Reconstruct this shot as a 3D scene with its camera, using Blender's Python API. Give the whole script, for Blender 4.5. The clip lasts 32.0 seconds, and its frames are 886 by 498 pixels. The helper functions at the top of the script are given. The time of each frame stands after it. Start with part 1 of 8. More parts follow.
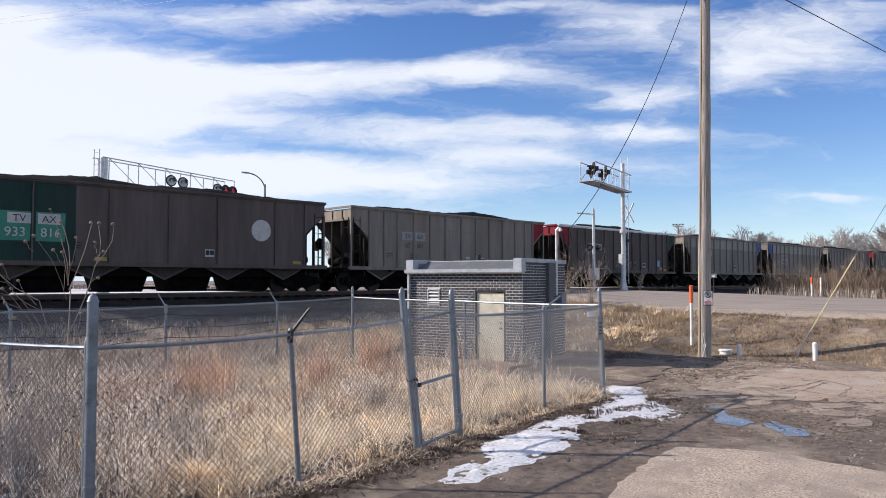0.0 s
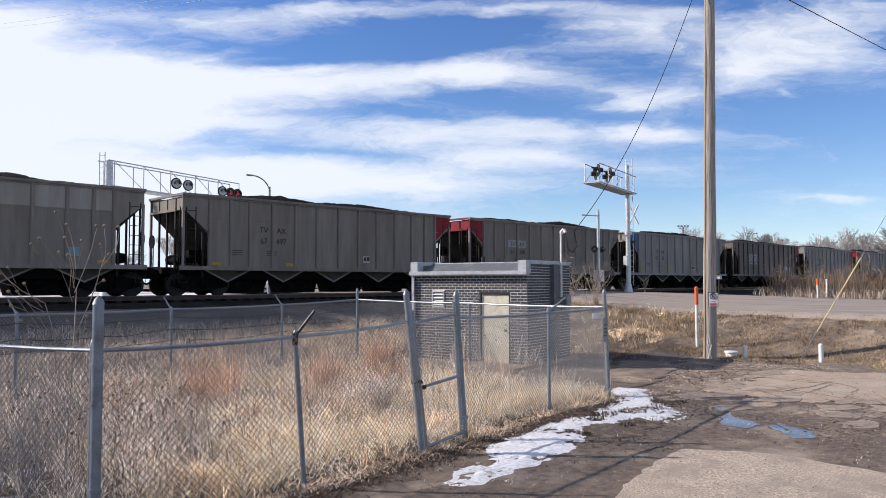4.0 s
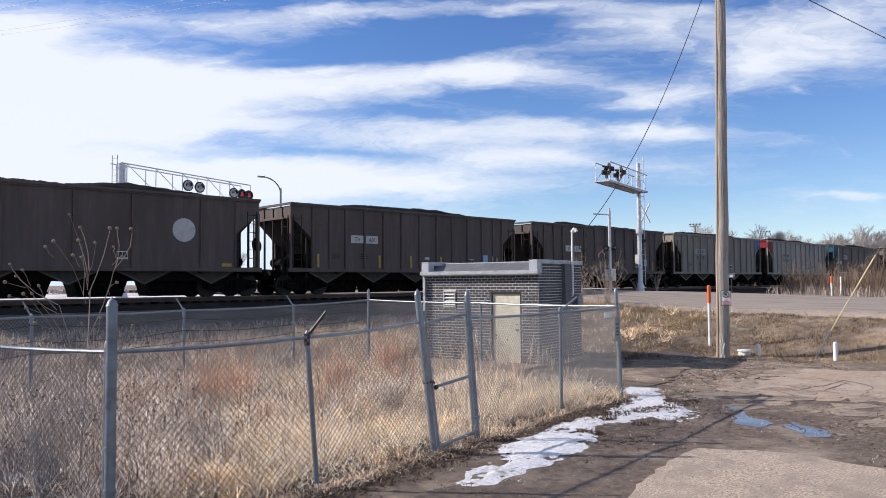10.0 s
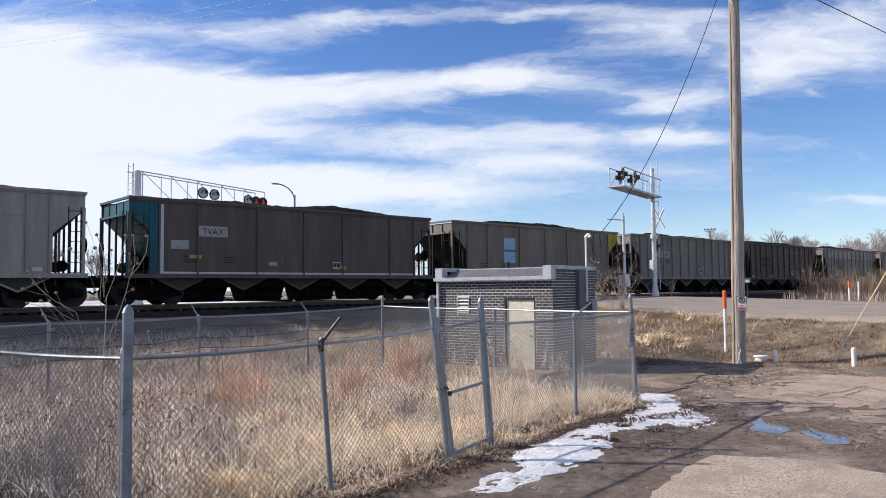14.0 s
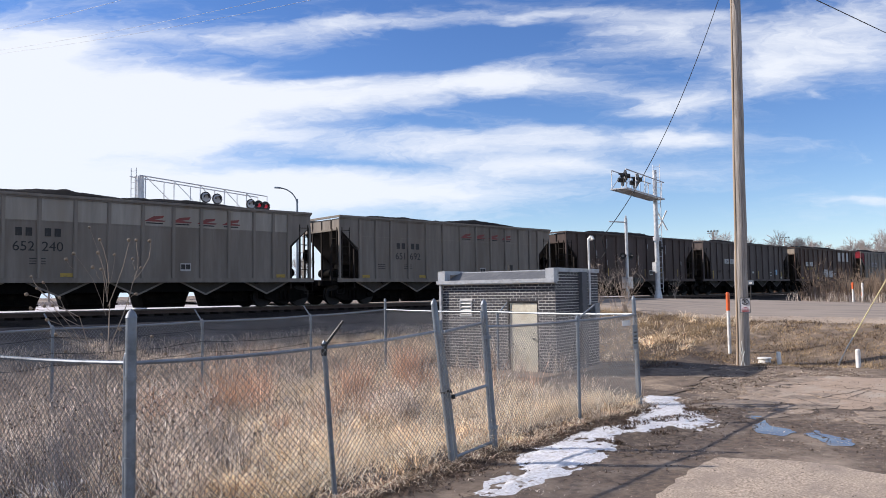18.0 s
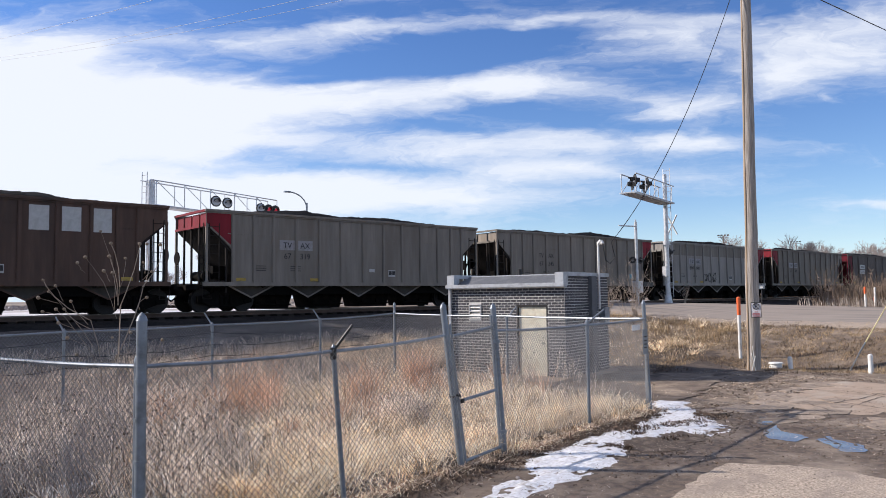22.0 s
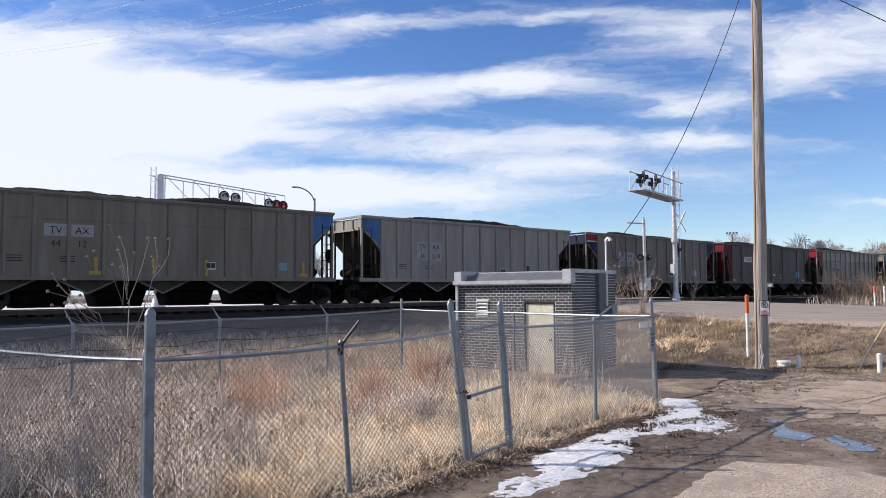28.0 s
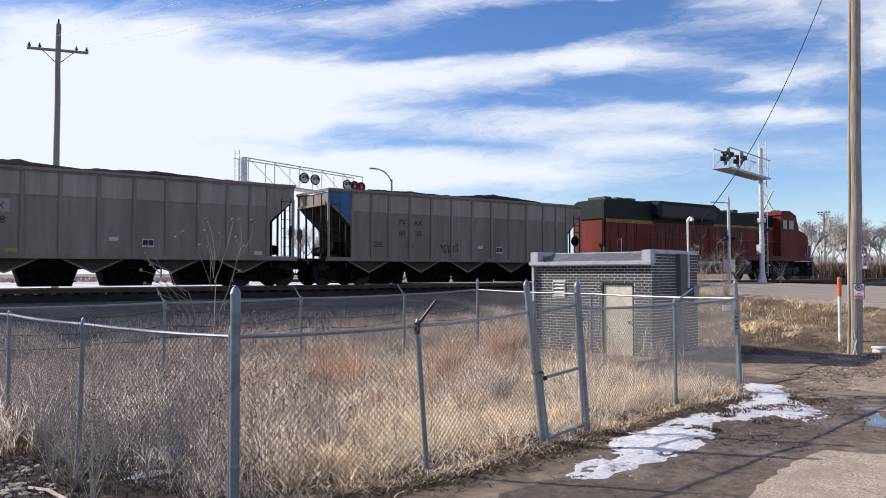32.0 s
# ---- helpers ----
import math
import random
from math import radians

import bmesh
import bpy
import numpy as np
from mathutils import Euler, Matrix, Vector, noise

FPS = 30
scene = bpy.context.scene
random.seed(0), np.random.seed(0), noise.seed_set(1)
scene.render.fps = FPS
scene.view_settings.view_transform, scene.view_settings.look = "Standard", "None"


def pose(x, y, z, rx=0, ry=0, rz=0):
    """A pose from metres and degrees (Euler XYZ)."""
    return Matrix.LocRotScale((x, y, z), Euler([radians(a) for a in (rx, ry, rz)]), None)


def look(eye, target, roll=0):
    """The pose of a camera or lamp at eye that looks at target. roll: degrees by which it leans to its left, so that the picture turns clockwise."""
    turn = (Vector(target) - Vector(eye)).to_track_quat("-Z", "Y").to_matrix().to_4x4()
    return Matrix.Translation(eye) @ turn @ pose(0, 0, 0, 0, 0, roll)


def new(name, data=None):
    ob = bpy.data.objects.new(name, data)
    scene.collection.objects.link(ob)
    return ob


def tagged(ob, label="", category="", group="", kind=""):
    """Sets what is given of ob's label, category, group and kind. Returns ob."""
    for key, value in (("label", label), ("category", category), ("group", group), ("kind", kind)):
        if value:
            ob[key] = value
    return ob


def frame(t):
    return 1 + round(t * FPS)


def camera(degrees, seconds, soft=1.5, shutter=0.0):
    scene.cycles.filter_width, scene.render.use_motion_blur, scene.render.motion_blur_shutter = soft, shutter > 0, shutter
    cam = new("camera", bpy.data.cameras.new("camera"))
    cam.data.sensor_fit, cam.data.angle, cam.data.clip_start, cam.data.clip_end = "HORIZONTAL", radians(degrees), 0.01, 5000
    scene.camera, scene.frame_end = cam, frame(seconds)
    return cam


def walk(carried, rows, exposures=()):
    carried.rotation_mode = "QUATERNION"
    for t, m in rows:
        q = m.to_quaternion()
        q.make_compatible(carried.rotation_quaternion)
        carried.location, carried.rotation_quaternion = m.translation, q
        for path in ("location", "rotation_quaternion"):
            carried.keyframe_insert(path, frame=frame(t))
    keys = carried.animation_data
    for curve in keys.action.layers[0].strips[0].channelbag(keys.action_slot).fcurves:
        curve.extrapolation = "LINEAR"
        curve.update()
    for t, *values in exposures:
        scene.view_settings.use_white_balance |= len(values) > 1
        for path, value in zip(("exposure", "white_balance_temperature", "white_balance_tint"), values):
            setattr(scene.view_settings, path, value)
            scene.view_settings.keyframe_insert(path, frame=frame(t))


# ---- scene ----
cam = camera(62.02, 32.0, soft=0.9)
PATH = [
    (0, (0.0, 0.0, 2.4), (7.0107, 7.1180, 2.8284), 0.00),
    (0.5, (0.0, 0.0, 2.4), (7.0041, 7.1247, 2.8269), 0.00),
    (1, (0.0, 0.0, 2.4), (6.9997, 7.1286, 2.8324), -0.06),
    (1.5, (0.0, 0.0, 2.4), (6.9924, 7.1356, 2.8352), -0.04),
    (2, (0.0, 0.0, 2.4), (6.9863, 7.1414, 2.8388), -0.08),
    (2.5, (0.0, 0.0, 2.4), (6.9802, 7.1471, 2.8426), -0.07),
    (3, (0.0, 0.0, 2.4), (6.9771, 7.1497, 2.8498), -0.10),
    (3.5, (0.0, 0.0, 2.4), (6.9715, 7.1550, 2.8515), -0.11),
    (5.5, (0.0, 0.0, 2.4), (6.9484, 7.1760, 2.8740), -0.12),
    (6, (0.0, 0.0, 2.4), (6.9403, 7.1837, 2.8760), -0.15),
    (6.5, (0.0, 0.0, 2.4), (6.9284, 7.1953, 2.8749), -0.14),
    (7, (0.0, 0.0, 2.4), (6.9166, 7.2068, 2.8721), -0.22),
    (7.5, (0.0, 0.0, 2.4), (6.9033, 7.2198, 2.8677), -0.24),
    (8, (0.0, 0.0, 2.4), (6.8941, 7.2291, 2.8599), -0.28),
    (8.5, (0.0, 0.0, 2.4), (6.8809, 7.2422, 2.8509), -0.29),
    (9, (0.0, 0.0, 2.4), (6.8740, 7.2488, 2.8510), -0.34),
    (9.5, (0.0, 0.0, 2.4), (6.8653, 7.2569, 2.8528), -0.40),
    (10, (0.0, 0.0, 2.4), (6.8594, 7.2622, 2.8567), -0.44),
    (10.5, (0.0, 0.0, 2.4), (6.8542, 7.2665, 2.8667), -0.53),
    (11, (0.0, 0.0, 2.4), (6.8496, 7.2701, 2.8781), -0.52),
    (11.5, (0.0, 0.0, 2.4), (6.8359, 7.2818, 2.8952), -0.61),
    (12, (0.0, 0.0, 2.4), (6.8197, 7.2959, 2.9102), -0.62),
    (12.5, (0.0, 0.0, 2.4), (6.7979, 7.3149, 2.9308), -0.64),
    (13, (0.0, 0.0, 2.4), (6.7696, 7.3404, 2.9384), -0.59),
    (13.5, (0.0, 0.0, 2.4), (6.7450, 7.3630, 2.9397), -0.61),
    (14, (0.0, 0.0, 2.4), (6.7236, 7.3825, 2.9403), -0.60),
    (14.5, (0.0, 0.0, 2.4), (6.7098, 7.3950, 2.9406), -0.61),
    (16.5, (0.0, 0.0, 2.4), (6.7026, 7.4004, 2.9573), -0.70),
    (17, (0.0, 0.0, 2.4), (6.7035, 7.3988, 2.9659), -0.77),
    (17.5, (0.0, 0.0, 2.4), (6.7013, 7.4001, 2.9754), -0.79),
    (18, (0.0, 0.0, 2.4), (6.6960, 7.4042, 2.9833), -0.86),
    (18.5, (0.0, 0.0, 2.4), (6.6926, 7.4067, 2.9918), -0.90),
    (19, (0.0, 0.0, 2.4), (6.6896, 7.4090, 2.9962), -0.95),
    (19.5, (0.0, 0.0, 2.4), (6.6876, 7.4109, 2.9946), -0.95),
    (20, (0.0, 0.0, 2.4), (6.6818, 7.4158, 2.9989), -0.97),
    (20.5, (0.0, 0.0, 2.4), (6.6717, 7.4242, 3.0076), -0.96),
    (21, (0.0, 0.0, 2.4), (6.6556, 7.4376, 3.0204), -0.91),
    (21.5, (0.0, 0.0, 2.4), (6.6283, 7.4611, 3.0310), -0.89),
    (22, (0.0, 0.0, 2.4), (6.6011, 7.4844, 3.0392), -0.77),
    (22.5, (0.0, 0.0, 2.4), (6.5699, 7.5122, 3.0354), -0.62),
    (23, (0.0, 0.0, 2.4), (6.5477, 7.5320, 3.0295), -0.51),
    (23.5, (0.0, 0.0, 2.4), (6.5369, 7.5421, 3.0213), -0.40),
    (24, (0.0, 0.0, 2.4), (6.5306, 7.5483, 3.0118), -0.40),
    (24.5, (0.0, 0.0, 2.4), (6.5320, 7.5476, 3.0059), -0.37),
    (25, (0.0, 0.0, 2.4), (6.5330, 7.5474, 2.9969), -0.38),
    (25.5, (0.0, 0.0, 2.4), (6.5361, 7.5450, 2.9936), -0.37),
    (27.5, (0.0, 0.0, 2.4), (6.5302, 7.5505, 2.9886), -0.42),
    (28, (0.0, 0.0, 2.4), (6.5270, 7.5533, 2.9887), -0.42),
    (28.5, (0.0, 0.0, 2.4), (6.5249, 7.5550, 2.9896), -0.43),
    (29, (0.0, 0.0, 2.4), (6.5206, 7.5583, 2.9949), -0.39),
    (29.5, (0.0, 0.0, 2.4), (6.5175, 7.5609, 2.9958), -0.39),
    (30, (0.0, 0.0, 2.4), (6.5112, 7.5667, 2.9904), -0.34),
    (30.5, (0.0, 0.0, 2.4), (6.4951, 7.5818, 2.9741), -0.29),
    (31, (0.0, 0.0, 2.4), (6.4179, 7.6502, 2.9344), -0.26),
    (31.5, (0.0, 0.0, 2.4), (6.1905, 7.8407, 2.8495), -0.23),
    (32, (0.0, 0.0, 2.4), (5.7204, 8.1957, 2.7280), -0.12),
]
walk(cam, [(t, look(eye, target, roll)) for t, eye, target, roll in PATH], exposures=[(0.0, 0.42, 6230, 14), (32.0, 0.42, 6230, 14)])

# ---------------------------------------------------------------- light
SUN_AZ = radians(130.0)      # heading of the sun, from +x towards +y
SUN_EL = radians(31)
to_sun = Vector((math.cos(SUN_AZ) * math.cos(SUN_EL), math.sin(SUN_AZ) * math.cos(SUN_EL), math.sin(SUN_EL)))
sun = new("sun", bpy.data.lights.new("sun", "SUN"))
sun.data.energy, sun.data.angle, sun.data.color = 5.0, radians(0.6), (1.0, 0.9, 0.78)
sun.matrix_world = look(to_sun * 60, (0, 0, 0))

SKY_STRENGTH = 0.095
world = bpy.data.worlds.new("sky")
scene.world = world
world.use_nodes = True


def build_sky():
    nt = world.node_tree
    N, Lk = nt.nodes, nt.links
    N.clear()
    out, bg = N.new("ShaderNodeOutputWorld"), N.new("ShaderNodeBackground")
    Lk.new(bg.outputs[0], out.inputs[0])
    bg.inputs[1].default_value = SKY_STRENGTH
    sky = N.new("ShaderNodeTexSky")
    sky.sky_type, sky.sun_disc, sky.sun_elevation = "NISHITA", False, SUN_EL
    sky.sun_rotation = math.atan2(to_sun.x, to_sun.y)
    sky.air_density, sky.dust_density, sky.ozone_density = 1.0, 0.0, 3.0
    tc = N.new("ShaderNodeTexCoord")

    def m(op, a, b=None, c=None):
        n = N.new("ShaderNodeMath")
        n.operation = op
        for i, v in enumerate((a, b, c)):
            if v is None:
                continue
            if isinstance(v, (int, float)):
                n.inputs[i].default_value = v
            else:
                Lk.new(v, n.inputs[i])
        return n.outputs[0]

    def vm(op, a, b=None):
        n = N.new("ShaderNodeVectorMath")
        n.operation = op
        for i, v in enumerate((a, b)):
            if v is None:
                continue
            if isinstance(v, (tuple, Vector)):
                n.inputs[i].default_value = v
            else:
                Lk.new(v, n.inputs[i])
        return n

    d = tc.outputs["Generated"]
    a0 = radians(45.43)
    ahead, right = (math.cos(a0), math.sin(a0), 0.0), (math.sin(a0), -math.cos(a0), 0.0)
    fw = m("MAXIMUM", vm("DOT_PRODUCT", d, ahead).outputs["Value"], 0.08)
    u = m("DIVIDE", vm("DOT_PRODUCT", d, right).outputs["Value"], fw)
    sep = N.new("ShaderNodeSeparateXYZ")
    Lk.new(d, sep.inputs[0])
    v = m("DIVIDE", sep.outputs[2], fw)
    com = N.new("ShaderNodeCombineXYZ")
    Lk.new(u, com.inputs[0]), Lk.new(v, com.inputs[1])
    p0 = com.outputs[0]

    def fbm(vec, scale, detail, rough, dist=0.0):
        n = N.new("ShaderNodeTexNoise")
        n.inputs["Scale"].default_value, n.inputs["Detail"].default_value = scale, detail
        n.inputs["Roughness"].default_value, n.inputs["Distortion"].default_value = rough, dist
        Lk.new(vec, n.inputs["Vector"])
        return n

    # streaks drift along the layer, so the noise is stretched sideways
    stretched = vm("MULTIPLY", p0, (1.0, 3.6, 1.0)).outputs[0]
    warp = vm("MULTIPLY", vm("SUBTRACT", fbm(stretched, 2.6, 5, 0.6).outputs["Color"], (0.5, 0.5, 0.5)).outputs[0], (0.32, 0.085, 0.0)).outputs[0]
    p = vm("ADD", p0, warp).outputs[0]
    total = None
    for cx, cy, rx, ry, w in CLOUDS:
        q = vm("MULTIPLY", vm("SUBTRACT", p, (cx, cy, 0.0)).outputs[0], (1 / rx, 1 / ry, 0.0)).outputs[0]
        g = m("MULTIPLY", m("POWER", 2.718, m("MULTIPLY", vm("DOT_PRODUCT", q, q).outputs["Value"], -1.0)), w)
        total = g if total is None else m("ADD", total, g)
    grain = fbm(vm("ADD", stretched, vm("MULTIPLY", warp, (2.0, 2.0, 0.0)).outputs[0]).outputs[0], 4.5, 9, 0.62, 0.3).outputs[0]
    fine = fbm(vm("ADD", vm("MULTIPLY", p0, (1.0, 2.3, 1.0)).outputs[0], vm("MULTIPLY", warp, (3.0, 3.0, 0.0)).outputs[0]).outputs[0], 13.0, 8, 0.66, 0.5).outputs[0]
    cover = m("ADD", total, m("ADD", m("MULTIPLY", m("SUBTRACT", grain, 0.5), 1.5), m("MULTIPLY", m("SUBTRACT", fine, 0.5), 0.6)))
    # broken cloud over the rest of the sky, behind and overhead
    flat = m("MAXIMUM", m("ABSOLUTE", sep.outputs[2]), 0.06)
    com2 = N.new("ShaderNodeCombineXYZ")
    Lk.new(m("DIVIDE", sep.outputs[0], flat), com2.inputs[0]), Lk.new(m("DIVIDE", sep.outputs[1], flat), com2.inputs[1])
    other = m("ADD", m("MULTIPLY", fbm(com2.outputs[0], 0.7, 7, 0.6, 0.4).outputs[0], 2.4), -0.78)
    aside = N.new("ShaderNodeMapRange")
    aside.interpolation_type = "SMOOTHSTEP"
    aside.inputs[1].default_value, aside.inputs[2].default_value = 0.0, 1.0
    away = m("MAXIMUM", m("MULTIPLY", m("SUBTRACT", v, 0.42), 5.0), m("MAXIMUM", m("MULTIPLY", m("SUBTRACT", u, 0.95), 2.5), m("MULTIPLY", m("SUBTRACT", m("MULTIPLY", u, -1.0), 1.1), 2.5)))
    away = m("MAXIMUM", away, m("MULTIPLY", m("SUBTRACT", 0.25, vm("DOT_PRODUCT", d, ahead).outputs["Value"]), 6.0))
    Lk.new(away, aside.inputs[0])
    blend = aside.outputs[0]
    cover = m("ADD", m("MULTIPLY", cover, m("SUBTRACT", 1.0, blend)), m("MULTIPLY", other, blend))
    ramp = N.new("ShaderNodeMapRange")
    ramp.interpolation_type = "SMOOTHSTEP"
    ramp.inputs[1].default_value, ramp.inputs[2].default_value = 0.0, 1.12
    Lk.new(cover, ramp.inputs[0])
    mix = N.new("ShaderNodeMix")
    mix.data_type = "RGBA"
    Lk.new(m("MULTIPLY", ramp.outputs[0], 0.93), mix.inputs[0])
    deep = N.new("ShaderNodeHueSaturation")
    deep.inputs["Hue"].default_value, deep.inputs["Saturation"].default_value, deep.inputs["Value"].default_value = 0.512, 1.2, 1.09
    Lk.new(sky.outputs[0], deep.inputs["Color"])
    Lk.new(deep.outputs[0], mix.inputs[6])
    mix.inputs[7].default_value = (7.4, 7.65, 7.75, 1)
    haze = m("MULTIPLY", m("POWER", 2.718, m("MULTIPLY", m("MAXIMUM", sep.outputs[2], 0.0), -20.0)), 0.62)
    mix2 = N.new("ShaderNodeMix")
    mix2.data_type = "RGBA"
    Lk.new(haze, mix2.inputs[0]), Lk.new(mix.outputs[2], mix2.inputs[6])
    mix2.inputs[7].default_value = (4.4, 6.2, 9.0, 1)
    Lk.new(mix2.outputs[2], bg.inputs[0])


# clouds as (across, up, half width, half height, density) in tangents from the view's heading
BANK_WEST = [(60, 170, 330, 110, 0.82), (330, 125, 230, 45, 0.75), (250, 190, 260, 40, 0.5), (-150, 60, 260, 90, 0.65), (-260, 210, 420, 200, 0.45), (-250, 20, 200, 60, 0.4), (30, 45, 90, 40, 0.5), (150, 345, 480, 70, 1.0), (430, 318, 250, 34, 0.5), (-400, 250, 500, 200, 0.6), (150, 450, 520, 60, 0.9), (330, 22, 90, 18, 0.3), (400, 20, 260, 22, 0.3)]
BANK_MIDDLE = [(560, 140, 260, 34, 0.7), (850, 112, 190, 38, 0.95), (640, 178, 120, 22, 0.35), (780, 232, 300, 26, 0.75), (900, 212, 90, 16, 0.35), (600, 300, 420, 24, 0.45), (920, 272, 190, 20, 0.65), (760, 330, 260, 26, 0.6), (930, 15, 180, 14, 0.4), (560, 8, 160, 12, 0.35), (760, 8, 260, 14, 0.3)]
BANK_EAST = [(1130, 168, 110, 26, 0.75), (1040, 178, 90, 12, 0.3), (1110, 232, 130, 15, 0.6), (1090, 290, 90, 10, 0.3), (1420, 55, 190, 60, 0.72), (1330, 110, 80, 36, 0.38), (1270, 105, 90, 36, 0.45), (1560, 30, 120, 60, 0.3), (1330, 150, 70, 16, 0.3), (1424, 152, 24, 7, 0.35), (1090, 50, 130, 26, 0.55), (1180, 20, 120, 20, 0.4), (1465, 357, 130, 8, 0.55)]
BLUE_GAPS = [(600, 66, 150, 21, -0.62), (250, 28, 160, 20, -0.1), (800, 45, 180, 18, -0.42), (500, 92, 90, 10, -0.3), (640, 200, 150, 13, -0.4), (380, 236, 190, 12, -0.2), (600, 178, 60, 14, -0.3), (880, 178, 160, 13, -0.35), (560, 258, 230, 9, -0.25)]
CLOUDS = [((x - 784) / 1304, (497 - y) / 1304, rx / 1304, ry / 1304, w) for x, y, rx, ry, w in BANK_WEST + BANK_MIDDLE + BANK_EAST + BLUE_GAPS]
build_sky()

# ---------------------------------------------------------------- materials
MATS = {}


def mat(name, col, rough=0.8, metal=0.0, col2=None, scale=6.0, mixw=0.5, bump=0.2, bscale=40.0, stretch=(1, 1, 1), island=0.0,
        obrand=0.0, dirt=None, dirt_scale=1.2, dirt_lo=0.5, dirt_hi=0.7, spec=0.5, emit=0.0, coord="Object", trans=0.0):
    """Paint, grain and stains at two scales, with fine relief."""
    if name in MATS:
        return MATS[name]
    m = bpy.data.materials.new(name)
    MATS[name] = m
    m.use_nodes = True
    N, Lk = m.node_tree.nodes, m.node_tree.links
    b = N["Principled BSDF"]
    b.inputs["Roughness"].default_value, b.inputs["Metallic"].default_value = rough, metal
    b.inputs["Specular IOR Level"].default_value = spec
    tc = N.new("ShaderNodeTexCoord")
    mp = N.new("ShaderNodeMapping")
    mp.inputs["Scale"].default_value = stretch
    Lk.new(tc.outputs[coord], mp.inputs["Vector"])

    def noise_tex(sc, det=6, ro=0.6):
        n = N.new("ShaderNodeTexNoise")
        n.inputs["Scale"].default_value, n.inputs["Detail"].default_value, n.inputs["Roughness"].default_value = sc, det, ro
        Lk.new(mp.outputs[0], n.inputs["Vector"])
        return n.outputs[0]

    def rng(v, lo, hi, to0=0.0, to1=1.0):
        r = N.new("ShaderNodeMapRange")
        r.inputs[1].default_value, r.inputs[2].default_value, r.inputs[3].default_value, r.inputs[4].default_value = lo, hi, to0, to1
        Lk.new(v, r.inputs[0])
        return r.outputs[0]

    def mixc(f, a, c):
        x = N.new("ShaderNodeMix")
        x.data_type = "RGBA"
        Lk.new(f, x.inputs[0])
        for i, w in ((6, a), (7, c)):
            if isinstance(w, tuple):
                x.inputs[i].default_value = (*w[:3], 1)
            else:
                Lk.new(w, x.inputs[i])
        return x.outputs[2]

    c2 = col2 or tuple(v * 0.7 for v in col)
    out = mixc(rng(noise_tex(scale), 0.5 - mixw * 0.5, 0.5 + mixw * 0.5), col, c2)
    if dirt:
        out = mixc(rng(noise_tex(dirt_scale, 8, 0.65), dirt_lo, dirt_hi), out, dirt)
    for amount, node, sock in ((island, "ShaderNodeNewGeometry", "Random Per Island"), (obrand, "ShaderNodeObjectInfo", "Random")):
        if amount:
            g = N.new(node)
            h = N.new("ShaderNodeHueSaturation")
            Lk.new(rng(g.outputs[sock], 0, 1, 1 - amount, 1 + amount), h.inputs["Value"])
            Lk.new(out, h.inputs["Color"])
            out = h.outputs[0]
    Lk.new(out, b.inputs["Base Color"])
    Lk.new(rng(noise_tex(scale * 3), 0.3, 0.7, max(rough - 0.08, 0.02), min(rough + 0.08, 1)), b.inputs["Roughness"])
    if bump:
        bp = N.new("ShaderNodeBump")
        bp.inputs["Strength"].default_value, bp.inputs["Distance"].default_value = bump, 0.02
        Lk.new(noise_tex(bscale, 8, 0.7), bp.inputs["Height"])
        Lk.new(bp.outputs[0], b.inputs["Normal"])
    if trans:
        tl, mx = N.new("ShaderNodeBsdfTranslucent"), N.new("ShaderNodeMixShader")
        mx.inputs[0].default_value = trans
        Lk.new(out, tl.inputs["Color"]), Lk.new(b.outputs[0], mx.inputs[1]), Lk.new(tl.outputs[0], mx.inputs[2])
        Lk.new(mx.outputs[0], N["Material Output"].inputs["Surface"])
    if emit:
        b.inputs["Emission Color"].default_value, b.inputs["Emission Strength"].default_value = (*col, 1), emit
    return m


def car_paint(name, col, dust, streak=0.5, rough=0.55, metal=0.0):
    """Weathered car side: dusty, with rain streaks down the sheets and grime patches."""
    return mat(name, col, rough, metal, col2=tuple(0.6 * c for c in col), scale=3.4, mixw=0.5, bump=0.25, bscale=5, stretch=(1.0, 1.0, 0.13),
               dirt=dust, dirt_scale=1.0, dirt_lo=0.42, dirt_hi=0.66, obrand=0.07, spec=0.12)


GREYS = [car_paint("paint_grey", (0.268, 0.24, 0.208), (0.165, 0.143, 0.12)),
         car_paint("paint_grey_pale", (0.33, 0.308, 0.28), (0.22, 0.2, 0.178)),
         car_paint("paint_grey_olive", (0.226, 0.2, 0.17), (0.143, 0.122, 0.1)),
         car_paint("paint_dark_brown", (0.1, 0.074, 0.066), (0.062, 0.047, 0.042)),
         car_paint("paint_dark_grey", (0.128, 0.104, 0.094), (0.08, 0.064, 0.058)),
         car_paint("paint_rust_brown", (0.12, 0.075, 0.058), (0.06, 0.043, 0.036)),
         car_paint("paint_taupe", (0.185, 0.155, 0.137), (0.115, 0.096, 0.085))]
UPPERS = [car_paint("paint_upper_grey", (0.36, 0.335, 0.295), (0.25, 0.225, 0.19)), car_paint("paint_upper_pale", (0.46, 0.44, 0.41), (0.33, 0.31, 0.28)),
          car_paint("paint_upper_olive", (0.28, 0.255, 0.215), (0.19, 0.168, 0.135))]
M_FADED = mat("faded_label", (0.31, 0.30, 0.305), 0.6, bump=0, dirt=(0.21, 0.195, 0.18), dirt_scale=3)
GREY, PALE, OLIVE, BROWN, DARK, RUST, TAUPE = range(7)
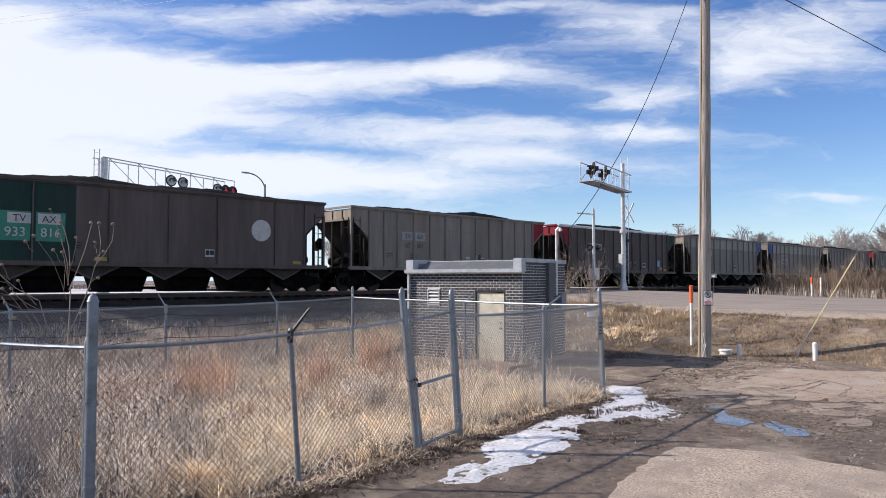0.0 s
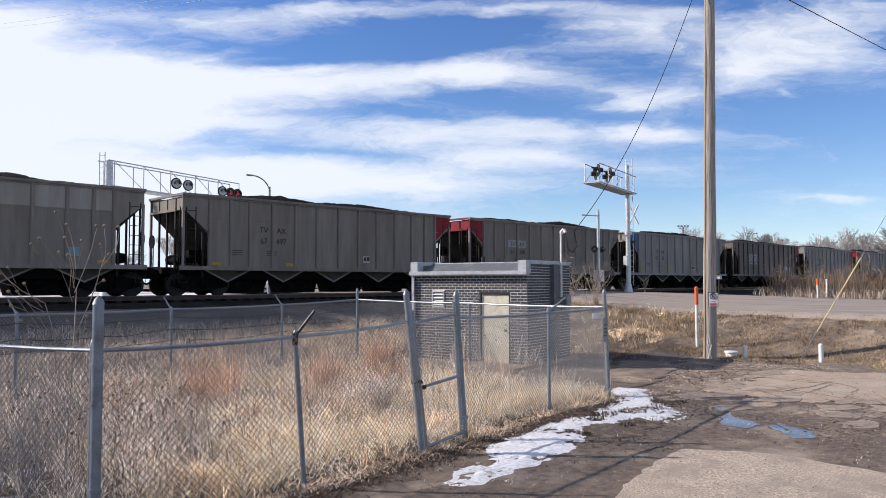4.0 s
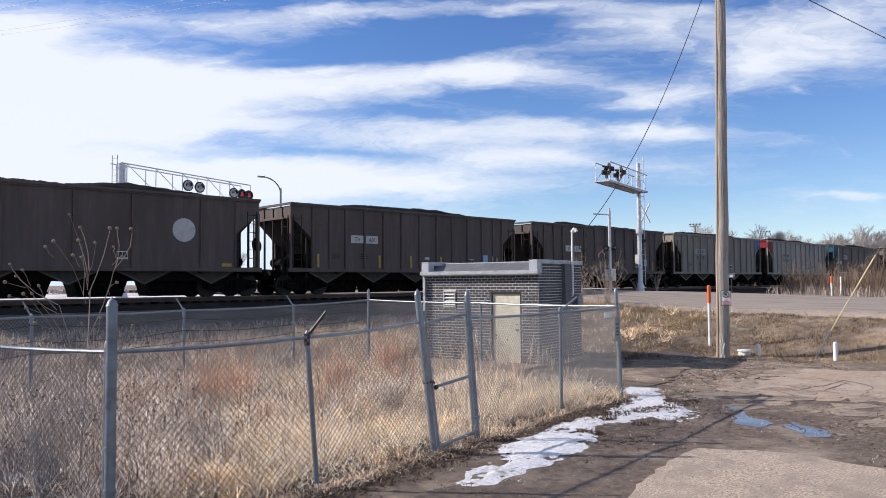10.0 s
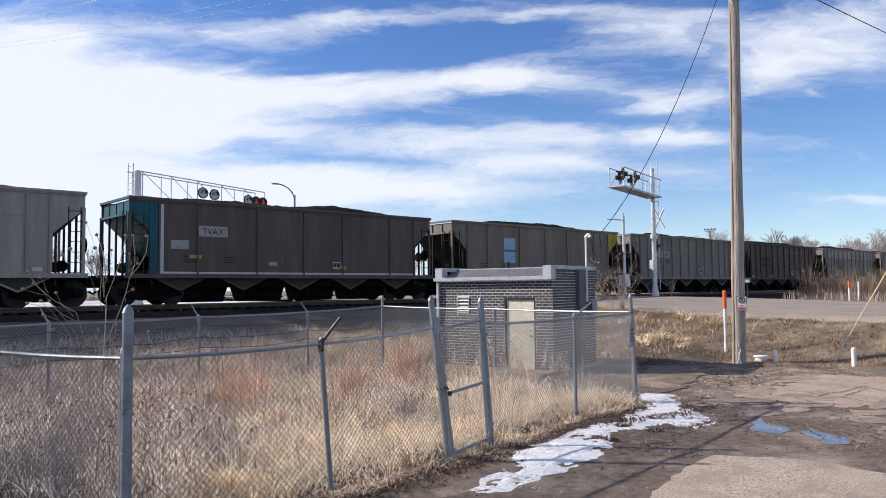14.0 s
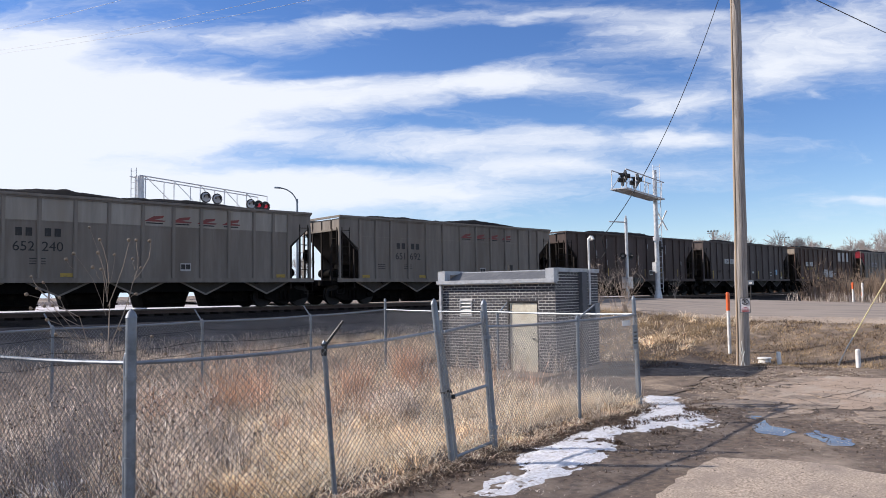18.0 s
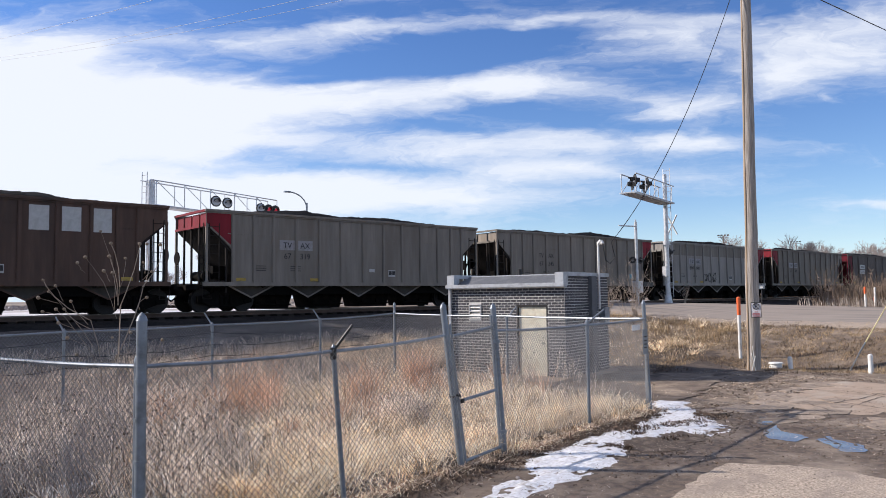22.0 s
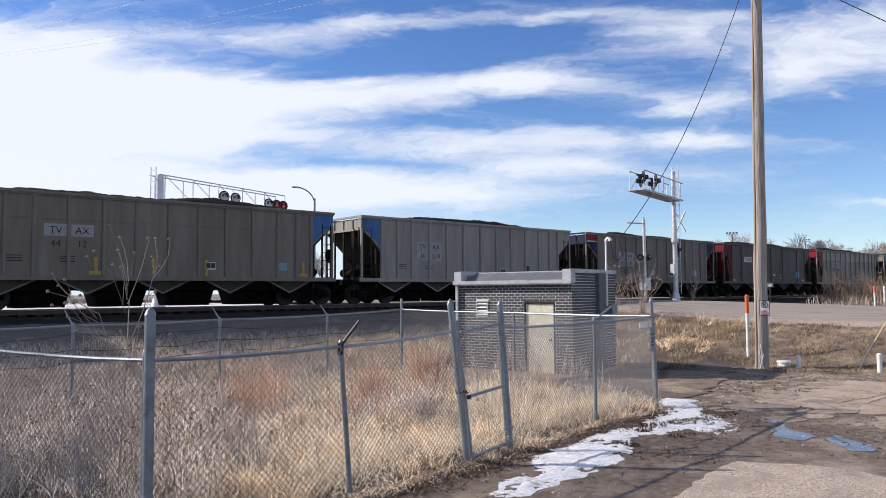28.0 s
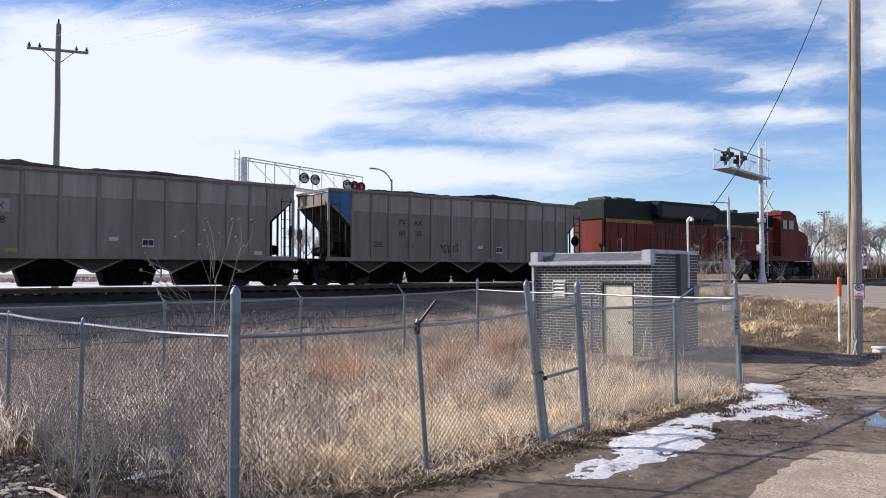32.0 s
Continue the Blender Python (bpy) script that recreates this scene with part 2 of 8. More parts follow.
ENDS = {"red": car_paint("paint_end_red", (0.27, 0.021, 0.034), (0.15, 0.02, 0.026)),
        "blue": car_paint("paint_end_blue", (0.07, 0.16, 0.36), (0.06, 0.09, 0.17)),
        "teal": car_paint("paint_end_teal", (0.02, 0.115, 0.15), (0.022, 0.06, 0.075)),
        "maroon": car_paint("paint_end_maroon", (0.16, 0.014, 0.028), (0.085, 0.012, 0.02)),
        "navy": car_paint("paint_end_navy", (0.02, 0.025, 0.07), (0.02, 0.02, 0.035)),
        "yellow": car_paint("paint_end_yellow", (0.45, 0.36, 0.04), (0.22, 0.17, 0.05)),
        "green": car_paint("paint_green", (0.018, 0.05, 0.042), (0.02, 0.032, 0.03)),
        "tan": car_paint("paint_end_tan", (0.36, 0.31, 0.25), (0.2, 0.165, 0.13))}
# black undergear; the deep shade beneath the cars is put into its colour too
M_UNDER = mat("underframe_shade_black", (0.007, 0.0066, 0.0062), 0.8, bump=0.3, bscale=20, dirt=(0.018, 0.015, 0.0125), dirt_scale=3, spec=0.04)
# brace panels: car body in shade, the shade painted as a darker grey
M_BRACESHADE = mat("brace_shade_grey", (0.07, 0.063, 0.054), 0.8, spec=0.15, dirt=(0.04, 0.035, 0.03), dirt_scale=2)
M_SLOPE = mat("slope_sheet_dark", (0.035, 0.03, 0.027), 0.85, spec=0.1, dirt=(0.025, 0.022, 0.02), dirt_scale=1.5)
M_COAL = mat("coal", (0.006, 0.006, 0.0065), 0.9, spec=0.06, col2=(0.014, 0.014, 0.015), scale=14, bump=1.0, bscale=22)
M_WHEEL = mat("wheel_steel", (0.016, 0.014, 0.013), 0.7, 0.2, bump=0.1)
M_BLACK = mat("stencil_black", (0.015, 0.015, 0.015), 0.6, bump=0, dirt=(0.05, 0.05, 0.05), dirt_scale=9, dirt_lo=0.55)
M_WHITE = mat("stencil_white", (0.5, 0.5, 0.485), 0.6, bump=0, dirt=(0.36, 0.35, 0.33), dirt_scale=4)
M_DECALBLUE = mat("decal_blue", (0.22, 0.42, 0.62), 0.5, bump=0, dirt=(0.2, 0.3, 0.38), dirt_scale=4)
M_YELLOW = mat("mark_yellow", (0.40, 0.28, 0.05), 0.65, bump=0, dirt=(0.16, 0.125, 0.06), dirt_scale=6)
M_DECALTEAL = mat("decal_teal", (0.15, 0.31, 0.36), 0.6, bump=0, dirt=(0.2, 0.22, 0.22), dirt_scale=6)
M_ORANGELABEL = mat("decal_orange", (0.46, 0.22, 0.05), 0.6, bump=0, dirt=(0.26, 0.15, 0.06), dirt_scale=6)
M_GREENDEC = mat("decal_green", (0.03, 0.22, 0.15), 0.6, bump=0, dirt=(0.03, 0.13, 0.1), dirt_scale=4)
M_REDMARK = mat("swoosh_red", (0.24, 0.045, 0.04), 0.6, bump=0, dirt=(0.13, 0.06, 0.052), dirt_scale=5, dirt_lo=0.42)
M_GALV = mat("galvanised_steel", (0.225, 0.258, 0.295), 0.42, 0.35, scale=12, mixw=0.6, bump=0.05, dirt=(0.12, 0.135, 0.15), dirt_scale=5)
M_WIRE = mat("galvanised_wire", (0.28, 0.28, 0.285), 0.4, 0.5, bump=0)
M_ALU = mat("aluminium_structure", (0.62, 0.63, 0.64), 0.4, 0.4, bump=0.03, dirt=(0.4, 0.4, 0.4), dirt_scale=3)
M_WOODPOLE = mat("weathered_pole_wood", (0.45, 0.41, 0.37), 0.85, spec=0.2, col2=(0.17, 0.148, 0.128), scale=9, mixw=0.35, stretch=(6, 6, 0.12), bump=0.8, bscale=9)
M_DARKWOOD = mat("dark_pole_wood", (0.27, 0.25, 0.235), 0.9, spec=0.1, bump=0.3)
M_BRICK = mat("grey_brick", (0.045, 0.045, 0.052), 0.75, scale=14, bump=0.4, bscale=60, obrand=0.22, island=0.22, coord="Object")
M_MORTAR = mat("mortar", (0.64, 0.63, 0.60), 0.9, bump=0.4, bscale=80)
M_FASCIA = mat("white_grey_coping", (0.45, 0.475, 0.5), 0.5, bump=0.05, dirt=(0.24, 0.255, 0.27), dirt_scale=3)
M_ROOF = mat("roof_membrane", (0.11, 0.116, 0.126), 0.8, dirt=(0.15, 0.155, 0.16), dirt_scale=2)
M_DOOR = mat("cream_door", (0.72, 0.68, 0.54), 0.6, bump=0.05, dirt=(0.42, 0.36, 0.25), dirt_scale=3.5, dirt_lo=0.55, dirt_hi=0.7)
M_DARKMETAL = mat("dark_metal", (0.03, 0.03, 0.03), 0.5, 0.3)
M_CONC = mat("concrete", (0.39, 0.298, 0.22), 0.9, scale=3, bump=0.3, bscale=50, dirt=(0.36, 0.31, 0.25), dirt_scale=0.8)
M_ORANGE = mat("orange_plastic", (0.75, 0.13, 0.03), 0.5, bump=0)
M_WHITEPL = mat("white_plastic", (0.75, 0.75, 0.72), 0.5, bump=0.02, dirt=(0.5, 0.48, 0.44), dirt_scale=6)
M_GUARD = mat("yellow_guard", (0.66, 0.57, 0.30), 0.6, bump=0)
M_DIMRED = mat("dim_red_lens", (0.42, 0.02, 0.035), 0.3, bump=0, emit=0.35)
M_PALEBACK = mat("pale_disc", (0.5, 0.52, 0.54), 0.5, bump=0)
M_LENS = mat("signal_lens_grey", (0.33, 0.34, 0.36), 0.4, bump=0)
M_RAIL = mat("rail_steel", (0.16, 0.14, 0.125), 0.4, 0.8, bump=0.05)
M_RUSTY = mat("rusty_steel", (0.09, 0.058, 0.042), 0.85, bump=0.2)
M_TIE = mat("rail_tie", (0.03, 0.025, 0.022), 0.9, spec=0.1, obrand=0.2)
M_BALLAST = mat("ballast", (0.034, 0.031, 0.03), 0.95, spec=0.05, col2=(0.014, 0.0132, 0.013), scale=11, mixw=0.3, bump=1.0, bscale=14, dirt=(0.045, 0.04, 0.036), dirt_scale=0.5)
M_DIRT = mat("dirt_ground", (0.20, 0.15, 0.11), 0.95, col2=(0.09, 0.068, 0.05), scale=3.2, mixw=0.35, bump=0.8, bscale=26, dirt=(0.30, 0.235, 0.17), dirt_scale=0.9, dirt_lo=0.5, dirt_hi=0.65)
M_ASPH = mat("worn_asphalt", (0.66, 0.54, 0.42), 0.9, col2=(0.19, 0.148, 0.112), scale=42, mixw=0.3, bump=1.0, bscale=60, dirt=(0.29, 0.235, 0.19), dirt_scale=1.6, dirt_lo=0.45)
M_WETASPH = mat("damp_asphalt", (0.168, 0.123, 0.088), 0.8, col2=(0.072, 0.053, 0.04), scale=7, mixw=0.3, bump=0.8, bscale=45, dirt=(0.31, 0.25, 0.19), dirt_scale=0.8)
M_ROAD = mat("road_asphalt", (0.31, 0.265, 0.225), 0.9, spec=0.2, col2=(0.22, 0.188, 0.16), scale=2, bump=0.2, bscale=60, stretch=(1, 0.15, 1), dirt=(0.17, 0.155, 0.14), dirt_scale=1.0)
M_SNOW = mat("old_snow", (0.86, 0.87, 0.89), 0.6, col2=(0.6, 0.585, 0.575), scale=16, mixw=0.3, bump=1.0, bscale=30, dirt=(0.38, 0.33, 0.28), dirt_scale=4.0, dirt_lo=0.585, dirt_hi=0.68)
M_GRASS = mat("dry_grass", (0.94, 0.82, 0.63), 0.8, col2=(0.48, 0.36, 0.25), scale=1.5, mixw=0.25, bump=0, island=0.75, trans=0.4)
M_WEED = mat("grey_weed_stems", (0.7, 0.62, 0.54), 0.9, col2=(0.36, 0.3, 0.25), scale=2, bump=0, island=0.5, trans=0.3)
M_BRANCH = mat("bare_branch", (0.24, 0.175, 0.125), 0.9, bump=0, island=0.35)
M_GREYBRUSH = mat("grey_brush", (0.44, 0.40, 0.375), 0.9, col2=(0.22, 0.19, 0.175), scale=2, bump=0, island=0.5, trans=0.1)
M_DULLWEED = mat("dull_weed", (0.72, 0.62, 0.51), 0.9, col2=(0.36, 0.29, 0.23), scale=1.2, bump=0, island=0.6, trans=0.35)
M_LITTER = mat("dark_leaf_litter", (0.14, 0.088, 0.058), 0.9, col2=(0.07, 0.05, 0.036), scale=3, bump=0, island=0.6)
M_LAWN = mat("short_dry_grass", (0.52, 0.38, 0.215), 0.9, col2=(0.16, 0.115, 0.068), scale=0.8, mixw=0.3, bump=0, island=0.6, trans=0.25)

# ---------------------------------------------------------------- mesh helpers


def box(bm, c, s, rz=0.0, rx=0.0, ry=0.0):
    m = Matrix.Translation(c) @ Euler((radians(rx), radians(ry), radians(rz))).to_matrix().to_4x4() @ Matrix.Diagonal((s[0], s[1], s[2], 1))
    return bmesh.ops.create_cube(bm, size=1.0, matrix=m)["verts"]


def rod(bm, a, b, r0, r1=None, n=8):
    a, b = Vector(a), Vector(b)
    d = b - a
    if d.length < 1e-6:
        return
    m = Matrix.Translation((a + b) / 2) @ d.to_track_quat("Z", "Y").to_matrix().to_4x4()
    bmesh.ops.create_cone(bm, cap_ends=True, segments=n, radius1=r0, radius2=r0 if r1 is None else r1, depth=d.length, matrix=m)


def tube(bm, pts, r, n=6, r1=None):
    """One continuous round bar along the points, tapering to r1."""
    pts = [Vector(p) for p in pts]
    rings = []
    for i, p in enumerate(pts):
        d = (pts[min(i + 1, len(pts) - 1)] - pts[max(i - 1, 0)]).normalized()
        side = d.cross(Vector((0, 0, 1)))
        side = (side if side.length > 0.05 else d.cross(Vector((1, 0, 0)))).normalized()
        other = d.cross(side)
        rr = r if r1 is None else r + (r1 - r) * i / (len(pts) - 1)
        rings.append([bm.verts.new(p + side * (rr * math.cos(2 * math.pi * k / n)) + other * (rr * math.sin(2 * math.pi * k / n))) for k in range(n)])
    for a, b in zip(rings, rings[1:]):
        for k in range(n):
            bm.faces.new((a[k], a[(k + 1) % n], b[(k + 1) % n], b[k]))
    bm.faces.new(rings[0]), bm.faces.new(rings[-1][::-1])
    bmesh.ops.recalc_face_normals(bm, faces=bm.faces[:])


def slab(bm, pts, y0, y1):
    """A flat outline in x and z, made solid between y0 and y1."""
    v0 = [bm.verts.new((x, y0, z)) for x, z in pts]
    v1 = [bm.verts.new((x, y1, z)) for x, z in pts]
    bm.faces.new(v0), bm.faces.new(v1[::-1])
    for i in range(len(pts)):
        j = (i + 1) % len(pts)
        bm.faces.new((v0[j], v0[i], v1[i], v1[j]))
    bmesh.ops.recalc_face_normals(bm, faces=bm.faces[:])


def plate(bm, pts, z0, z1):
    """A flat outline in x and y, made solid between heights z0 and z1."""
    v0 = [bm.verts.new((x, y, z0)) for x, y in pts]
    v1 = [bm.verts.new((x, y, z1)) for x, y in pts]
    bm.faces.new(v0[::-1]), bm.faces.new(v1)
    for i in range(len(pts)):
        j = (i + 1) % len(pts)
        bm.faces.new((v0[i], v0[j], v1[j], v1[i]))
    bmesh.ops.recalc_face_normals(bm, faces=bm.faces[:])


def mesh_of(name, bm, material, smooth=True):
    me = bpy.data.meshes.new(name)
    bm.to_mesh(me)
    bm.free()
    me.materials.append(material)
    if smooth:
        me.polygons.foreach_set("use_smooth", [True] * len(me.polygons))
        me.set_sharp_from_angle(angle=radians(38))
    return me


def part(name, bm, material, parent, label="", smooth=True):
    ob = new(name, mesh_of(name, bm, material, smooth))
    ob.parent = parent
    return tagged(ob, label)


def piece(name, me, parent, at=(0, 0, 0), rz=0.0, label=""):
    """One more object on a shared mesh."""
    ob = new(name, me)
    ob.location, ob.rotation_euler = at, (0, 0, rz)
    ob.parent = parent
    return tagged(ob, label)


def thing(name, label, category, group="", at=(0, 0, 0), rz=0.0, kind=""):
    ob = new(name)
    ob.empty_display_size = 0.2
    ob.location, ob.rotation_euler = at, (0, 0, rz)
    return tagged(ob, label, category, group, kind)


def solid(name, bm, material, label, category="", kind="", group="", smooth=True):
    return tagged(new(name, mesh_of(name, bm, material, smooth)), label, category, group, kind)


def soup(name, verts, faces, material):
    me = bpy.data.meshes.new(name)
    me.from_pydata(verts, [], faces)
    me.materials.append(material)
    return me


def smooth01(t):
    t = min(max(t, 0.0), 1.0)
    return t * t * (3 - 2 * t)


# ---------------------------------------------------------------- ground
RAIL_Z, TRACK_Y = 1.9, 29.2
ROAD_W, ROAD_E = 30.0, 38.2


def road_z(x, y):
    k = smooth01((y - 14) / 12)
    near, far = 1.21 + 0.64 * k, 1.53 + 0.33 * smooth01((y - 6) / 20)
    return near + (far - near) * min(max((x - ROAD_W) / (ROAD_E - ROAD_W), 0), 1)


def ground_z(x, y):
    bed = 1.5 * smooth01((y - 16.8) / 9.2)
    toe = 23.3 - 2.6 * smooth01((y - 10.8) / 3)
    bank = smooth01((x - toe) / (ROAD_W - toe))
    r = bank * (road_z(min(max(x, ROAD_W), ROAD_E), min(y, 26)) - 0.06)
    z = max(bed, r) if y < 26 else 1.5
    if x > ROAD_E + 0.5 and y < 26:
        z -= 0.25 * smooth01((x - ROAD_E - 0.5) / 4)
    rough = 0.05 * noise.noise((x * 0.5, y * 0.5, 0)) + 0.03 * noise.noise((x * 1.9, y * 1.9, 5))
    yard = 1.0 if (2 < x < 14 and 7.5 < y < 19) or y < 26 and x > 21.5 else 0.4
    if ROAD_W - 0.5 < x < ROAD_E + 0.5 or y > 25.5:
        yard = 0.0
    far = min(max((math.hypot(x, y) - 120) / 200, 0), 1)
    return z + rough * yard * (1 - far)


def build_ground():
    xs = [-3000, -900, -300, -120, -60, -30] + [-16 + 4 * i for i in range(4)] + [i * 0.5 for i in range(0, 92)] + [48, 52, 58, 66, 80, 110, 160, 300, 800, 3000]
    ys = [-3000, -800, -200, -60, -20, -8, -3] + [i * 0.5 for i in range(0, 72)] + [38, 42, 48, 60, 80, 120, 200, 400, 1000, 3000]
    verts = [(x, y, ground_z(x, y)) for y in ys for x in xs]
    w = len(xs)
    faces = [(j * w + i, j * w + i + 1, (j + 1) * w + i + 1, (j + 1) * w + i) for j in range(len(ys) - 1) for i in range(w - 1)]
    ob = new("ground", soup("ground", verts, faces, M_DIRT))
    for f in ob.data.polygons:
        f.use_smooth = True
    return tagged(ob, "brown winter dirt with patches of dead grass", "ground", kind="structure")


build_ground()


def drape(name, pts, dz, material, label, category="", step=0.35, thick=0.0, jitter=0.0, kind="structure", holes=0.0):
    """A thin sheet with the given outline laid on the ground; thick: its height in the middle."""
    def hole(x, y):
        return holes * max(0.0, noise.noise((x * 1.7, y * 3.1, 12)) + 0.7 * noise.noise((x * 5, y * 8, 2)) - 0.12) if holes else 0.0

    x0, x1 = min(p[0] for p in pts), max(p[0] for p in pts)
    y0, y1 = min(p[1] for p in pts), max(p[1] for p in pts)

    def inside(x, y):
        c, best = False, 9e9
        for (ax, ay), (bx, by) in zip(pts, pts[1:] + pts[:1]):
            if (ay > y) != (by > y) and x < (bx - ax) * (y - ay) / (by - ay) + ax:
                c = not c
            t = max(0, min(1, ((x - ax) * (bx - ax) + (y - ay) * (by - ay)) / ((bx - ax) ** 2 + (by - ay) ** 2 + 1e-9)))
            best = min(best, math.hypot(x - ax - t * (bx - ax), y - ay - t * (by - ay)))
        return best if c else -best

    def dist(x, y):
        return inside(x, y) + jitter * (noise.noise((x * 1.3, y * 1.3, 3)) + 0.6 * noise.noise((x * 4, y * 4, 9)))

    nx, ny = int((x1 - x0) / step) + 3, int((y1 - y0) / step) + 3
    place, depth = [], []
    for j in range(ny):
        for i in range(nx):
            x, y = x0 + (i - 1) * step, y0 + (j - 1) * step
            place.append((x, y)), depth.append(dist(x, y) - hole(x, y))
    faces = []
    for j in range(ny - 1):
        for i in range(nx - 1):
            q = (j * nx + i, j * nx + i + 1, (j + 1) * nx + i + 1, (j + 1) * nx + i)
            if any(depth[k] > 0 for k in q):
                faces.append(q)
    verts = []
    for (x, y), d in zip(place, depth):
        if -1.6 * step < d <= 0:
            # pull the rim onto the outline
            for _ in range(2):
                d = dist(x, y) - hole(x, y)
                gx = (dist(x + 0.02, y) - hole(x + 0.02, y) - d) / 0.02
                gy = (dist(x, y + 0.02) - hole(x, y + 0.02) - d) / 0.02
                g2 = max(gx * gx + gy * gy, 0.2)
                x, y = x - max(min(d * gx / g2, step), -step), y - max(min(d * gy / g2, step), -step)
            d = 0.0
        verts.append((x, y, ground_z(x, y) + dz + thick * smooth01(d / 0.3) * (0.75 + 0.5 * noise.noise((x * 2.2, y * 2.2, 1)) + 0.25 * noise.noise((x * 9, y * 9, 1)))))
    used = sorted({k for f in faces for k in f})
    remap = {k: n for n, k in enumerate(used)}
    me = soup(name, [verts[k] for k in used], [tuple(remap[k] for k in f) for f in faces], material)
    for f in me.polygons:
        f.use_smooth = True
    return tagged(new(name, me), label, category or name.split("_")[0], kind=kind)


def build_road():
    bm = bmesh.new()
    ys = [-200, -60, -20, -6] + list(range(0, 32, 2)) + [34, 40, 60, 120, 260]
    rows = []
    for y in ys:
        z0, z1 = (road_z(ROAD_W, min(y, 26)), road_z(ROAD_E, min(y, 26)))
        rows.append([bm.verts.new((ROAD_W + (ROAD_E - ROAD_W) * k / 4, y, z0 + (z1 - z0) * k / 4 + 0.03 * (1 - abs(k - 2) / 2))) for k in range(5)])
    for a, b in zip(rows, rows[1:]):
        for k in range(4):
            bm.faces.new((a[k], a[k + 1], b[k + 1], b[k]))
    return solid("road", bm, M_ROAD, "worn grey asphalt road rising to the crossing", "road", "structure")


build_road()


def build_track():
    bm = bmesh.new()
    prof = [(-4.2, 1.35), (-2.3, 1.66), (2.3, 1.66), (4.2, 1.35)]
    xs = [-260, -60] + [i * 4.0 for i in range(-10, 40)] + [220, 400, 900]
    rows = [[bm.verts.new((x, TRACK_Y + y, z + 0.03 * noise.noise((x, y, 2)))) for y, z in prof] for x in xs]
    for a, b in zip(rows, rows[1:]):
        for k in range(3):
            bm.faces.new((a[k], b[k], b[k + 1], a[k + 1]))
    solid("track_bed", bm, M_BALLAST, "dark crushed stone ballast under the rails", "ballast", "structure")
    tr = thing("railway_track", "steel rails on dark wooden ties", "railway track", kind="structure")
    for s in (-0.72, 0.72):
        bm = bmesh.new()
        y = TRACK_Y + s
        box(bm, (320, y, RAIL_Z - 0.012), (1160, 0.066, 0.024))
        rail = part("rail", bm, M_RAIL, tr)
        bm = bmesh.new()
        box(bm, (320, y, RAIL_Z - 0.036), (1160, 0.074, 0.024))
        box(bm, (320, y, RAIL_Z - 0.09), (1160, 0.02, 0.085))
        box(bm, (320, y, RAIL_Z - 0.15), (1160, 0.15, 0.03))
        part("rail_web", bm, M_RUSTY, rail)
    bm = bmesh.new()
    box(bm, (0, 0, 0), (0.23, 2.6, 0.16))
    me = mesh_of("tie", bm, M_TIE)
    for i in range(150):
        piece("tie", me, tr, (-22 + i * 0.55, TRACK_Y, 1.66))


build_track()

# ---------------------------------------------------------------- coal hopper cars
CAR_L = 16.18
SHAPES = {}


def shape(key, make, material, smooth=True):
    k = (key, material.name)
    if k not in SHAPES:
        bm = bmesh.new()
        make(bm)
        SHAPES[k] = mesh_of(key, bm, material, smooth)
        if key in LONG:
            SHAPES[k].transform(Matrix.Diagonal((STRETCH, 1, 1, 1)))
    return SHAPES[k]


STRETCH = 1.0215
LONG = {"tub", "side_sheet", "end_patchr", "end_patchl", "top_chord", "side_sill", "sheet_seam", "slope_sheet", "end_platform", "green_side", "white_sill_stripe", "upper_sheet"}


def words(text, size, material):
    k = ("words", text, size, material.name)
    if k not in SHAPES:
        cu = bpy.data.curves.new("words", "FONT")
        cu.body, cu.size, cu.extrude, cu.align_x = text, size, 0.003, "CENTER"
        ob = bpy.data.objects.new("words", cu)
        scene.collection.objects.link(ob)
        me = bpy.data.meshes.new_from_object(ob.evaluated_get(bpy.context.evaluated_depsgraph_get()))
        bpy.data.objects.remove(ob)
        me.name = "lettering"
        me.materials.clear()
        me.materials.append(material)
        me.transform(Matrix.Rotation(radians(90), 4, "X"))
        SHAPES[k] = me
    return SHAPES[k]


def make_tub(bm):
    slab(bm, [(-4.7, 1.06), (4.7, 1.06), (7.05, 3.40), (7.05, 3.9), (-7.05, 3.9), (-7.05, 3.40)], -1.5, 1.5)


def make_side(bm):
    slab(bm, [(-6.15, 1.06), (6.15, 1.06), (6.15, 2.55), (7.18, 3.44), (7.18, 3.98), (-7.18, 3.98), (-7.18, 3.44), (-6.15, 2.55)], -0.012, 0.012)


def make_end_patch(bm):
    slab(bm, [(6.17, 2.66), (7.17, 3.52), (7.17, 3.9), (6.17, 3.9)], -0.006, 0.0)


def make_chord(bm):
    box(bm, (0, 0, 4.0), (14.44, 0.14, 0.09))
    box(bm, (0, 0, 3.93), (14.4, 0.05, 0.07))


def make_sill(bm):
    box(bm, (0, 0, 1.1), (14.6, 0.09, 0.16))
    box(bm, (0, -0.02, 1.03), (12.6, 0.14, 0.03))


def make_rib(bm):
    box(bm, (0, 0.01, 2.55), (0.07, 0.07, 2.74))
    box(bm, (0, 0.015, 2.55), (0.13, 0.04, 2.7))


def make_thin_rib(bm):
    box(bm, (0, 0, 2.5), (0.05, 0.05, 2.7))


def make_seam(bm):
    box(bm, (0, 0, 3.12), (12.6, 0.014, 0.035))


def make_end_wall(bm):
    for i in range(4):
        box(bm, (0, -1.17 + i * 0.78, 3.66), (0.03, 0.66, 0.5))


def make_end_beam(bm):
    box(bm, (0, 0, 4.0), (0.1, 3.2, 0.09)), box(bm, (0, 0, 3.4), (0.09, 3.1, 0.09))


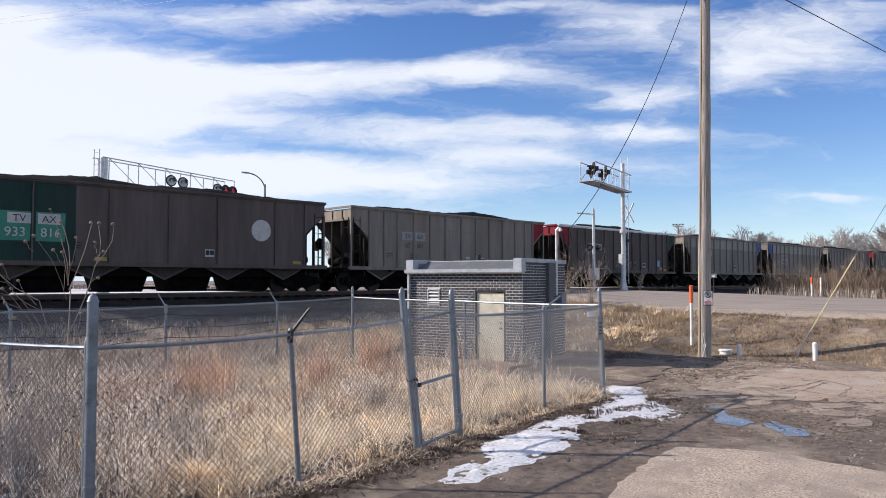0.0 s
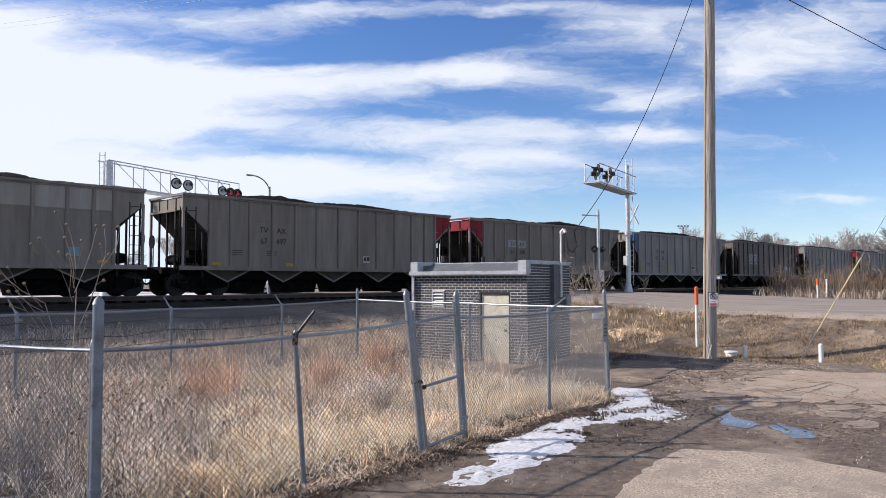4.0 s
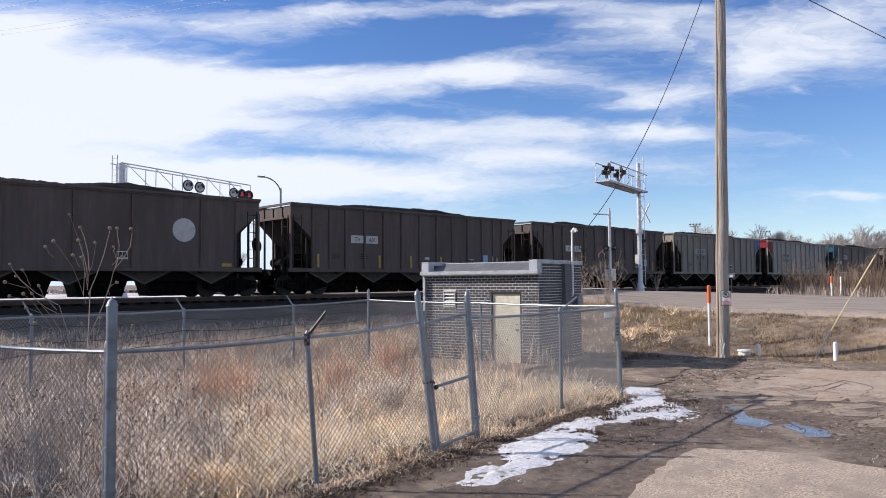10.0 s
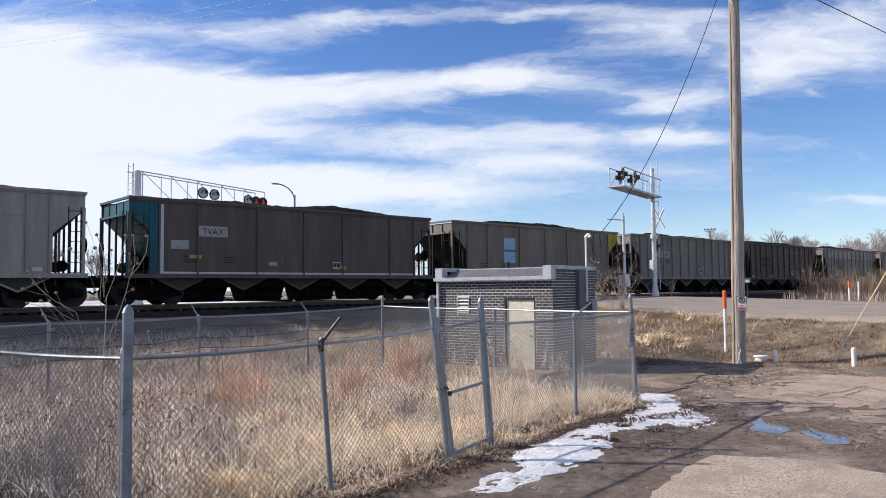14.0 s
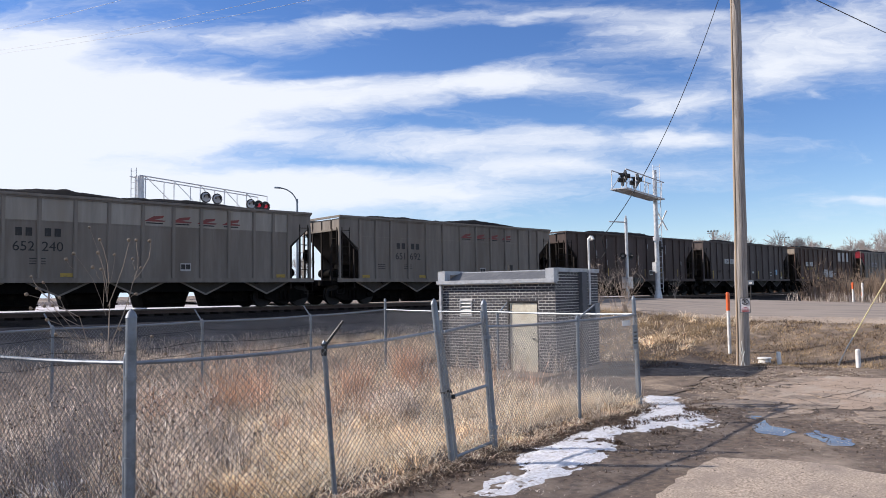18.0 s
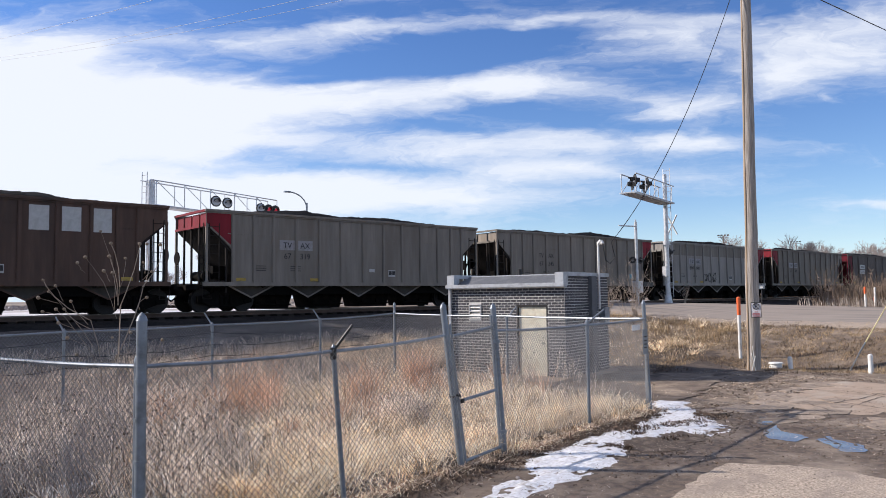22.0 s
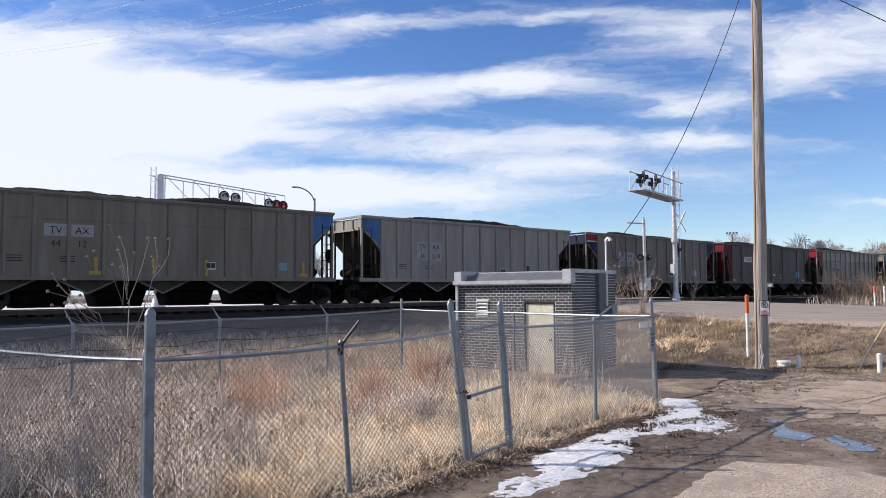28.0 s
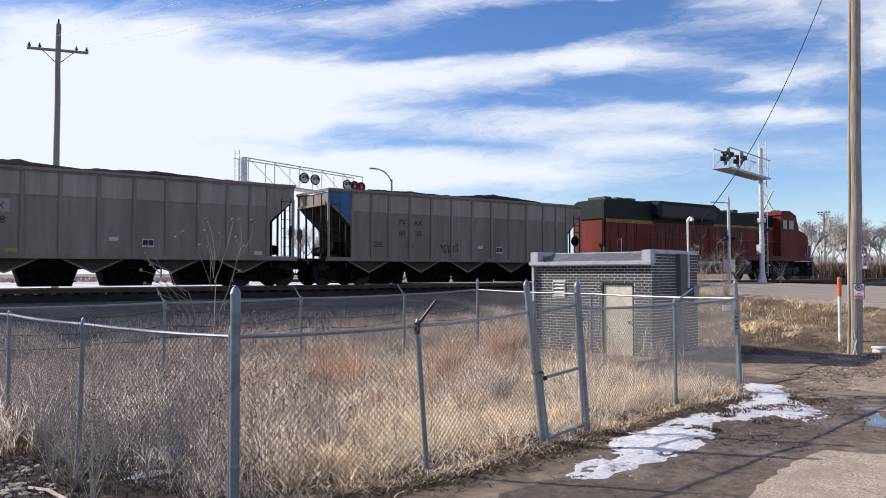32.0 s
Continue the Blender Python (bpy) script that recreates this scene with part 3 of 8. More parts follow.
def make_slope(bm):
    slab(bm, [(4.62, 1.0), (4.72, 0.94), (7.1, 3.32), (7.1, 3.44)], -1.48, 1.48)


def make_corner_post(bm):
    box(bm, (0, 0, 2.25), (0.09, 0.09, 2.4))


def make_end_post(bm):
    box(bm, (0, 0, 2.25), (0.07, 0.07, 2.4))


def make_ladder(bm):
    for s in (-0.2, 0.2):
        box(bm, (s, 0, 2.25), (0.03, 0.03, 2.5))
    for i in range(7):
        rod(bm, (-0.2, 0, 1.2 + i * 0.36), (0.2, 0, 1.2 + i * 0.36), 0.013, n=5)


def make_platform(bm):
    box(bm, (6.9, 0, 1.02), (1.3, 3.0, 0.09))
    box(bm, (7.5, 0, 0.98), (0.14, 3.05, 0.22))
    box(bm, (6.3, 0, 0.85), (3.4, 0.5, 0.36))
    box(bm, (6.25, 0.35, 1.6), (0.5, 0.55, 0.5))
    rod(bm, (6.7, -0.7, 1.45), (6.7, 0.5, 1.45), 0.2, n=12)
    rod(bm, (7.3, -0.9, 1.0), (7.3, -0.9, 2.3), 0.025)
    rod(bm, (7.34, -0.9, 2.2), (7.38, -0.9, 2.2), 0.27, n=14)
    box(bm, (5.6, -0.8, 1.4), (0.08, 0.08, 0.9)), box(bm, (5.6, 0.8, 1.4), (0.08, 0.08, 0.9))


def make_coupler(bm):
    box(bm, (7.75, 0, 0.86), (0.5, 0.2, 0.22))
    box(bm, (8.02, 0.03, 0.86), (0.22, 0.3, 0.3))
    tube(bm, [(7.5, -0.45, 0.9), (7.75, -0.4, 0.55), (8.0, -0.3, 0.45), (8.15, -0.2, 0.55)], 0.03)
    rod(bm, (7.55, -1.4, 0.8), (7.55, 0, 0.95), 0.018)


def make_hopper(bm):
    slab(bm, [(-1.28, 1.06), (1.28, 1.06), (1.0, 0.66), (-1.0, 0.66)], -1.25, 1.25)
    slab(bm, [(-0.98, 0.68), (0.98, 0.68), (0.86, 0.36), (0.78, 0.07), (-0.78, 0.07), (-0.86, 0.36)], -0.62, 0.62)
    for s in (-1, 1):
        box(bm, (s * 0.42, -0.66, 0.3), (0.55, 0.08, 0.2))
        box(bm, (s * 0.42, 0.66, 0.3), (0.55, 0.08, 0.2))
    rod(bm, (-0.85, -0.74, 0.24), (0.85, -0.74, 0.24), 0.03)


def make_vee(bm):
    slab(bm, [(-0.95, 1.03), (0.95, 1.03), (0.08, 0.58), (-0.08, 0.58)], -0.02, 0.02)


def make_vee_trim(bm):
    """The bent angle iron along the lower edge of a brace."""
    for s in (-1, 1):
        slab(bm, [(s * 1.06, 1.03), (s * 0.92, 1.03), (0.0, 0.585), (0.0, 0.52)], -0.06, -0.02)


def make_frame_side(bm):
    slab(bm, [(-1.15, 0.62), (-1.15, 0.36), (-0.8, 0.3), (-0.45, 0.18), (0.45, 0.18), (0.8, 0.3), (1.15, 0.36), (1.15, 0.62), (0.6, 0.72), (0.4, 0.86), (-0.4, 0.86), (-0.6, 0.72)], -0.08, 0.08)
    for s in (-0.2, 0.0, 0.2):
        rod(bm, (s, -0.1, 0.3), (s, -0.1, 0.66), 0.075, n=8)
    for s in (-0.89, 0.89):
        rod(bm, (s, -0.16, 0.46), (s, -0.05, 0.46), 0.13, n=10)


def make_wheel(bm):
    for r, y0, y1 in ((0.457, -0.07, 0.05), (0.49, 0.05, 0.08), (0.36, -0.085, -0.07), (0.13, -0.14, 0.0)):
        rod(bm, (0, y0, 0), (0, y1, 0), r, n=24)


def make_axle(bm):
    rod(bm, (0, -0.95, 0), (0, 0.95, 0), 0.08, n=8)


def make_bolster(bm):
    box(bm, (0, 0, 0.62), (0.4, 2.2, 0.24))


def make_stirrup(bm):
    tube(bm, [(-0.2, 0, 1.0), (-0.18, 0, 0.52), (0.18, 0, 0.52), (0.2, 0, 1.0)], 0.018, 5)


def coal_mesh(seed):
    rnd = random.Random(seed)
    off, n, m = rnd.uniform(0, 90), 90, 8
    lift = [0.0, rnd.uniform(0.08, 0.28), rnd.uniform(0.28, 0.48), rnd.uniform(0.2, 0.48), rnd.uniform(0.28, 0.5), rnd.uniform(0.15, 0.35), 0.0]
    bm = bmesh.new()
    rows = []
    for i in range(n + 1):
        x = -6.95 + 13.9 * i / n
        k = i / n * 6
        h = lift[int(min(k, 5))] * (1 - k % 1) + lift[int(min(k, 5)) + 1] * (k % 1)
        endf = min(1, min(i, n - i) / 10)
        rows.append([bm.verts.new((x, -1.44 + 2.88 * j / m,
                                   3.8 + endf * (0.14 + (h + 0.06) * math.sin(math.pi * j / m) ** 0.8) + 0.09 * noise.noise((x * 1.1 + off, j, 0)) + 0.04 * noise.noise((x * 3.1 + off, j * 2, 0)) + 0.03 * noise.noise((x * 8 + off, j * 3, 0)))) for j in range(m + 1)])
    for a, b in zip(rows, rows[1:]):
        for j in range(m):
            bm.faces.new((a[j], b[j], b[j + 1], a[j + 1]))
    me = mesh_of("coal_load", bm, M_COAL, True)
    me.transform(Matrix.Diagonal((STRETCH, 1, 1, 1)))
    return me


COALS = [coal_mesh(s) for s in range(5)]


def scribble(seed, grow_x=1.0, grow_z=1.0):
    """Looped spray lettering as one thin ribbon."""
    rnd = random.Random(seed)
    a, b, c = rnd.uniform(4, 6), rnd.uniform(2.5, 4.5), rnd.uniform(0, 6)
    pts = [(-0.45 + 0.9 * i / 59 + 0.1 * math.sin(a * 6.28 * i / 59 + c), 0, 0.19 * math.sin(b * 6.28 * i / 59) + 0.07 * math.sin(11 * 6.28 * i / 59)) for i in range(60)]
    return lambda bm: tube(bm, [(x * grow_x, y, z * grow_z) for x, y, z in pts], 0.014 + 0.008 * (grow_x - 1), 4)


def make_patch(w, h):
    return lambda bm: box(bm, (0, 0, 0), (w, 0.006, h))


# per car: paint, left end, right end, lettering (mark, number), style, extras
CARS = [
    (OLIVE, None, None, ("TV AX", "66 412"), "rib", "y"),
    (DARK, None, None, ("TV AX", "933 816"), "green", "y"),
    (GREY, "tan", "red", ("TV AX", "67 301"), "rib", "xbn"),
    (DARK, "red", "green", ("TV AX", ""), "rib", "xbycG"),
    (GREY, "tan", "blue", ("TV AX", "44 36"), "rib", "xty|"),
    (GREY, "blue", None, ("TV AX", "14 343"), "rib", "Xtby"),
    (GREY, None, "red", ("TV AX", "67 497"), "rib", "y"),
    (GREY, "red", None, ("TV AX", "67 248"), "rib", "xy"),
    (PALE, "blue", None, ("TV AX", "43 22"), "rib", "y|"),
    (TAUPE, None, "red", ("TV AX", "680 649"), "rib", "Xbwd"),
    (PALE, None, "red", ("TV AX", "934 034"), "rib", "b"),
    (PALE, "red", None, ("TV AX", "67 603"), "rib", "xbn"),
    (DARK, None, None, ("TV AX", "933 806"), "green", "y"),
    (DARK, None, None, ("TV AX", ""), "boxed", "b|n"),
    (DARK, None, None, ("TV AX", ""), "boxed", "b|"),
    (GREY, "tan", "blue", ("TV AX", "43 28"), "rib", "x"),
    (PALE, "red", None, ("TV AX", "933 043"), "rib", "yn"),
    (DARK, "teal", None, None, "plain", "smk"),
    (OLIVE, None, "yellow", None, "plain", "p"),
    (GREY, None, "red", ("TV AX", "67 130"), "rib", "xb"),
    (BROWN, None, None, None, "swoosh", "y"),
    (GREY, None, None, None, "swoosh", "yt"),
    (GREY, None, None, None, "swoosh", "y"),
    (BROWN, None, None, None, "rib", "v"),
    (DARK, None, None, ("TV AX", ""), "boxed", "b|n"),
    (RUST, "tan", "tan", ("TV AX", "36 0059"), "patched", "y"),
    (GREY, "red", None, ("TV AX", "67 319"), "rib", "xyn"),
    (GREY, "tan", "red", ("TV AX", "67 345"), "rib", "by"),
    (PALE, None, "red", ("TV AX", "800 081"), "rib", "Tgxby"),
    (OLIVE, "red", None, ("TV AX", "67 385"), "rib", "xy"),
    (DARK, "maroon", None, None, "plain", "mMy"),
    (DARK, None, "teal", ("TV AX", ""), "rib", "xb"),
    (OLIVE, None, "blue", ("TV AX", "44 12"), "rib", "xby|"),
    (PALE, "blue", None, ("TV AX", "16 219"), "rib", "Xb"),
    (OLIVE, "navy", "navy", ("TV AX", "934 145"), "rib", "Xwr3"),
    (DARK, "maroon", None, None, "plain", "mnyb"),
    (GREY, "red", None, ("TV AX", "67 478"), "rib", "xtyn"),
    (GREY, "blue", None, ("TV AX", "60 20"), "rib", "tgn"),
]
RIB_SPOTS = (-6.08, -5.18, -4.33, -3.27, -2.15, -1.05, 0.12, 1.25, 2.33, 3.45, 4.53, 5.4, 6.1)
SEAM_SPOTS = (-6.1, -4.62, -2.12, 0.06, 2.05, 4.66, 6.12)
COLOUR_WORDS = ["weathered grey", "pale grey", "olive grey", "dark brown", "dark grey-brown", "rust brown", "grey-brown"]


def build_car(k, spec):
    paint, lend, rend, mark, style, extras = spec
    body = GREYS[paint]
    ends = " and ".join(f"{c} {w}" for c, w in ((lend, "front"), (rend, "rear")) if c) + " end"
    label = f"{COLOUR_WORDS[paint]} coal hopper car" + (f" with {ends}" if lend or rend else ", green panels and white disc" if style == "green" else " heaped with coal")
    car = thing("hopper_car", label, "freight car", "cars of the coal train")
    near = -1.556
    piece("tub", shape("tub", make_tub, body), car)
    for s in (-1, 1):
        piece("side_sheet", shape("side_sheet", make_side, body), car, (0, s * 1.53, 0))
        piece("top_chord", shape("top_chord", make_chord, M_ALU if "c" in extras else body), car, (0, s * 1.56, 0))
        piece("side_sill", shape("side_sill", make_sill, body), car, (0, s * 1.55, 0))
        if style in ("rib", "swoosh", "patched", "boxed"):
            piece("sheet_seam", shape("sheet_seam", make_seam, body), car, (0, s * 1.548, 0))
        many = style in ("rib", "swoosh", "patched", "boxed")
        xs = RIB_SPOTS if many else SEAM_SPOTS
        me = shape("side_post", make_rib, body) if many else shape("thin_post", make_thin_rib, body)
        for i, x in enumerate(xs):
            bright = "r" in extras and x > 0.5 and i % 2 == 0
            dark = "d" in extras
            piece("side_post", shape("side_post", make_rib, M_FADED if bright else GREYS[BROWN]) if bright or dark else me, car, (x, s * 1.585, 0))
        if "t" in extras or "T" in extras:
            upper = GREYS[OLIVE] if "T" in extras else UPPERS[2 if paint == OLIVE else 0]
            piece("upper_sheet", shape("upper_sheet", lambda bm: slab(bm, [(-6.1, 3.14), (6.1, 3.14), (6.1, 3.9), (-6.1, 3.9)], -0.004, 0.004), upper), car, (0, s * 1.546, 0), label="upper side sheet of another grey")
    for s, colour in ((-1, lend), (1, rend)):
        paint_end = ENDS[colour] if colour and colour != "blue" else body
        piece("end_wall", shape("end_wall", make_end_wall, paint_end), car, (s * 7.1, 0, 0))
        piece("end_beam", shape("end_beam", make_end_beam, paint_end if colour != "tan" else body), car, (s * 7.16, 0, 0))
        rz = 0 if s > 0 else math.pi
        full_end = style == "plain" and colour in ("maroon", "teal")
        piece("slope_sheet", shape("slope_sheet", make_slope, ENDS[colour] if full_end else M_SLOPE), car, (0, 0, 0), rz)
        if full_end:
            piece("end_bay_panel", shape("end_bay_panel", make_patch(0.34, 2.72), ENDS[colour]), car, (s * 6.3, near, 2.48), label=f"{colour} painted end bay panel")
            for yy in (-1.52, 1.52):
                piece("corner_post", shape("bay_post", make_end_post, ENDS[colour]), car, (s * 7.2, yy, 0))
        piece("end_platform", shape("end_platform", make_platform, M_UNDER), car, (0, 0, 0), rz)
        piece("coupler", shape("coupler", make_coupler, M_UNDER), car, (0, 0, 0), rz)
        for yy in (-1.52, 1.52):
            piece("corner_post", shape("corner_post", make_corner_post, body), car, (s * 7.15, yy, 0))
        for yy in (-0.75, 0.0, 0.75):
            piece("end_post", shape("end_post", make_end_post, M_SLOPE), car, (s * 7.12, yy, 0))
        piece("ladder", shape("ladder", make_ladder, M_SLOPE), car, (s * 6.85, -1.55, 0))
        piece("end_ladder", shape("ladder", make_ladder, M_SLOPE), car, (s * 7.22, -1.2, 0), math.pi / 2)
        piece("end_post", shape("end_post", make_end_post, M_SLOPE), car, (s * 6.3, -1.4, -0.3))
        piece("step_stirrup", shape("step_stirrup", make_stirrup, M_SLOPE), car, (s * 7.1, -1.5, 0))
        if colour and colour != "tan":
            for yy in (-1.545, 1.551):
                piece("end_patch", shape("end_patch" + ("r" if s > 0 else "l"),
                                         make_end_patch if s > 0 else (lambda bm: slab(bm, [(-6.17, 2.66), (-7.17, 3.52), (-7.17, 3.9), (-6.17, 3.9)], -0.006, 0.0)), ENDS[colour]), car, (0, yy, 0), label=f"{colour} painted corner panel")
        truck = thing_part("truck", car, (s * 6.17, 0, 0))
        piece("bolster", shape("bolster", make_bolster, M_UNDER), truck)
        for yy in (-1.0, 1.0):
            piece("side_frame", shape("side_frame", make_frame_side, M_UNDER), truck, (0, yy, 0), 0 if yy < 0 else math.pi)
        for xx in (-0.89, 0.89):
            piece("axle", shape("axle", make_axle, M_UNDER), truck, (xx, 0, 0.457))
            for yy in (-0.78, 0.78):
                piece("wheel", shape("wheel", make_wheel, M_WHEEL), truck, (xx, yy, 0.457), 0 if yy < 0 else math.pi)
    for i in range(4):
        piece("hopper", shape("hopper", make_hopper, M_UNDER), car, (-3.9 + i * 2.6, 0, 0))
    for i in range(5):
        # panel carries painted shade; only its trim keeps the body colour
        brace = piece("hopper_brace", shape("hopper_brace", make_vee, M_BRACESHADE), car, (-5.2 + i * 2.6, -1.32, 0))
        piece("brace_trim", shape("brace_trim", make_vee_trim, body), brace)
    piece("coal_load", COALS[k % 5], car)

    def put(name, me, x, z, y=near, label=""):
        piece(name, me, car, (x, y, z), label=label)

    if mark:
        letter = M_BLACK if paint in (GREY, PALE, OLIVE) else M_FADED
        big = 0.34
        a, b = mark[0].split()
        zc = 2.52
        if style == "green":
            for j, x in enumerate((-5.13, -4.05)):
                put("green_panel", shape("green_panel", make_patch(0.94, 1.0), M_GREENDEC), x, 2.35)
                put("white_label", shape("mark_label", make_patch(0.72, 0.36), M_WHITE), x + (0.12 if j == 0 else -0.05), 2.62, near - 0.006)
                put("lettering", words((a, b)[j], 0.34, M_BLACK), x + (0.12 if j == 0 else -0.05), 2.5, near - 0.012)
                put("lettering", words(mark[1].split()[j], 0.44, M_WHITE), x, 2.0, near - 0.012)
            put("green_side", shape("green_side", lambda bm: slab(bm, [(-6.15, 1.16), (-3.25, 1.16), (-3.25, 3.88), (-7.1, 3.88), (-7.1, 3.5), (-6.15, 2.6)], -0.004, 0.0), ENDS["green"]), 0, 0, near + 0.012)
            put("white_disc", shape("white_disc", lambda bm: rod(bm, (0, -0.004, 0), (0, 0.004, 0), 0.46, n=28), M_WHITE), 4.0, 2.62)
        else:
            xa, xb = (-4.6, -3.75) if style == "patched" else (-3.68, -2.85)
            if style in ("boxed", "patched"):
                for x in (xa, xb):
                    put("mark_label", shape("mark_label", make_patch(0.72, 0.36), M_WHITE), x, 2.55)
                letter = M_BLACK
                put("lettering", words(a, 0.28, letter), xa, 2.45, near - 0.006)
                put("lettering", words(b, 0.28, letter), xb, 2.45, near - 0.006)
            else:
                if "x" in extras or "X" in extras:
                    for x in (xa, xb):
                        put("mark_label", shape("faded_label", make_patch(0.74, 0.42), M_FADED), x, 2.74, near + 0.006)
                if "X" in extras:
                    for x in (xa, xb):
                        put("number_label", shape("faded_label", make_patch(0.74, 0.42), M_FADED), x, 2.28, near + 0.006)
                if "X" in extras or "x" in extras:
                    letter = M_BLACK
                put("lettering", words(a, big, letter), xa, 2.62)
                put("lettering", words(b, big, letter), xb, 2.62)
            if mark[1]:
                n1, n2 = mark[1].split()
                if style == "patched":
                    letter = M_YELLOW
                    for text, x in ((n1, -4.55), (n2[:2], -3.75), (n2[2:], -2.85)):
                        put("lettering", words(text, 0.36, letter), x, 2.02)
                else:
                    put("lettering", words(n1, big, letter), xa, 2.16)
                    put("lettering", words(n2, big, letter), xb, 2.16)
    if style == "swoosh":
        for i in range(4):
            put("red_stripe_mark", shape("swoosh", lambda bm: slab(bm, [(-0.4, 0.0), (0.35, 0.0), (0.42, 0.05), (0.0, 0.08), (0.3, 0.14), (0.36, 0.24), (-0.05, 0.2), (-0.25, 0.08)], -0.003, 0.003), M_REDMARK), 0.55 + i * 1.0, 3.3)
            put("dark_underline", shape("dark_underline", make_patch(0.62, 0.045), M_BLACK), 0.55 + i * 1.0, 3.24)
        ink = M_SLOPE if paint == BROWN else M_BLACK
        for x, number in zip((-3.72, -2.85), {20: ("652", "854"), 21: ("652", "240"), 22: ("651", "692")}[k]):
            for dx in (-0.15, 0.15):
                put("mark_bar", shape("mark_bar", make_patch(0.2, 0.28), ink), x + dx, 2.74)
            put("lettering", words(number, 0.46, ink), x, 2.1)
    if style == "patched":
        for i, x in enumerate((2.9, 3.9, 4.9)):
            put("pale_patch", shape("pale_patch", make_patch(0.62, 0.85), M_WHITE), x, 3.35)
        for i, (x, z, w, h) in enumerate(((0.05, 1.78, 2.5, 0.42), (0.35, 1.62, 2.0, 0.5), (-0.6, 1.97, 1.0, 0.25))):
            put("graffiti_patch", shape(f"graffiti_patch_{i}", make_patch(w, h), M_WHITE), x, z, near - 0.003 * i)
    sx = 3.7 if style == "boxed" else 2.8 if "G" in extras else 1.72
    put("stencil_box", shape("stencil_box", make_patch(0.4, 0.3), M_WHITE), sx, 1.6, near - 0.002)
    for dx in (-0.093, 0.093):
        put("stencil_square", shape("stencil_square", make_patch(0.165, 0.19), M_BLACK), sx + dx, 1.615, near - 0.008)
    for x in (-4.9, -3.3):
        for i in range(3):
            put("data_line", shape("data_line", make_patch(0.5, 0.025), M_BLACK if paint in (GREY, PALE) else M_SLOPE), x, 1.66 + 0.09 * i)
    if "3" in extras:
        put("red_band", shape("red_band", make_patch(0.96, 0.34), ENDS["red"]), -6.67, 3.72, near - 0.004)
        put("white_band", shape("white_band", make_patch(0.96, 0.07), M_WHITE), -6.67, 3.515, near - 0.004)
    if "b" in extras:
        if paint in (DARK, BROWN, TAUPE):
            put("blue_sticker", shape("blue_sticker", make_patch(0.52, 0.45), M_DECALBLUE), 3.98 if "w" in extras else 4.72, 1.75, label="light blue square sticker")
        else:
            put("teal_sticker", shape("teal_sticker", make_patch(0.5, 0.32), M_DECALTEAL), 4.72, 1.62, label="faded teal sticker")
        if "G" in extras:
            put("orange_label", shape("orange_label", make_patch(0.36, 0.2), M_ORANGELABEL), 5.12, 1.38, label="small orange label")
    if "w" in extras:
        put("white_sticker", shape("white_sticker", make_patch(0.5, 0.4), M_WHITE), 4.6, 1.7)
    if "y" in extras:
        for x in (-5.75, -2.4, 5.75):
            put("yellow_mark", shape("yellow_mark", make_patch(0.42, 0.13), M_YELLOW), x, 1.28)
    if "|" in extras:
        for x in (-5.8, 5.72, -2.4, -0.45, 1.55):
            put("yellow_stripe", shape("yellow_stripe", make_patch(0.12, 0.6), M_YELLOW), x, 1.52, near - 0.003)
    if "v" in extras:
        for i, (x, z) in enumerate(((-5.18, 3.3), (-4.33, 2.7), (-3.27, 3.4), (-3.27, 2.2), (-1.05, 3.1), (0.12, 2.4), (1.25, 3.35), (2.33, 2.9), (3.45, 3.2), (5.4, 2.3))):
            put("worn_patch", shape(f"worn_patch_{i % 3}", make_patch(0.07, 0.3 + 0.16 * (i % 3)), M_FADED), x, z, -1.632)
        for i in range(6):
            put("yellow_stripe", shape("thin_stripe", make_patch(0.05, 0.5), M_YELLOW), -5.1 + i * 2.03, 1.6, near - 0.003)
    if "n" in extras:
        put("white_plate", shape("white_plate", make_patch(0.3, 0.14), M_WHITE), 0.6, 1.72, near - 0.003)
        put("white_plate", shape("white_plate", make_patch(0.3, 0.14), M_WHITE), 5.72, 1.3, near - 0.003)
    if "m" in extras:
        x = -4.0 if "s" in extras else -3.6
        put("mark_label", shape("wide_label", make_patch(1.25, 0.42), M_WHITE if "s" not in extras else M_FADED), x, 2.86, near - 0.003)
        put("lettering", words("TVAX", 0.34, M_BLACK), x, 2.74, near - 0.008)
        if "M" in extras:
            put("number_label", shape("wide_label", make_patch(1.25, 0.42), M_WHITE), x, 2.36, near - 0.003)
            put("lettering", words("50 140", 0.34, M_BLACK), x, 2.24, near - 0.008)
    if "k" in extras:
        for x, z, w, h in ((-5.3, 2.3, 0.7, 0.35), (-4.7, 1.85, 0.5, 0.14), (-1.4, 1.62, 0.4, 0.16), (2.0, 1.5, 0.5, 0.14)):
            put("pale_patch", shape(f"paint_patch_{w}", make_patch(w, h), M_YELLOW if h < 0.16 else M_FADED), x, z, near - 0.003)
    for mark_here, spots, ink in (("G", ((-2.9, 1.55), (-0.6, 1.6), (1.3, 1.6)), M_FADED), ("g", ((-1.2, 1.62),), M_BLACK)):
        if mark_here in extras:
            for i, (x, z) in enumerate(spots):
                put("graffiti_scribble", shape(f"graffiti_scribble_{i}_{k}", scribble(k * 7 + i, 1.9, 1.35) if k == 28 else scribble(k * 7 + i), ink), x, z, near - 0.006, label="looped spray paint scribble")
    if "s" in extras:
        put("white_sill_stripe", shape("white_sill_stripe", make_patch(12.2, 0.12), M_WHITE), 0, 1.2)
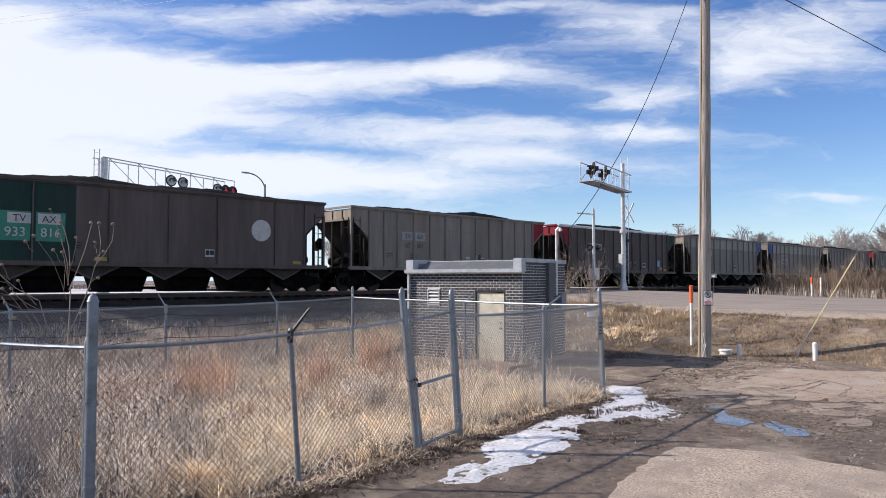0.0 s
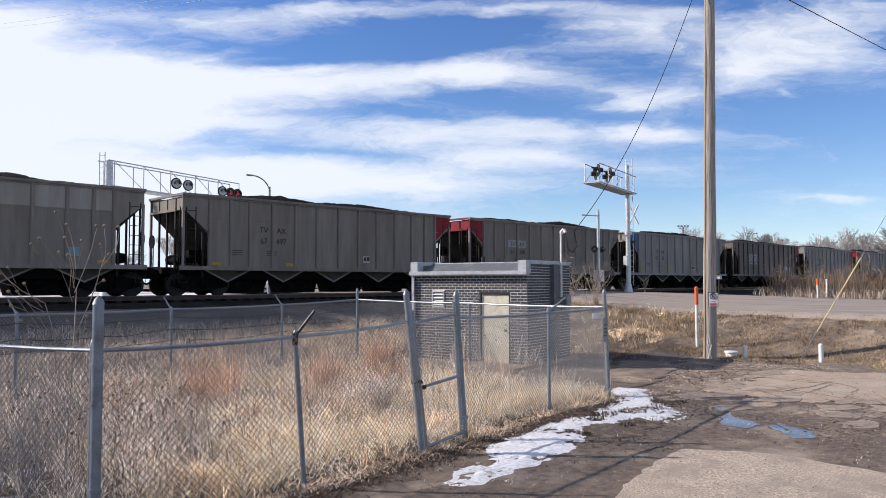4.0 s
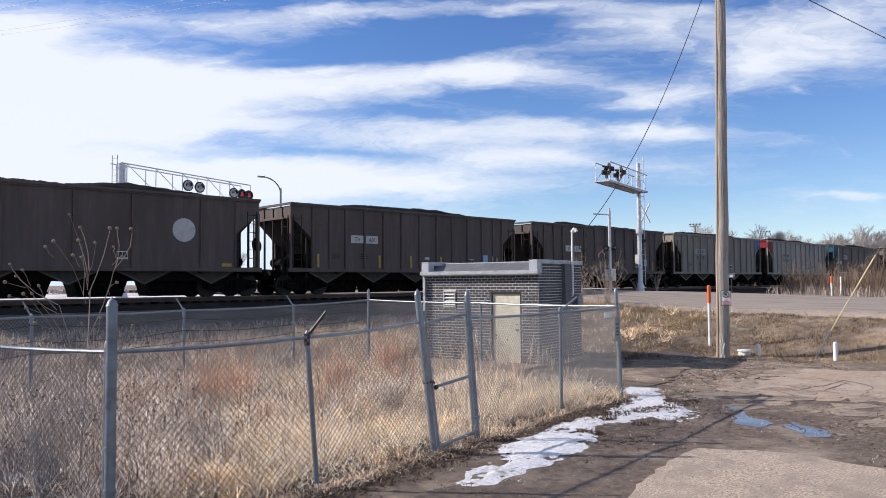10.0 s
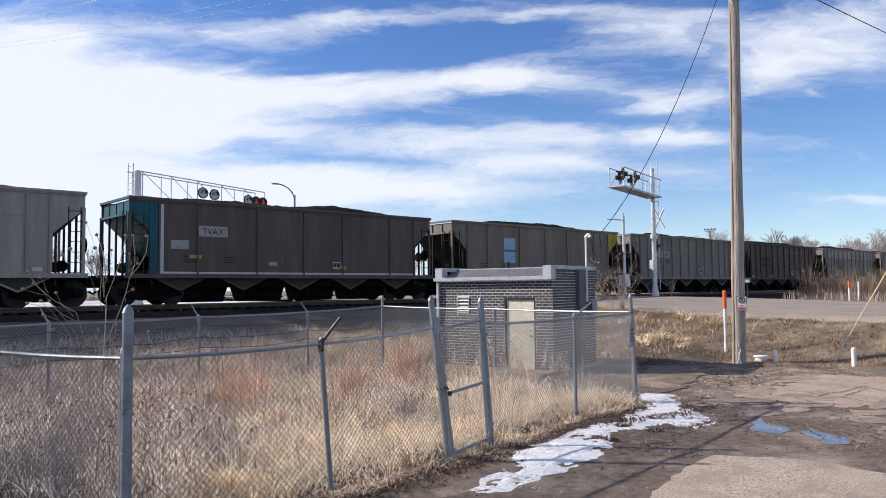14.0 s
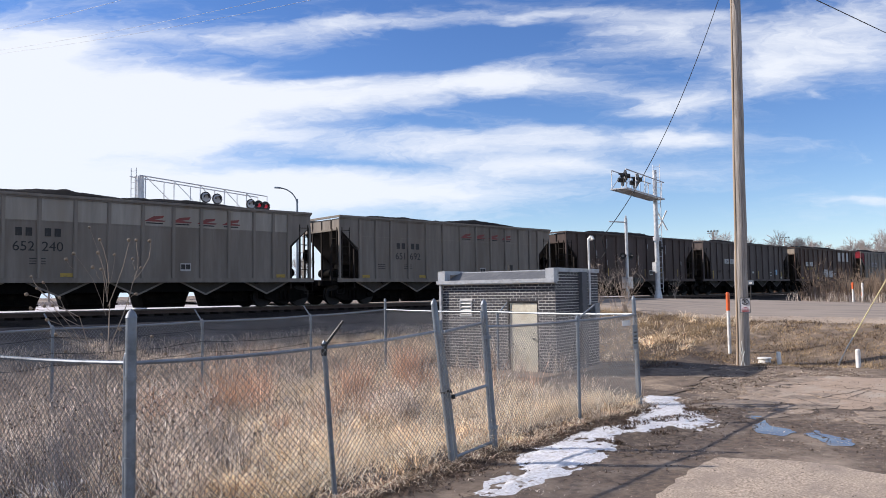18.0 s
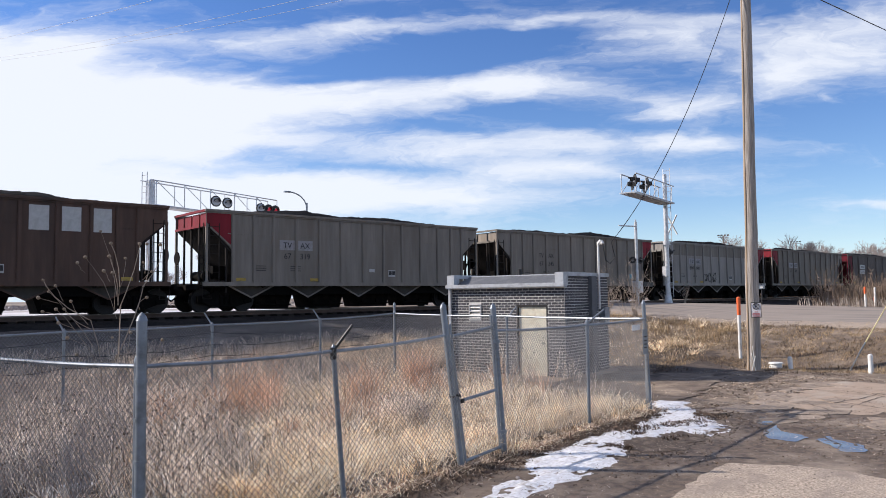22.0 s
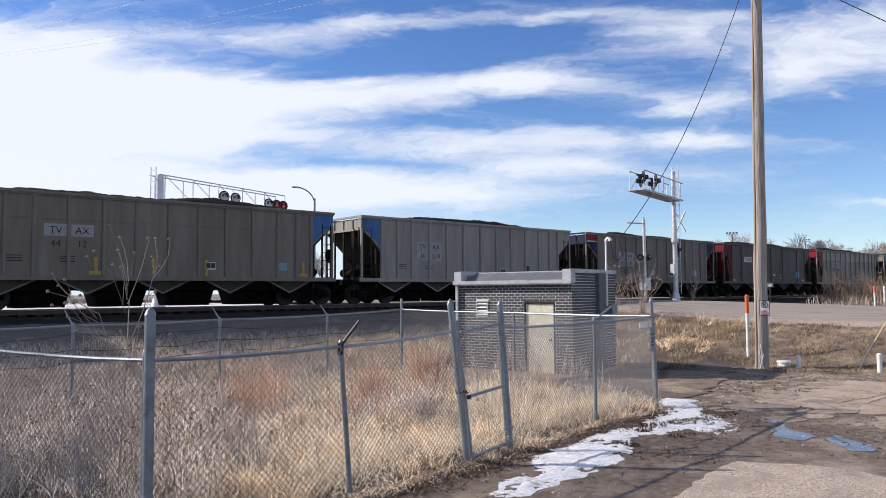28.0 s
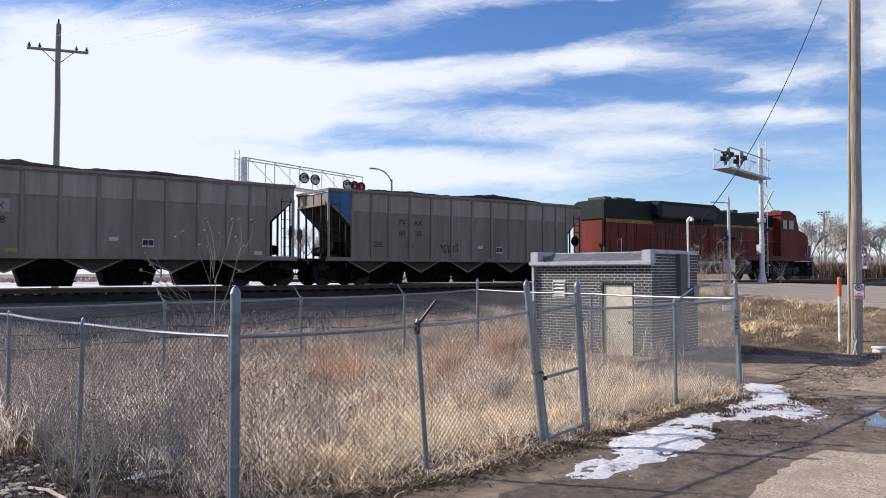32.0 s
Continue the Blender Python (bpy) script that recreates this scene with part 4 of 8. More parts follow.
    if "s" in extras:
        put("white_edge_strip", shape("white_edge_strip", make_patch(0.12, 2.6), M_WHITE), -6.0, 2.5, near - 0.05)
        put("teal_side_panel", shape("teal_side_panel", make_patch(0.3, 2.5), ENDS["teal"]), -6.3, 2.45, near - 0.03)
    if "p" in extras:
        for z in (2.95, 2.2):
            put("blue_panel", shape("blue_panel", make_patch(0.9, 0.62), M_DECALBLUE), -2.9, z, label="pale blue painted panel")
    for ob in car.children:
        ob.location.x *= STRETCH
    return car


def thing_part(name, parent, at):
    """A part that is itself only a holder of pieces: a small block carries them."""
    bm = bmesh.new()
    box(bm, (0, 0, 0.55), (0.9, 0.35, 0.16))
    ob = part(name, bm, M_UNDER, parent)
    ob.location = at
    return ob


TRAIN = []


def build_train():
    for k, spec in enumerate(CARS):
        TRAIN.append((k - 1, build_car(k, spec)))


build_train()

# ---------------------------------------------------------------- locomotive at the rear of the train
M_LORANGE = car_paint("loco_orange", (0.215, 0.034, 0.024), (0.085, 0.024, 0.02))
M_LGREEN = car_paint("loco_green", (0.01, 0.017, 0.017), (0.016, 0.019, 0.018))
M_LYELLOW = car_paint("loco_yellow", (0.34, 0.23, 0.05), (0.17, 0.12, 0.045))
M_LGREY = car_paint("loco_grey", (0.06, 0.058, 0.055), (0.035, 0.033, 0.03))
M_GLASS = mat("cab_glass", (0.03, 0.04, 0.045), 0.08, bump=0, spec=0.8)
M_MESH = mat("radiator_screen", (0.02, 0.022, 0.022), 0.7, bump=0.6, bscale=60)


def build_locomotive():
    lo = thing("locomotive", "orange and dark green diesel locomotive with yellow stripe", "locomotive")

    def p(name, material, make, at=(0, 0, 0), rz=0.0, label="", parent=None):
        bm = bmesh.new()
        make(bm)
        ob = part(name, bm, material, parent or lo, label)
        ob.location, ob.rotation_euler = at, (0, 0, rz)
        return ob

    p("underframe", M_DARKMETAL, lambda bm: [box(bm, (0, 0, 1.42), (21.4, 3.05, 0.26)), box(bm, (0, 0, 1.2), (20.8, 0.8, 0.3))])
    p("sill_stripe", M_LORANGE, lambda bm: [box(bm, (0.6, s * 1.54, 1.46), (18.5, 0.02, 0.2)) for s in (-1, 1)])
    # long hood: orange below, yellow band, green above
    p("hood", M_LORANGE, lambda bm: box(bm, (-2.15, 0, 2.48), (17.1, 2.1, 1.9)))
    p("hood_stripe", M_LYELLOW, lambda bm: box(bm, (3.0, 0, 3.48), (6.9, 2.12, 0.14)))
    p("hood_top", M_LGREEN, lambda bm: slab(bm, [(-0.6, 3.55), (6.45, 3.55), (6.45, 4.36), (-0.6, 4.36)], -1.03, 1.03))
    p("hood_band", M_LGREEN, lambda bm: box(bm, (-3.6, 0, 3.6), (6.1, 2.06, 0.34)))
    p("intake_screen", M_MESH, lambda bm: box(bm, (4.6, -1.04, 3.98), (1.1, 0.03, 0.56)))
    p("rear_cap", M_LORANGE, lambda bm: box(bm, (-10.75, 0, 2.48), (0.3, 2.1, 1.88)))
    p("rear_stripe", M_LYELLOW, lambda bm: box(bm, (-8.6, 0, 3.42), (4.0, 2.2, 0.22)))
    p("rear_top", M_LGREEN, lambda bm: slab(bm, [(-10.8, 3.52), (-6.6, 3.52), (-6.6, 4.6), (-10.5, 4.6), (-10.8, 4.45)], -1.12, 1.12))
    p("radiator", M_LGREEN, lambda bm: slab(bm, [(-6.6, 3.85), (-6.6, 4.45), (-6.3, 4.66), (-0.9, 4.66), (-0.5, 4.45), (-0.5, 4.05), (-0.85, 3.72), (-6.2, 3.66)], -1.5, 1.5), label="flared dark green radiator section")
    for s in (-1, 1):
        p("radiator_screen", M_MESH, lambda bm: box(bm, (-3.5, s * 1.505, 4.12), (5.4, 0.03, 0.66)))
    for x in (-7.9, -5.2, -3.2):
        p("roof_fan", M_DARKMETAL, lambda bm: rod(bm, (x, 0, 4.6), (x, 0, 4.78), 0.75, n=20))
    p("exhaust_stack", M_DARKMETAL, lambda bm: [box(bm, (1.3, 0, 4.42), (1.9, 1.1, 0.2)), box(bm, (4.2, 0, 4.4), (1.6, 1.2, 0.1))])
    p("horn", M_DARKMETAL, lambda bm: [rod(bm, (-0.1 + 0.12 * i, -0.3, 4.56 + 0.05 * i), (0.4 + 0.2 * i, -0.3, 4.6 + 0.05 * i), 0.04, 0.1) for i in range(3)] + [rod(bm, (0.2, -0.3, 4.3), (0.2, -0.3, 4.62), 0.04)])
    for i in range(11):
        p("hood_door", M_LORANGE, lambda bm: [box(bm, (-0.6 + i * 0.66, -1.06, 2.5), (0.6, 0.03, 1.6)), box(bm, (-0.4 + i * 0.66, -1.08, 2.5), (0.04, 0.02, 0.16))])
    for i in range(24):
        p("panel_seam", M_DARKMETAL, lambda bm: box(bm, (-10.2 + i * 0.7, -1.063, 2.42), (0.035, 0.03, 1.7)))
    for i in range(9):
        p("louvre_bank", M_MESH, lambda bm: box(bm, (-6.0 + i * 1.32, -1.075, 3.05), (0.52, 0.03, 0.3)))
    p("walkway_edge", M_LGREY, lambda bm: [box(bm, (-0.2, y, 1.57), (19.6, 0.5, 0.05)) for y in (-1.28, 1.28)])
    p("under_gear", M_UNDER, lambda bm: [box(bm, (s * 3.9, -1.1, 1.02), (0.9, 0.5, 0.5)) for s in (-1, 1)] + [rod(bm, (-9.6, -1.32, 1.16), (9.6, -1.32, 1.16), 0.045, n=6), rod(bm, (-9.6, -1.4, 1.06), (9.6, -1.4, 1.06), 0.03, n=6)])
    for x in (-9.9, -8.9, -2.2, 0.6, 2.6, 5.4):
        p("roof_hatch", M_DARKMETAL, lambda bm: box(bm, (x, 0, 4.5 if x > -1 else 4.68), (0.55, 1.3, 0.22)))
    p("beacon", M_DARKMETAL, lambda bm: [rod(bm, (7.3, 0.2, 4.66), (7.3, 0.2, 4.84), 0.09, n=10), box(bm, (7.7, -0.5, 4.74), (0.5, 0.4, 0.12))])
    p("rear_door", car_paint("loco_dark_red", (0.16, 0.025, 0.02), (0.1, 0.02, 0.018)), lambda bm: box(bm, (-7.4, -1.06, 2.45), (1.1, 0.05, 1.75)))
    # cab and nose
    p("cab", M_LORANGE, lambda bm: slab(bm, [(6.6, 1.55), (8.9, 1.55), (8.9, 3.5), (8.55, 4.35), (7.7, 4.66), (6.9, 4.66), (6.6, 4.4)], -1.52, 1.52))
    p("cab_roof", M_LORANGE, lambda bm: slab(bm, [(6.5, 4.38), (6.9, 4.68), (7.75, 4.7), (8.6, 4.38), (8.5, 4.3), (7.7, 4.58), (6.9, 4.58), (6.6, 4.32)], -1.54, 1.54))
    p("nose", M_LORANGE, lambda bm: slab(bm, [(8.9, 1.55), (10.15, 1.55), (10.2, 2.75), (10.05, 3.05), (9.8, 3.2), (8.9, 3.45)], -1.48, 1.48))
    p("nose_shroud", M_LORANGE, lambda bm: box(bm, (9.3, -1.4, 1.9), (2.4, 0.1, 0.9)))
    for x, w in ((7.1, 0.5), (7.9, 0.62)):
        p("cab_window", M_GLASS, lambda bm: box(bm, (x, -1.53, 3.75), (w, 0.03, 0.6)))
    for s in (-0.7, 0.7):
        p("windscreen", M_GLASS, lambda bm: box(bm, (8.77, s, 3.9), (0.04, 1.0, 0.62), ry=-22))
    p("headlight", M_LENS, lambda bm: [rod(bm, (8.7, s, 4.42), (8.8, s, 4.42), 0.1, n=12) for s in (-0.14, 0.14)])
    p("fuel_tank", M_LGREY, lambda bm: slab(bm, [(-3.2, 1.3), (3.2, 1.3), (3.2, 0.62), (2.9, 0.4), (-2.9, 0.4), (-3.2, 0.62)], -1.4, 1.4))
    p("air_reservoir", M_GALV, lambda bm: [rod(bm, (-2.8, -1.36, 1.08), (-0.3, -1.36, 1.08), 0.19, n=12), rod(bm, (0.2, -1.36, 1.08), (2.8, -1.36, 1.08), 0.19, n=12)])
    for s in (-1, 1):
        p("pilot", M_DARKMETAL, lambda bm: box(bm, (s * 10.75, 0, 0.75), (0.25, 3.0, 1.0)))
        p("coupler", M_DARKMETAL, lambda bm: box(bm, (s * 11.1, 0, 0.88), (0.6, 0.28, 0.3)))
        p("steps", M_DARKMETAL, lambda bm: [box(bm, (s * 10.4, y * 1.3, 0.45 + 0.32 * i), (0.55, 0.4, 0.05)) for i in range(4) for y in (-1, 1)])
        p("grab_rail", M_WHITEPL, lambda bm: tube(bm, [(s * 10.1, -1.5, 1.0), (s * 10.1, -1.5, 2.3), (s * 9.8, -1.5, 2.42), (s * 9.8, -1.5, 1.6)], 0.024))
        tr = p("truck", M_UNDER, lambda bm: [box(bm, (0, 0, 0.75), (4.6, 1.6, 0.3))], (s * 6.9, 0, 0))
        for y in (-1.12, 1.12):
            p("side_frame", M_LGREY, lambda bm: [slab(bm, [(-2.5, 0.92), (-2.5, 0.55), (-1.5, 0.42), (1.5, 0.42), (2.5, 0.55), (2.5, 0.92), (1.2, 0.8), (-1.2, 0.8)], -0.09, 0.09)] + [box(bm, (x, -0.05, 0.56), (0.36, 0.26, 0.36)) for x in (-1.8, 0, 1.8)] + [rod(bm, (x, -0.08, 0.5), (x, -0.08, 0.95), 0.1) for x in (-0.9, 0.9)], (0, y, 0), 0 if y < 0 else math.pi, parent=tr)
        for x in (-1.8, 0, 1.8):
            for y in (-0.78, 0.78):
                p("wheel", M_WHEEL, lambda bm: [rod(bm, (0, -0.07, 0), (0, 0.07, 0), 0.53, n=24), rod(bm, (0, -0.09, 0), (0, 0.0, 0), 0.2, n=12)], (x, y, 0.53), parent=tr)
    # walkway handrail, each stanchion on its own
    bm = bmesh.new()
    rod(bm, (0, 0, 1.5), (0, 0, 2.55), 0.02, n=6)
    me = mesh_of("stanchion", bm, M_DARKMETAL)
    for y in (-1.5, 1.5):
        for i in range(13):
            piece("stanchion", me, lo, (-8.9 + i * 1.28, y, 0))
        p("handrail", M_DARKMETAL, lambda bm: rod(bm, (-8.9, y, 2.55), (6.5, y, 2.55), 0.02, n=6))
    # drawn in to its true length between the couplers
    for ob in lo.children_recursive:
        ob.location.x *= 0.963
    for me in {ob.data for ob in lo.children_recursive}:
        me.transform(Matrix.Diagonal((0.963, 1, 1, 1)))
    return lo


LOCO = build_locomotive()
TRAIN.append((37, LOCO))

# ---------------------------------------------------------------- brick hut
HUT_A = radians(13)
HUT_C = Vector((16.23, 13.28, 0))          # corner between the door wall and the south wall
HUT_W, HUT_D = 3.89, 3.0
# in the hut's own frame: x runs along the south wall, y from the corner along the door wall


def build_hut():
    hut = thing("brick_hut", "small dark grey brick utility hut with cream steel door", "hut", at=HUT_C, rz=HUT_A)

    def p(name, material, make, label="", parent=None):
        bm = bmesh.new()
        make(bm)
        return part(name, bm, material, parent or hut, label)

    t, H = 0.16, 2.62
    d0, d1, dz = HUT_W - 3.36, HUT_W - 2.33, 2.12
    v0, v1, w0, w1 = HUT_W - 1.12, HUT_W - 0.68, 1.66, 2.14
    # door wall in pieces round the door and the vent
    wall = p("wall", M_MORTAR, lambda bm: [box(bm, (t / 2, d0 / 2, H / 2), (t, d0, H)), box(bm, (t / 2, (d0 + d1) / 2, (dz + H) / 2), (t, d1 - d0, H - dz)),
                                           box(bm, (t / 2, (d1 + v0) / 2, H / 2), (t, v0 - d1, H)), box(bm, (t / 2, (v1 + HUT_W) / 2, H / 2), (t, HUT_W - v1, H)),
                                           box(bm, (t / 2, (v0 + v1) / 2, w0 / 2), (t, v1 - v0, w0)), box(bm, (t / 2, (v0 + v1) / 2, (w1 + H) / 2), (t, v1 - v0, H - w1))])
    south = p("wall", M_MORTAR, lambda bm: box(bm, (HUT_D / 2 + t / 2, t / 2, 1.46), (HUT_D - t, t, 2.92)))
    p("wall", M_BRICK, lambda bm: box(bm, (HUT_D / 2, HUT_W - t / 2, H / 2), (HUT_D - 0.33, t, H)))
    p("wall", M_BRICK, lambda bm: box(bm, (HUT_D - t / 2, HUT_W / 2, H / 2), (t, HUT_W - 0.33, H)))
    p("plinth", M_CONC, lambda bm: box(bm, (HUT_D / 2 - 0.45, HUT_W / 2, 0.03), (HUT_D + 1.5, HUT_W + 0.3, 0.12)))
    door = p("door", M_DOOR, lambda bm: box(bm, (0.07, (d0 + d1) / 2, 0.08 + (dz - 0.14) / 2), (0.05, d1 - d0 - 0.12, dz - 0.16)), "cream painted steel door with rust spots")
    p("door_frame", M_DARKMETAL, lambda bm: [box(bm, (0.05, y, dz / 2 + 0.04), (0.1, 0.05, dz - 0.08)) for y in (d0 + 0.03, d1 - 0.03)] + [box(bm, (0.05, (d0 + d1) / 2, dz - 0.03), (0.1, d1 - d0 - 0.12, 0.05))])
    p("door_handle", M_DARKMETAL, lambda bm: [rod(bm, (0.0, d0 + 0.18, 1.02), (0.06, d0 + 0.18, 1.02), 0.035), rod(bm, (0.0, d0 + 0.18, 1.18), (0.06, d0 + 0.18, 1.18), 0.02)], parent=door)
    p("rust_spots", M_SLOPE, lambda bm: [rod(bm, (0.037, d0 + y, z), (0.046, d0 + y, z), r, n=8) for y, z, r in ((0.86, 0.86, 0.03), (0.8, 0.8, 0.02), (0.5, 0.74, 0.022), (0.62, 0.58, 0.02), (0.86, 0.76, 0.018), (0.33, 0.7, 0.016))], parent=door)
    vent = p("vent", M_ALU, lambda bm: [box(bm, (0.0, y, (w0 + w1) / 2), (0.06, 0.03, w1 - w0)) for y in (v0 + 0.015, v1 - 0.015)] + [box(bm, (0.0, (v0 + v1) / 2, z), (0.06, v1 - v0 - 0.06, 0.03)) for z in (w0 + 0.015, w1 - 0.015)] + [box(bm, (0.1, (v0 + v1) / 2, (w0 + w1) / 2), (0.02, v1 - v0, w1 - w0))], "white metal louvred vent")
    for i in range(4):
        p("louvre", M_WHITEPL, lambda bm: box(bm, (0.0, (v0 + v1) / 2, w0 + 0.08 + i * 0.105), (0.09, v1 - v0 - 0.07, 0.012), ry=-38), parent=vent)
    # eave, sloping front of the roof between its end caps, flat roof behind
    p("eave", M_FASCIA, lambda bm: [box(bm, (-0.06, HUT_W / 2, 2.655), (0.24, HUT_W + 0.1, 0.07)), box(bm, (-0.17, HUT_W / 2, 2.69), (0.04, HUT_W + 0.14, 0.1))], "pale metal eave")
    p("roof_slope", M_ROOF, lambda bm: slab_y(bm, [(-0.1, 2.70), (0.75, 2.99), (0.75, 2.9), (-0.1, 2.66)], 0.2, HUT_W - 0.18))
    p("roof", M_ROOF, lambda bm: box(bm, (HUT_D / 2 + 0.4, HUT_W / 2, 2.92), (HUT_D - 0.85, HUT_W - 0.34, 0.1)))
    p("ridge_flashing", M_FASCIA, lambda bm: box(bm, (0.76, HUT_W / 2, 3.0), (0.06, HUT_W - 0.4, 0.03)))
    for y in (0.05, HUT_W - 0.13):
        p("end_cap", M_FASCIA, lambda bm: slab_y(bm, [(-0.14, 2.66), (-0.14, 3.03), (0.16, 3.045), (HUT_D + 0.04, 3.045), (HUT_D + 0.04, 2.93), (0.16, 2.93), (0.16, 2.66)], y - 0.09, y + 0.17))
    p("roof_vent", M_DARKMETAL, lambda bm: rod(bm, (1.2, 2.1, 2.95), (1.2, 2.1, 3.2), 0.07, n=10))
    p("downpipe", M_FASCIA, lambda bm: box(bm, (-0.07, HUT_W - 0.02, 1.32), (0.08, 0.08, 2.6)))
    p("cable_duct", M_ROOF, lambda bm: box(bm, (1.75, -0.06, 1.47), (0.36, 0.12, 2.94)), "blue-grey metal duct")
    p("meter_box", M_GALV, lambda bm: box(bm, (2.55, -0.09, 1.75), (0.34, 0.16, 0.5)))
    p("service_mast", M_WHITEPL, lambda bm: [rod(bm, (2.15, -0.1, 1.95), (2.15, -0.1, 3.95), 0.035), rod(bm, (2.15, -0.1, 3.92), (2.15, -0.2, 4.02), 0.06), rod(bm, (2.15, -0.2, 4.02), (2.13, -0.26, 3.92), 0.05)], "white conduit mast with weather head")
    # bricks: both seen walls, courses of 81 mm
    ch, bl = 0.0813, 0.2065
    bm = bmesh.new()
    box(bm, (0, 0, 0), (0.03, bl - 0.014, ch - 0.016))
    full = mesh_of("brick", bm, M_BRICK)
    rnd, count, rest = random.Random(4), 0, bmesh.new()
    for row in range(32):
        z = (row + 0.5) * ch
        edges = [0.0] + [bl * (i + (0.5 if row % 2 else 1.0)) for i in range(20)]
        for a, b in zip(edges, edges[1:]):
            spans = [(max(a, 0.0), min(b, HUT_W - 0.03))]
            for o0, o1, lo, hi in ((d0, d1, -1, dz), (v0, v1, w0, w1)):
                if lo - 0.03 < z < hi + 0.03:
                    spans = [q for p0, p1 in spans for q in ((p0, min(p1, o0)), (max(p0, o1), p1))]
            for p0, p1 in spans:
                if p1 - p0 < 0.03:
                    continue
                at = (0.0115 + rnd.uniform(-0.002, 0.002), (p0 + p1) / 2, z)
                if abs(p1 - p0 - bl) < 0.01 and z > 0.9 and count < 300:
                    piece("brick", full, wall, at)
                    count += 1
                else:
                    box(rest, at, (0.03, p1 - p0 - 0.014, ch - 0.016))
    for row in range(36):
        z = (row + 0.5) * ch
        edges = [0.0] + [bl * (i + (0.5 if row % 2 == 0 else 1.0)) for i in range(16)]
        for a, b in zip(edges, edges[1:]):
            b = min(b, HUT_D)
            if b - a > 0.05:
                box(rest, ((a + b) / 2, 0.0115 + rnd.uniform(-0.002, 0.002), z), (b - a - 0.014, 0.03, ch - 0.016))
    tagged(part("bricks", rest, M_BRICK, hut), kind="stuff")
    return hut


def slab_y(bm, pts, y0, y1):
    slab(bm, pts, y0, y1)


build_hut()

# ---------------------------------------------------------------- chain-link fences


def link_fabric(name, a, b, za, zb, lo, hi, parent, pitch=0.072, r=0.0027):
    """Woven wire between two posts: crossing slanted wires, clipped to the span."""
    a, b = Vector((a[0], a[1], 0)), Vector((b[0], b[1], 0))
    length = (b - a).length
    along = (b - a) / length
    side = Vector((-along.y, along.x, 0))
    verts, faces = [], []
    H = hi - lo
    slope = 1.12
    run = H / slope
    for sgn in (1, -1):
        n = int((length + run) / pitch) + 1
        for i in range(n):
            s0 = -run + i * pitch if sgn > 0 else i * pitch
            s1 = s0 + sgn * run
            p0, p1 = (s0, 0.0), (s1, H)
            cut = []
            for (sa, ha), (sb, hb) in ((p0, p1),):
                t0, t1 = 0.0, 1.0
                for lim, hi_side in ((0.0, False), (length, True)):
                    da, db = sa - lim, sb - lim
                    if hi_side:
                        da, db = -da, -db
                    if da < 0 and db < 0:
                        t0 = 2
                    elif da < 0:
                        t0 = max(t0, da / (da - db))
                    elif db < 0:
                        t1 = min(t1, da / (da - db))
                cut = (t0, t1)
            if cut[1] - cut[0] < 0.02:
                continue
            ends = []
            for t in cut:
                s, h = s0 + (s1 - s0) * t, H * t
                zg = za + (zb - za) * s / length
                ends.append(a + along * s + Vector((0, 0, zg + lo + h)))
            d = (ends[1] - ends[0]).normalized()
            q = side.cross(d)
            off = side * (0.0022 * sgn)
            k = len(verts)
            for e in ends:
                for ang in (0, 2.094, 4.189):
                    verts.append(e + off + side * (r * math.cos(ang)) + q * (r * math.sin(ang)))
            for j in range(3):
                faces.append((k + j, k + (j + 1) % 3, k + 3 + (j + 1) % 3, k + 3 + j))
    # twisted ends standing up along the top
    n = int(length / pitch)
    for i in range(n):
        s = (i + 0.5) * pitch
        base = a + along * s + Vector((0, 0, za + (zb - za) * s / length + hi))
        k = len(verts)
        for e in (base, base + Vector((0, 0, 0.035)) + along * 0.006):
            for ang in (0, 2.094, 4.189):
                verts.append(e + along * (r * math.cos(ang)) + side * (r * math.sin(ang)))
        for j in range(3):
            faces.append((k + j, k + (j + 1) % 3, k + 3 + (j + 1) % 3, k + 3 + j))
    ob = new(name, soup(name, verts, faces, M_WIRE))
    ob.parent = parent
    return ob


def post_mesh(bm, base, top, r, cap=True):
    rod(bm, base, top, r, n=12)
    if cap:
        t = Vector(top)
        rod(bm, t, t + Vector((0, 0, 0.05)), r * 1.12, r * 0.75, n=12)
        rod(bm, t + Vector((0, 0, 0.05)), t + Vector((0, 0, 0.085)), r * 0.75, r * 0.1, n=12)


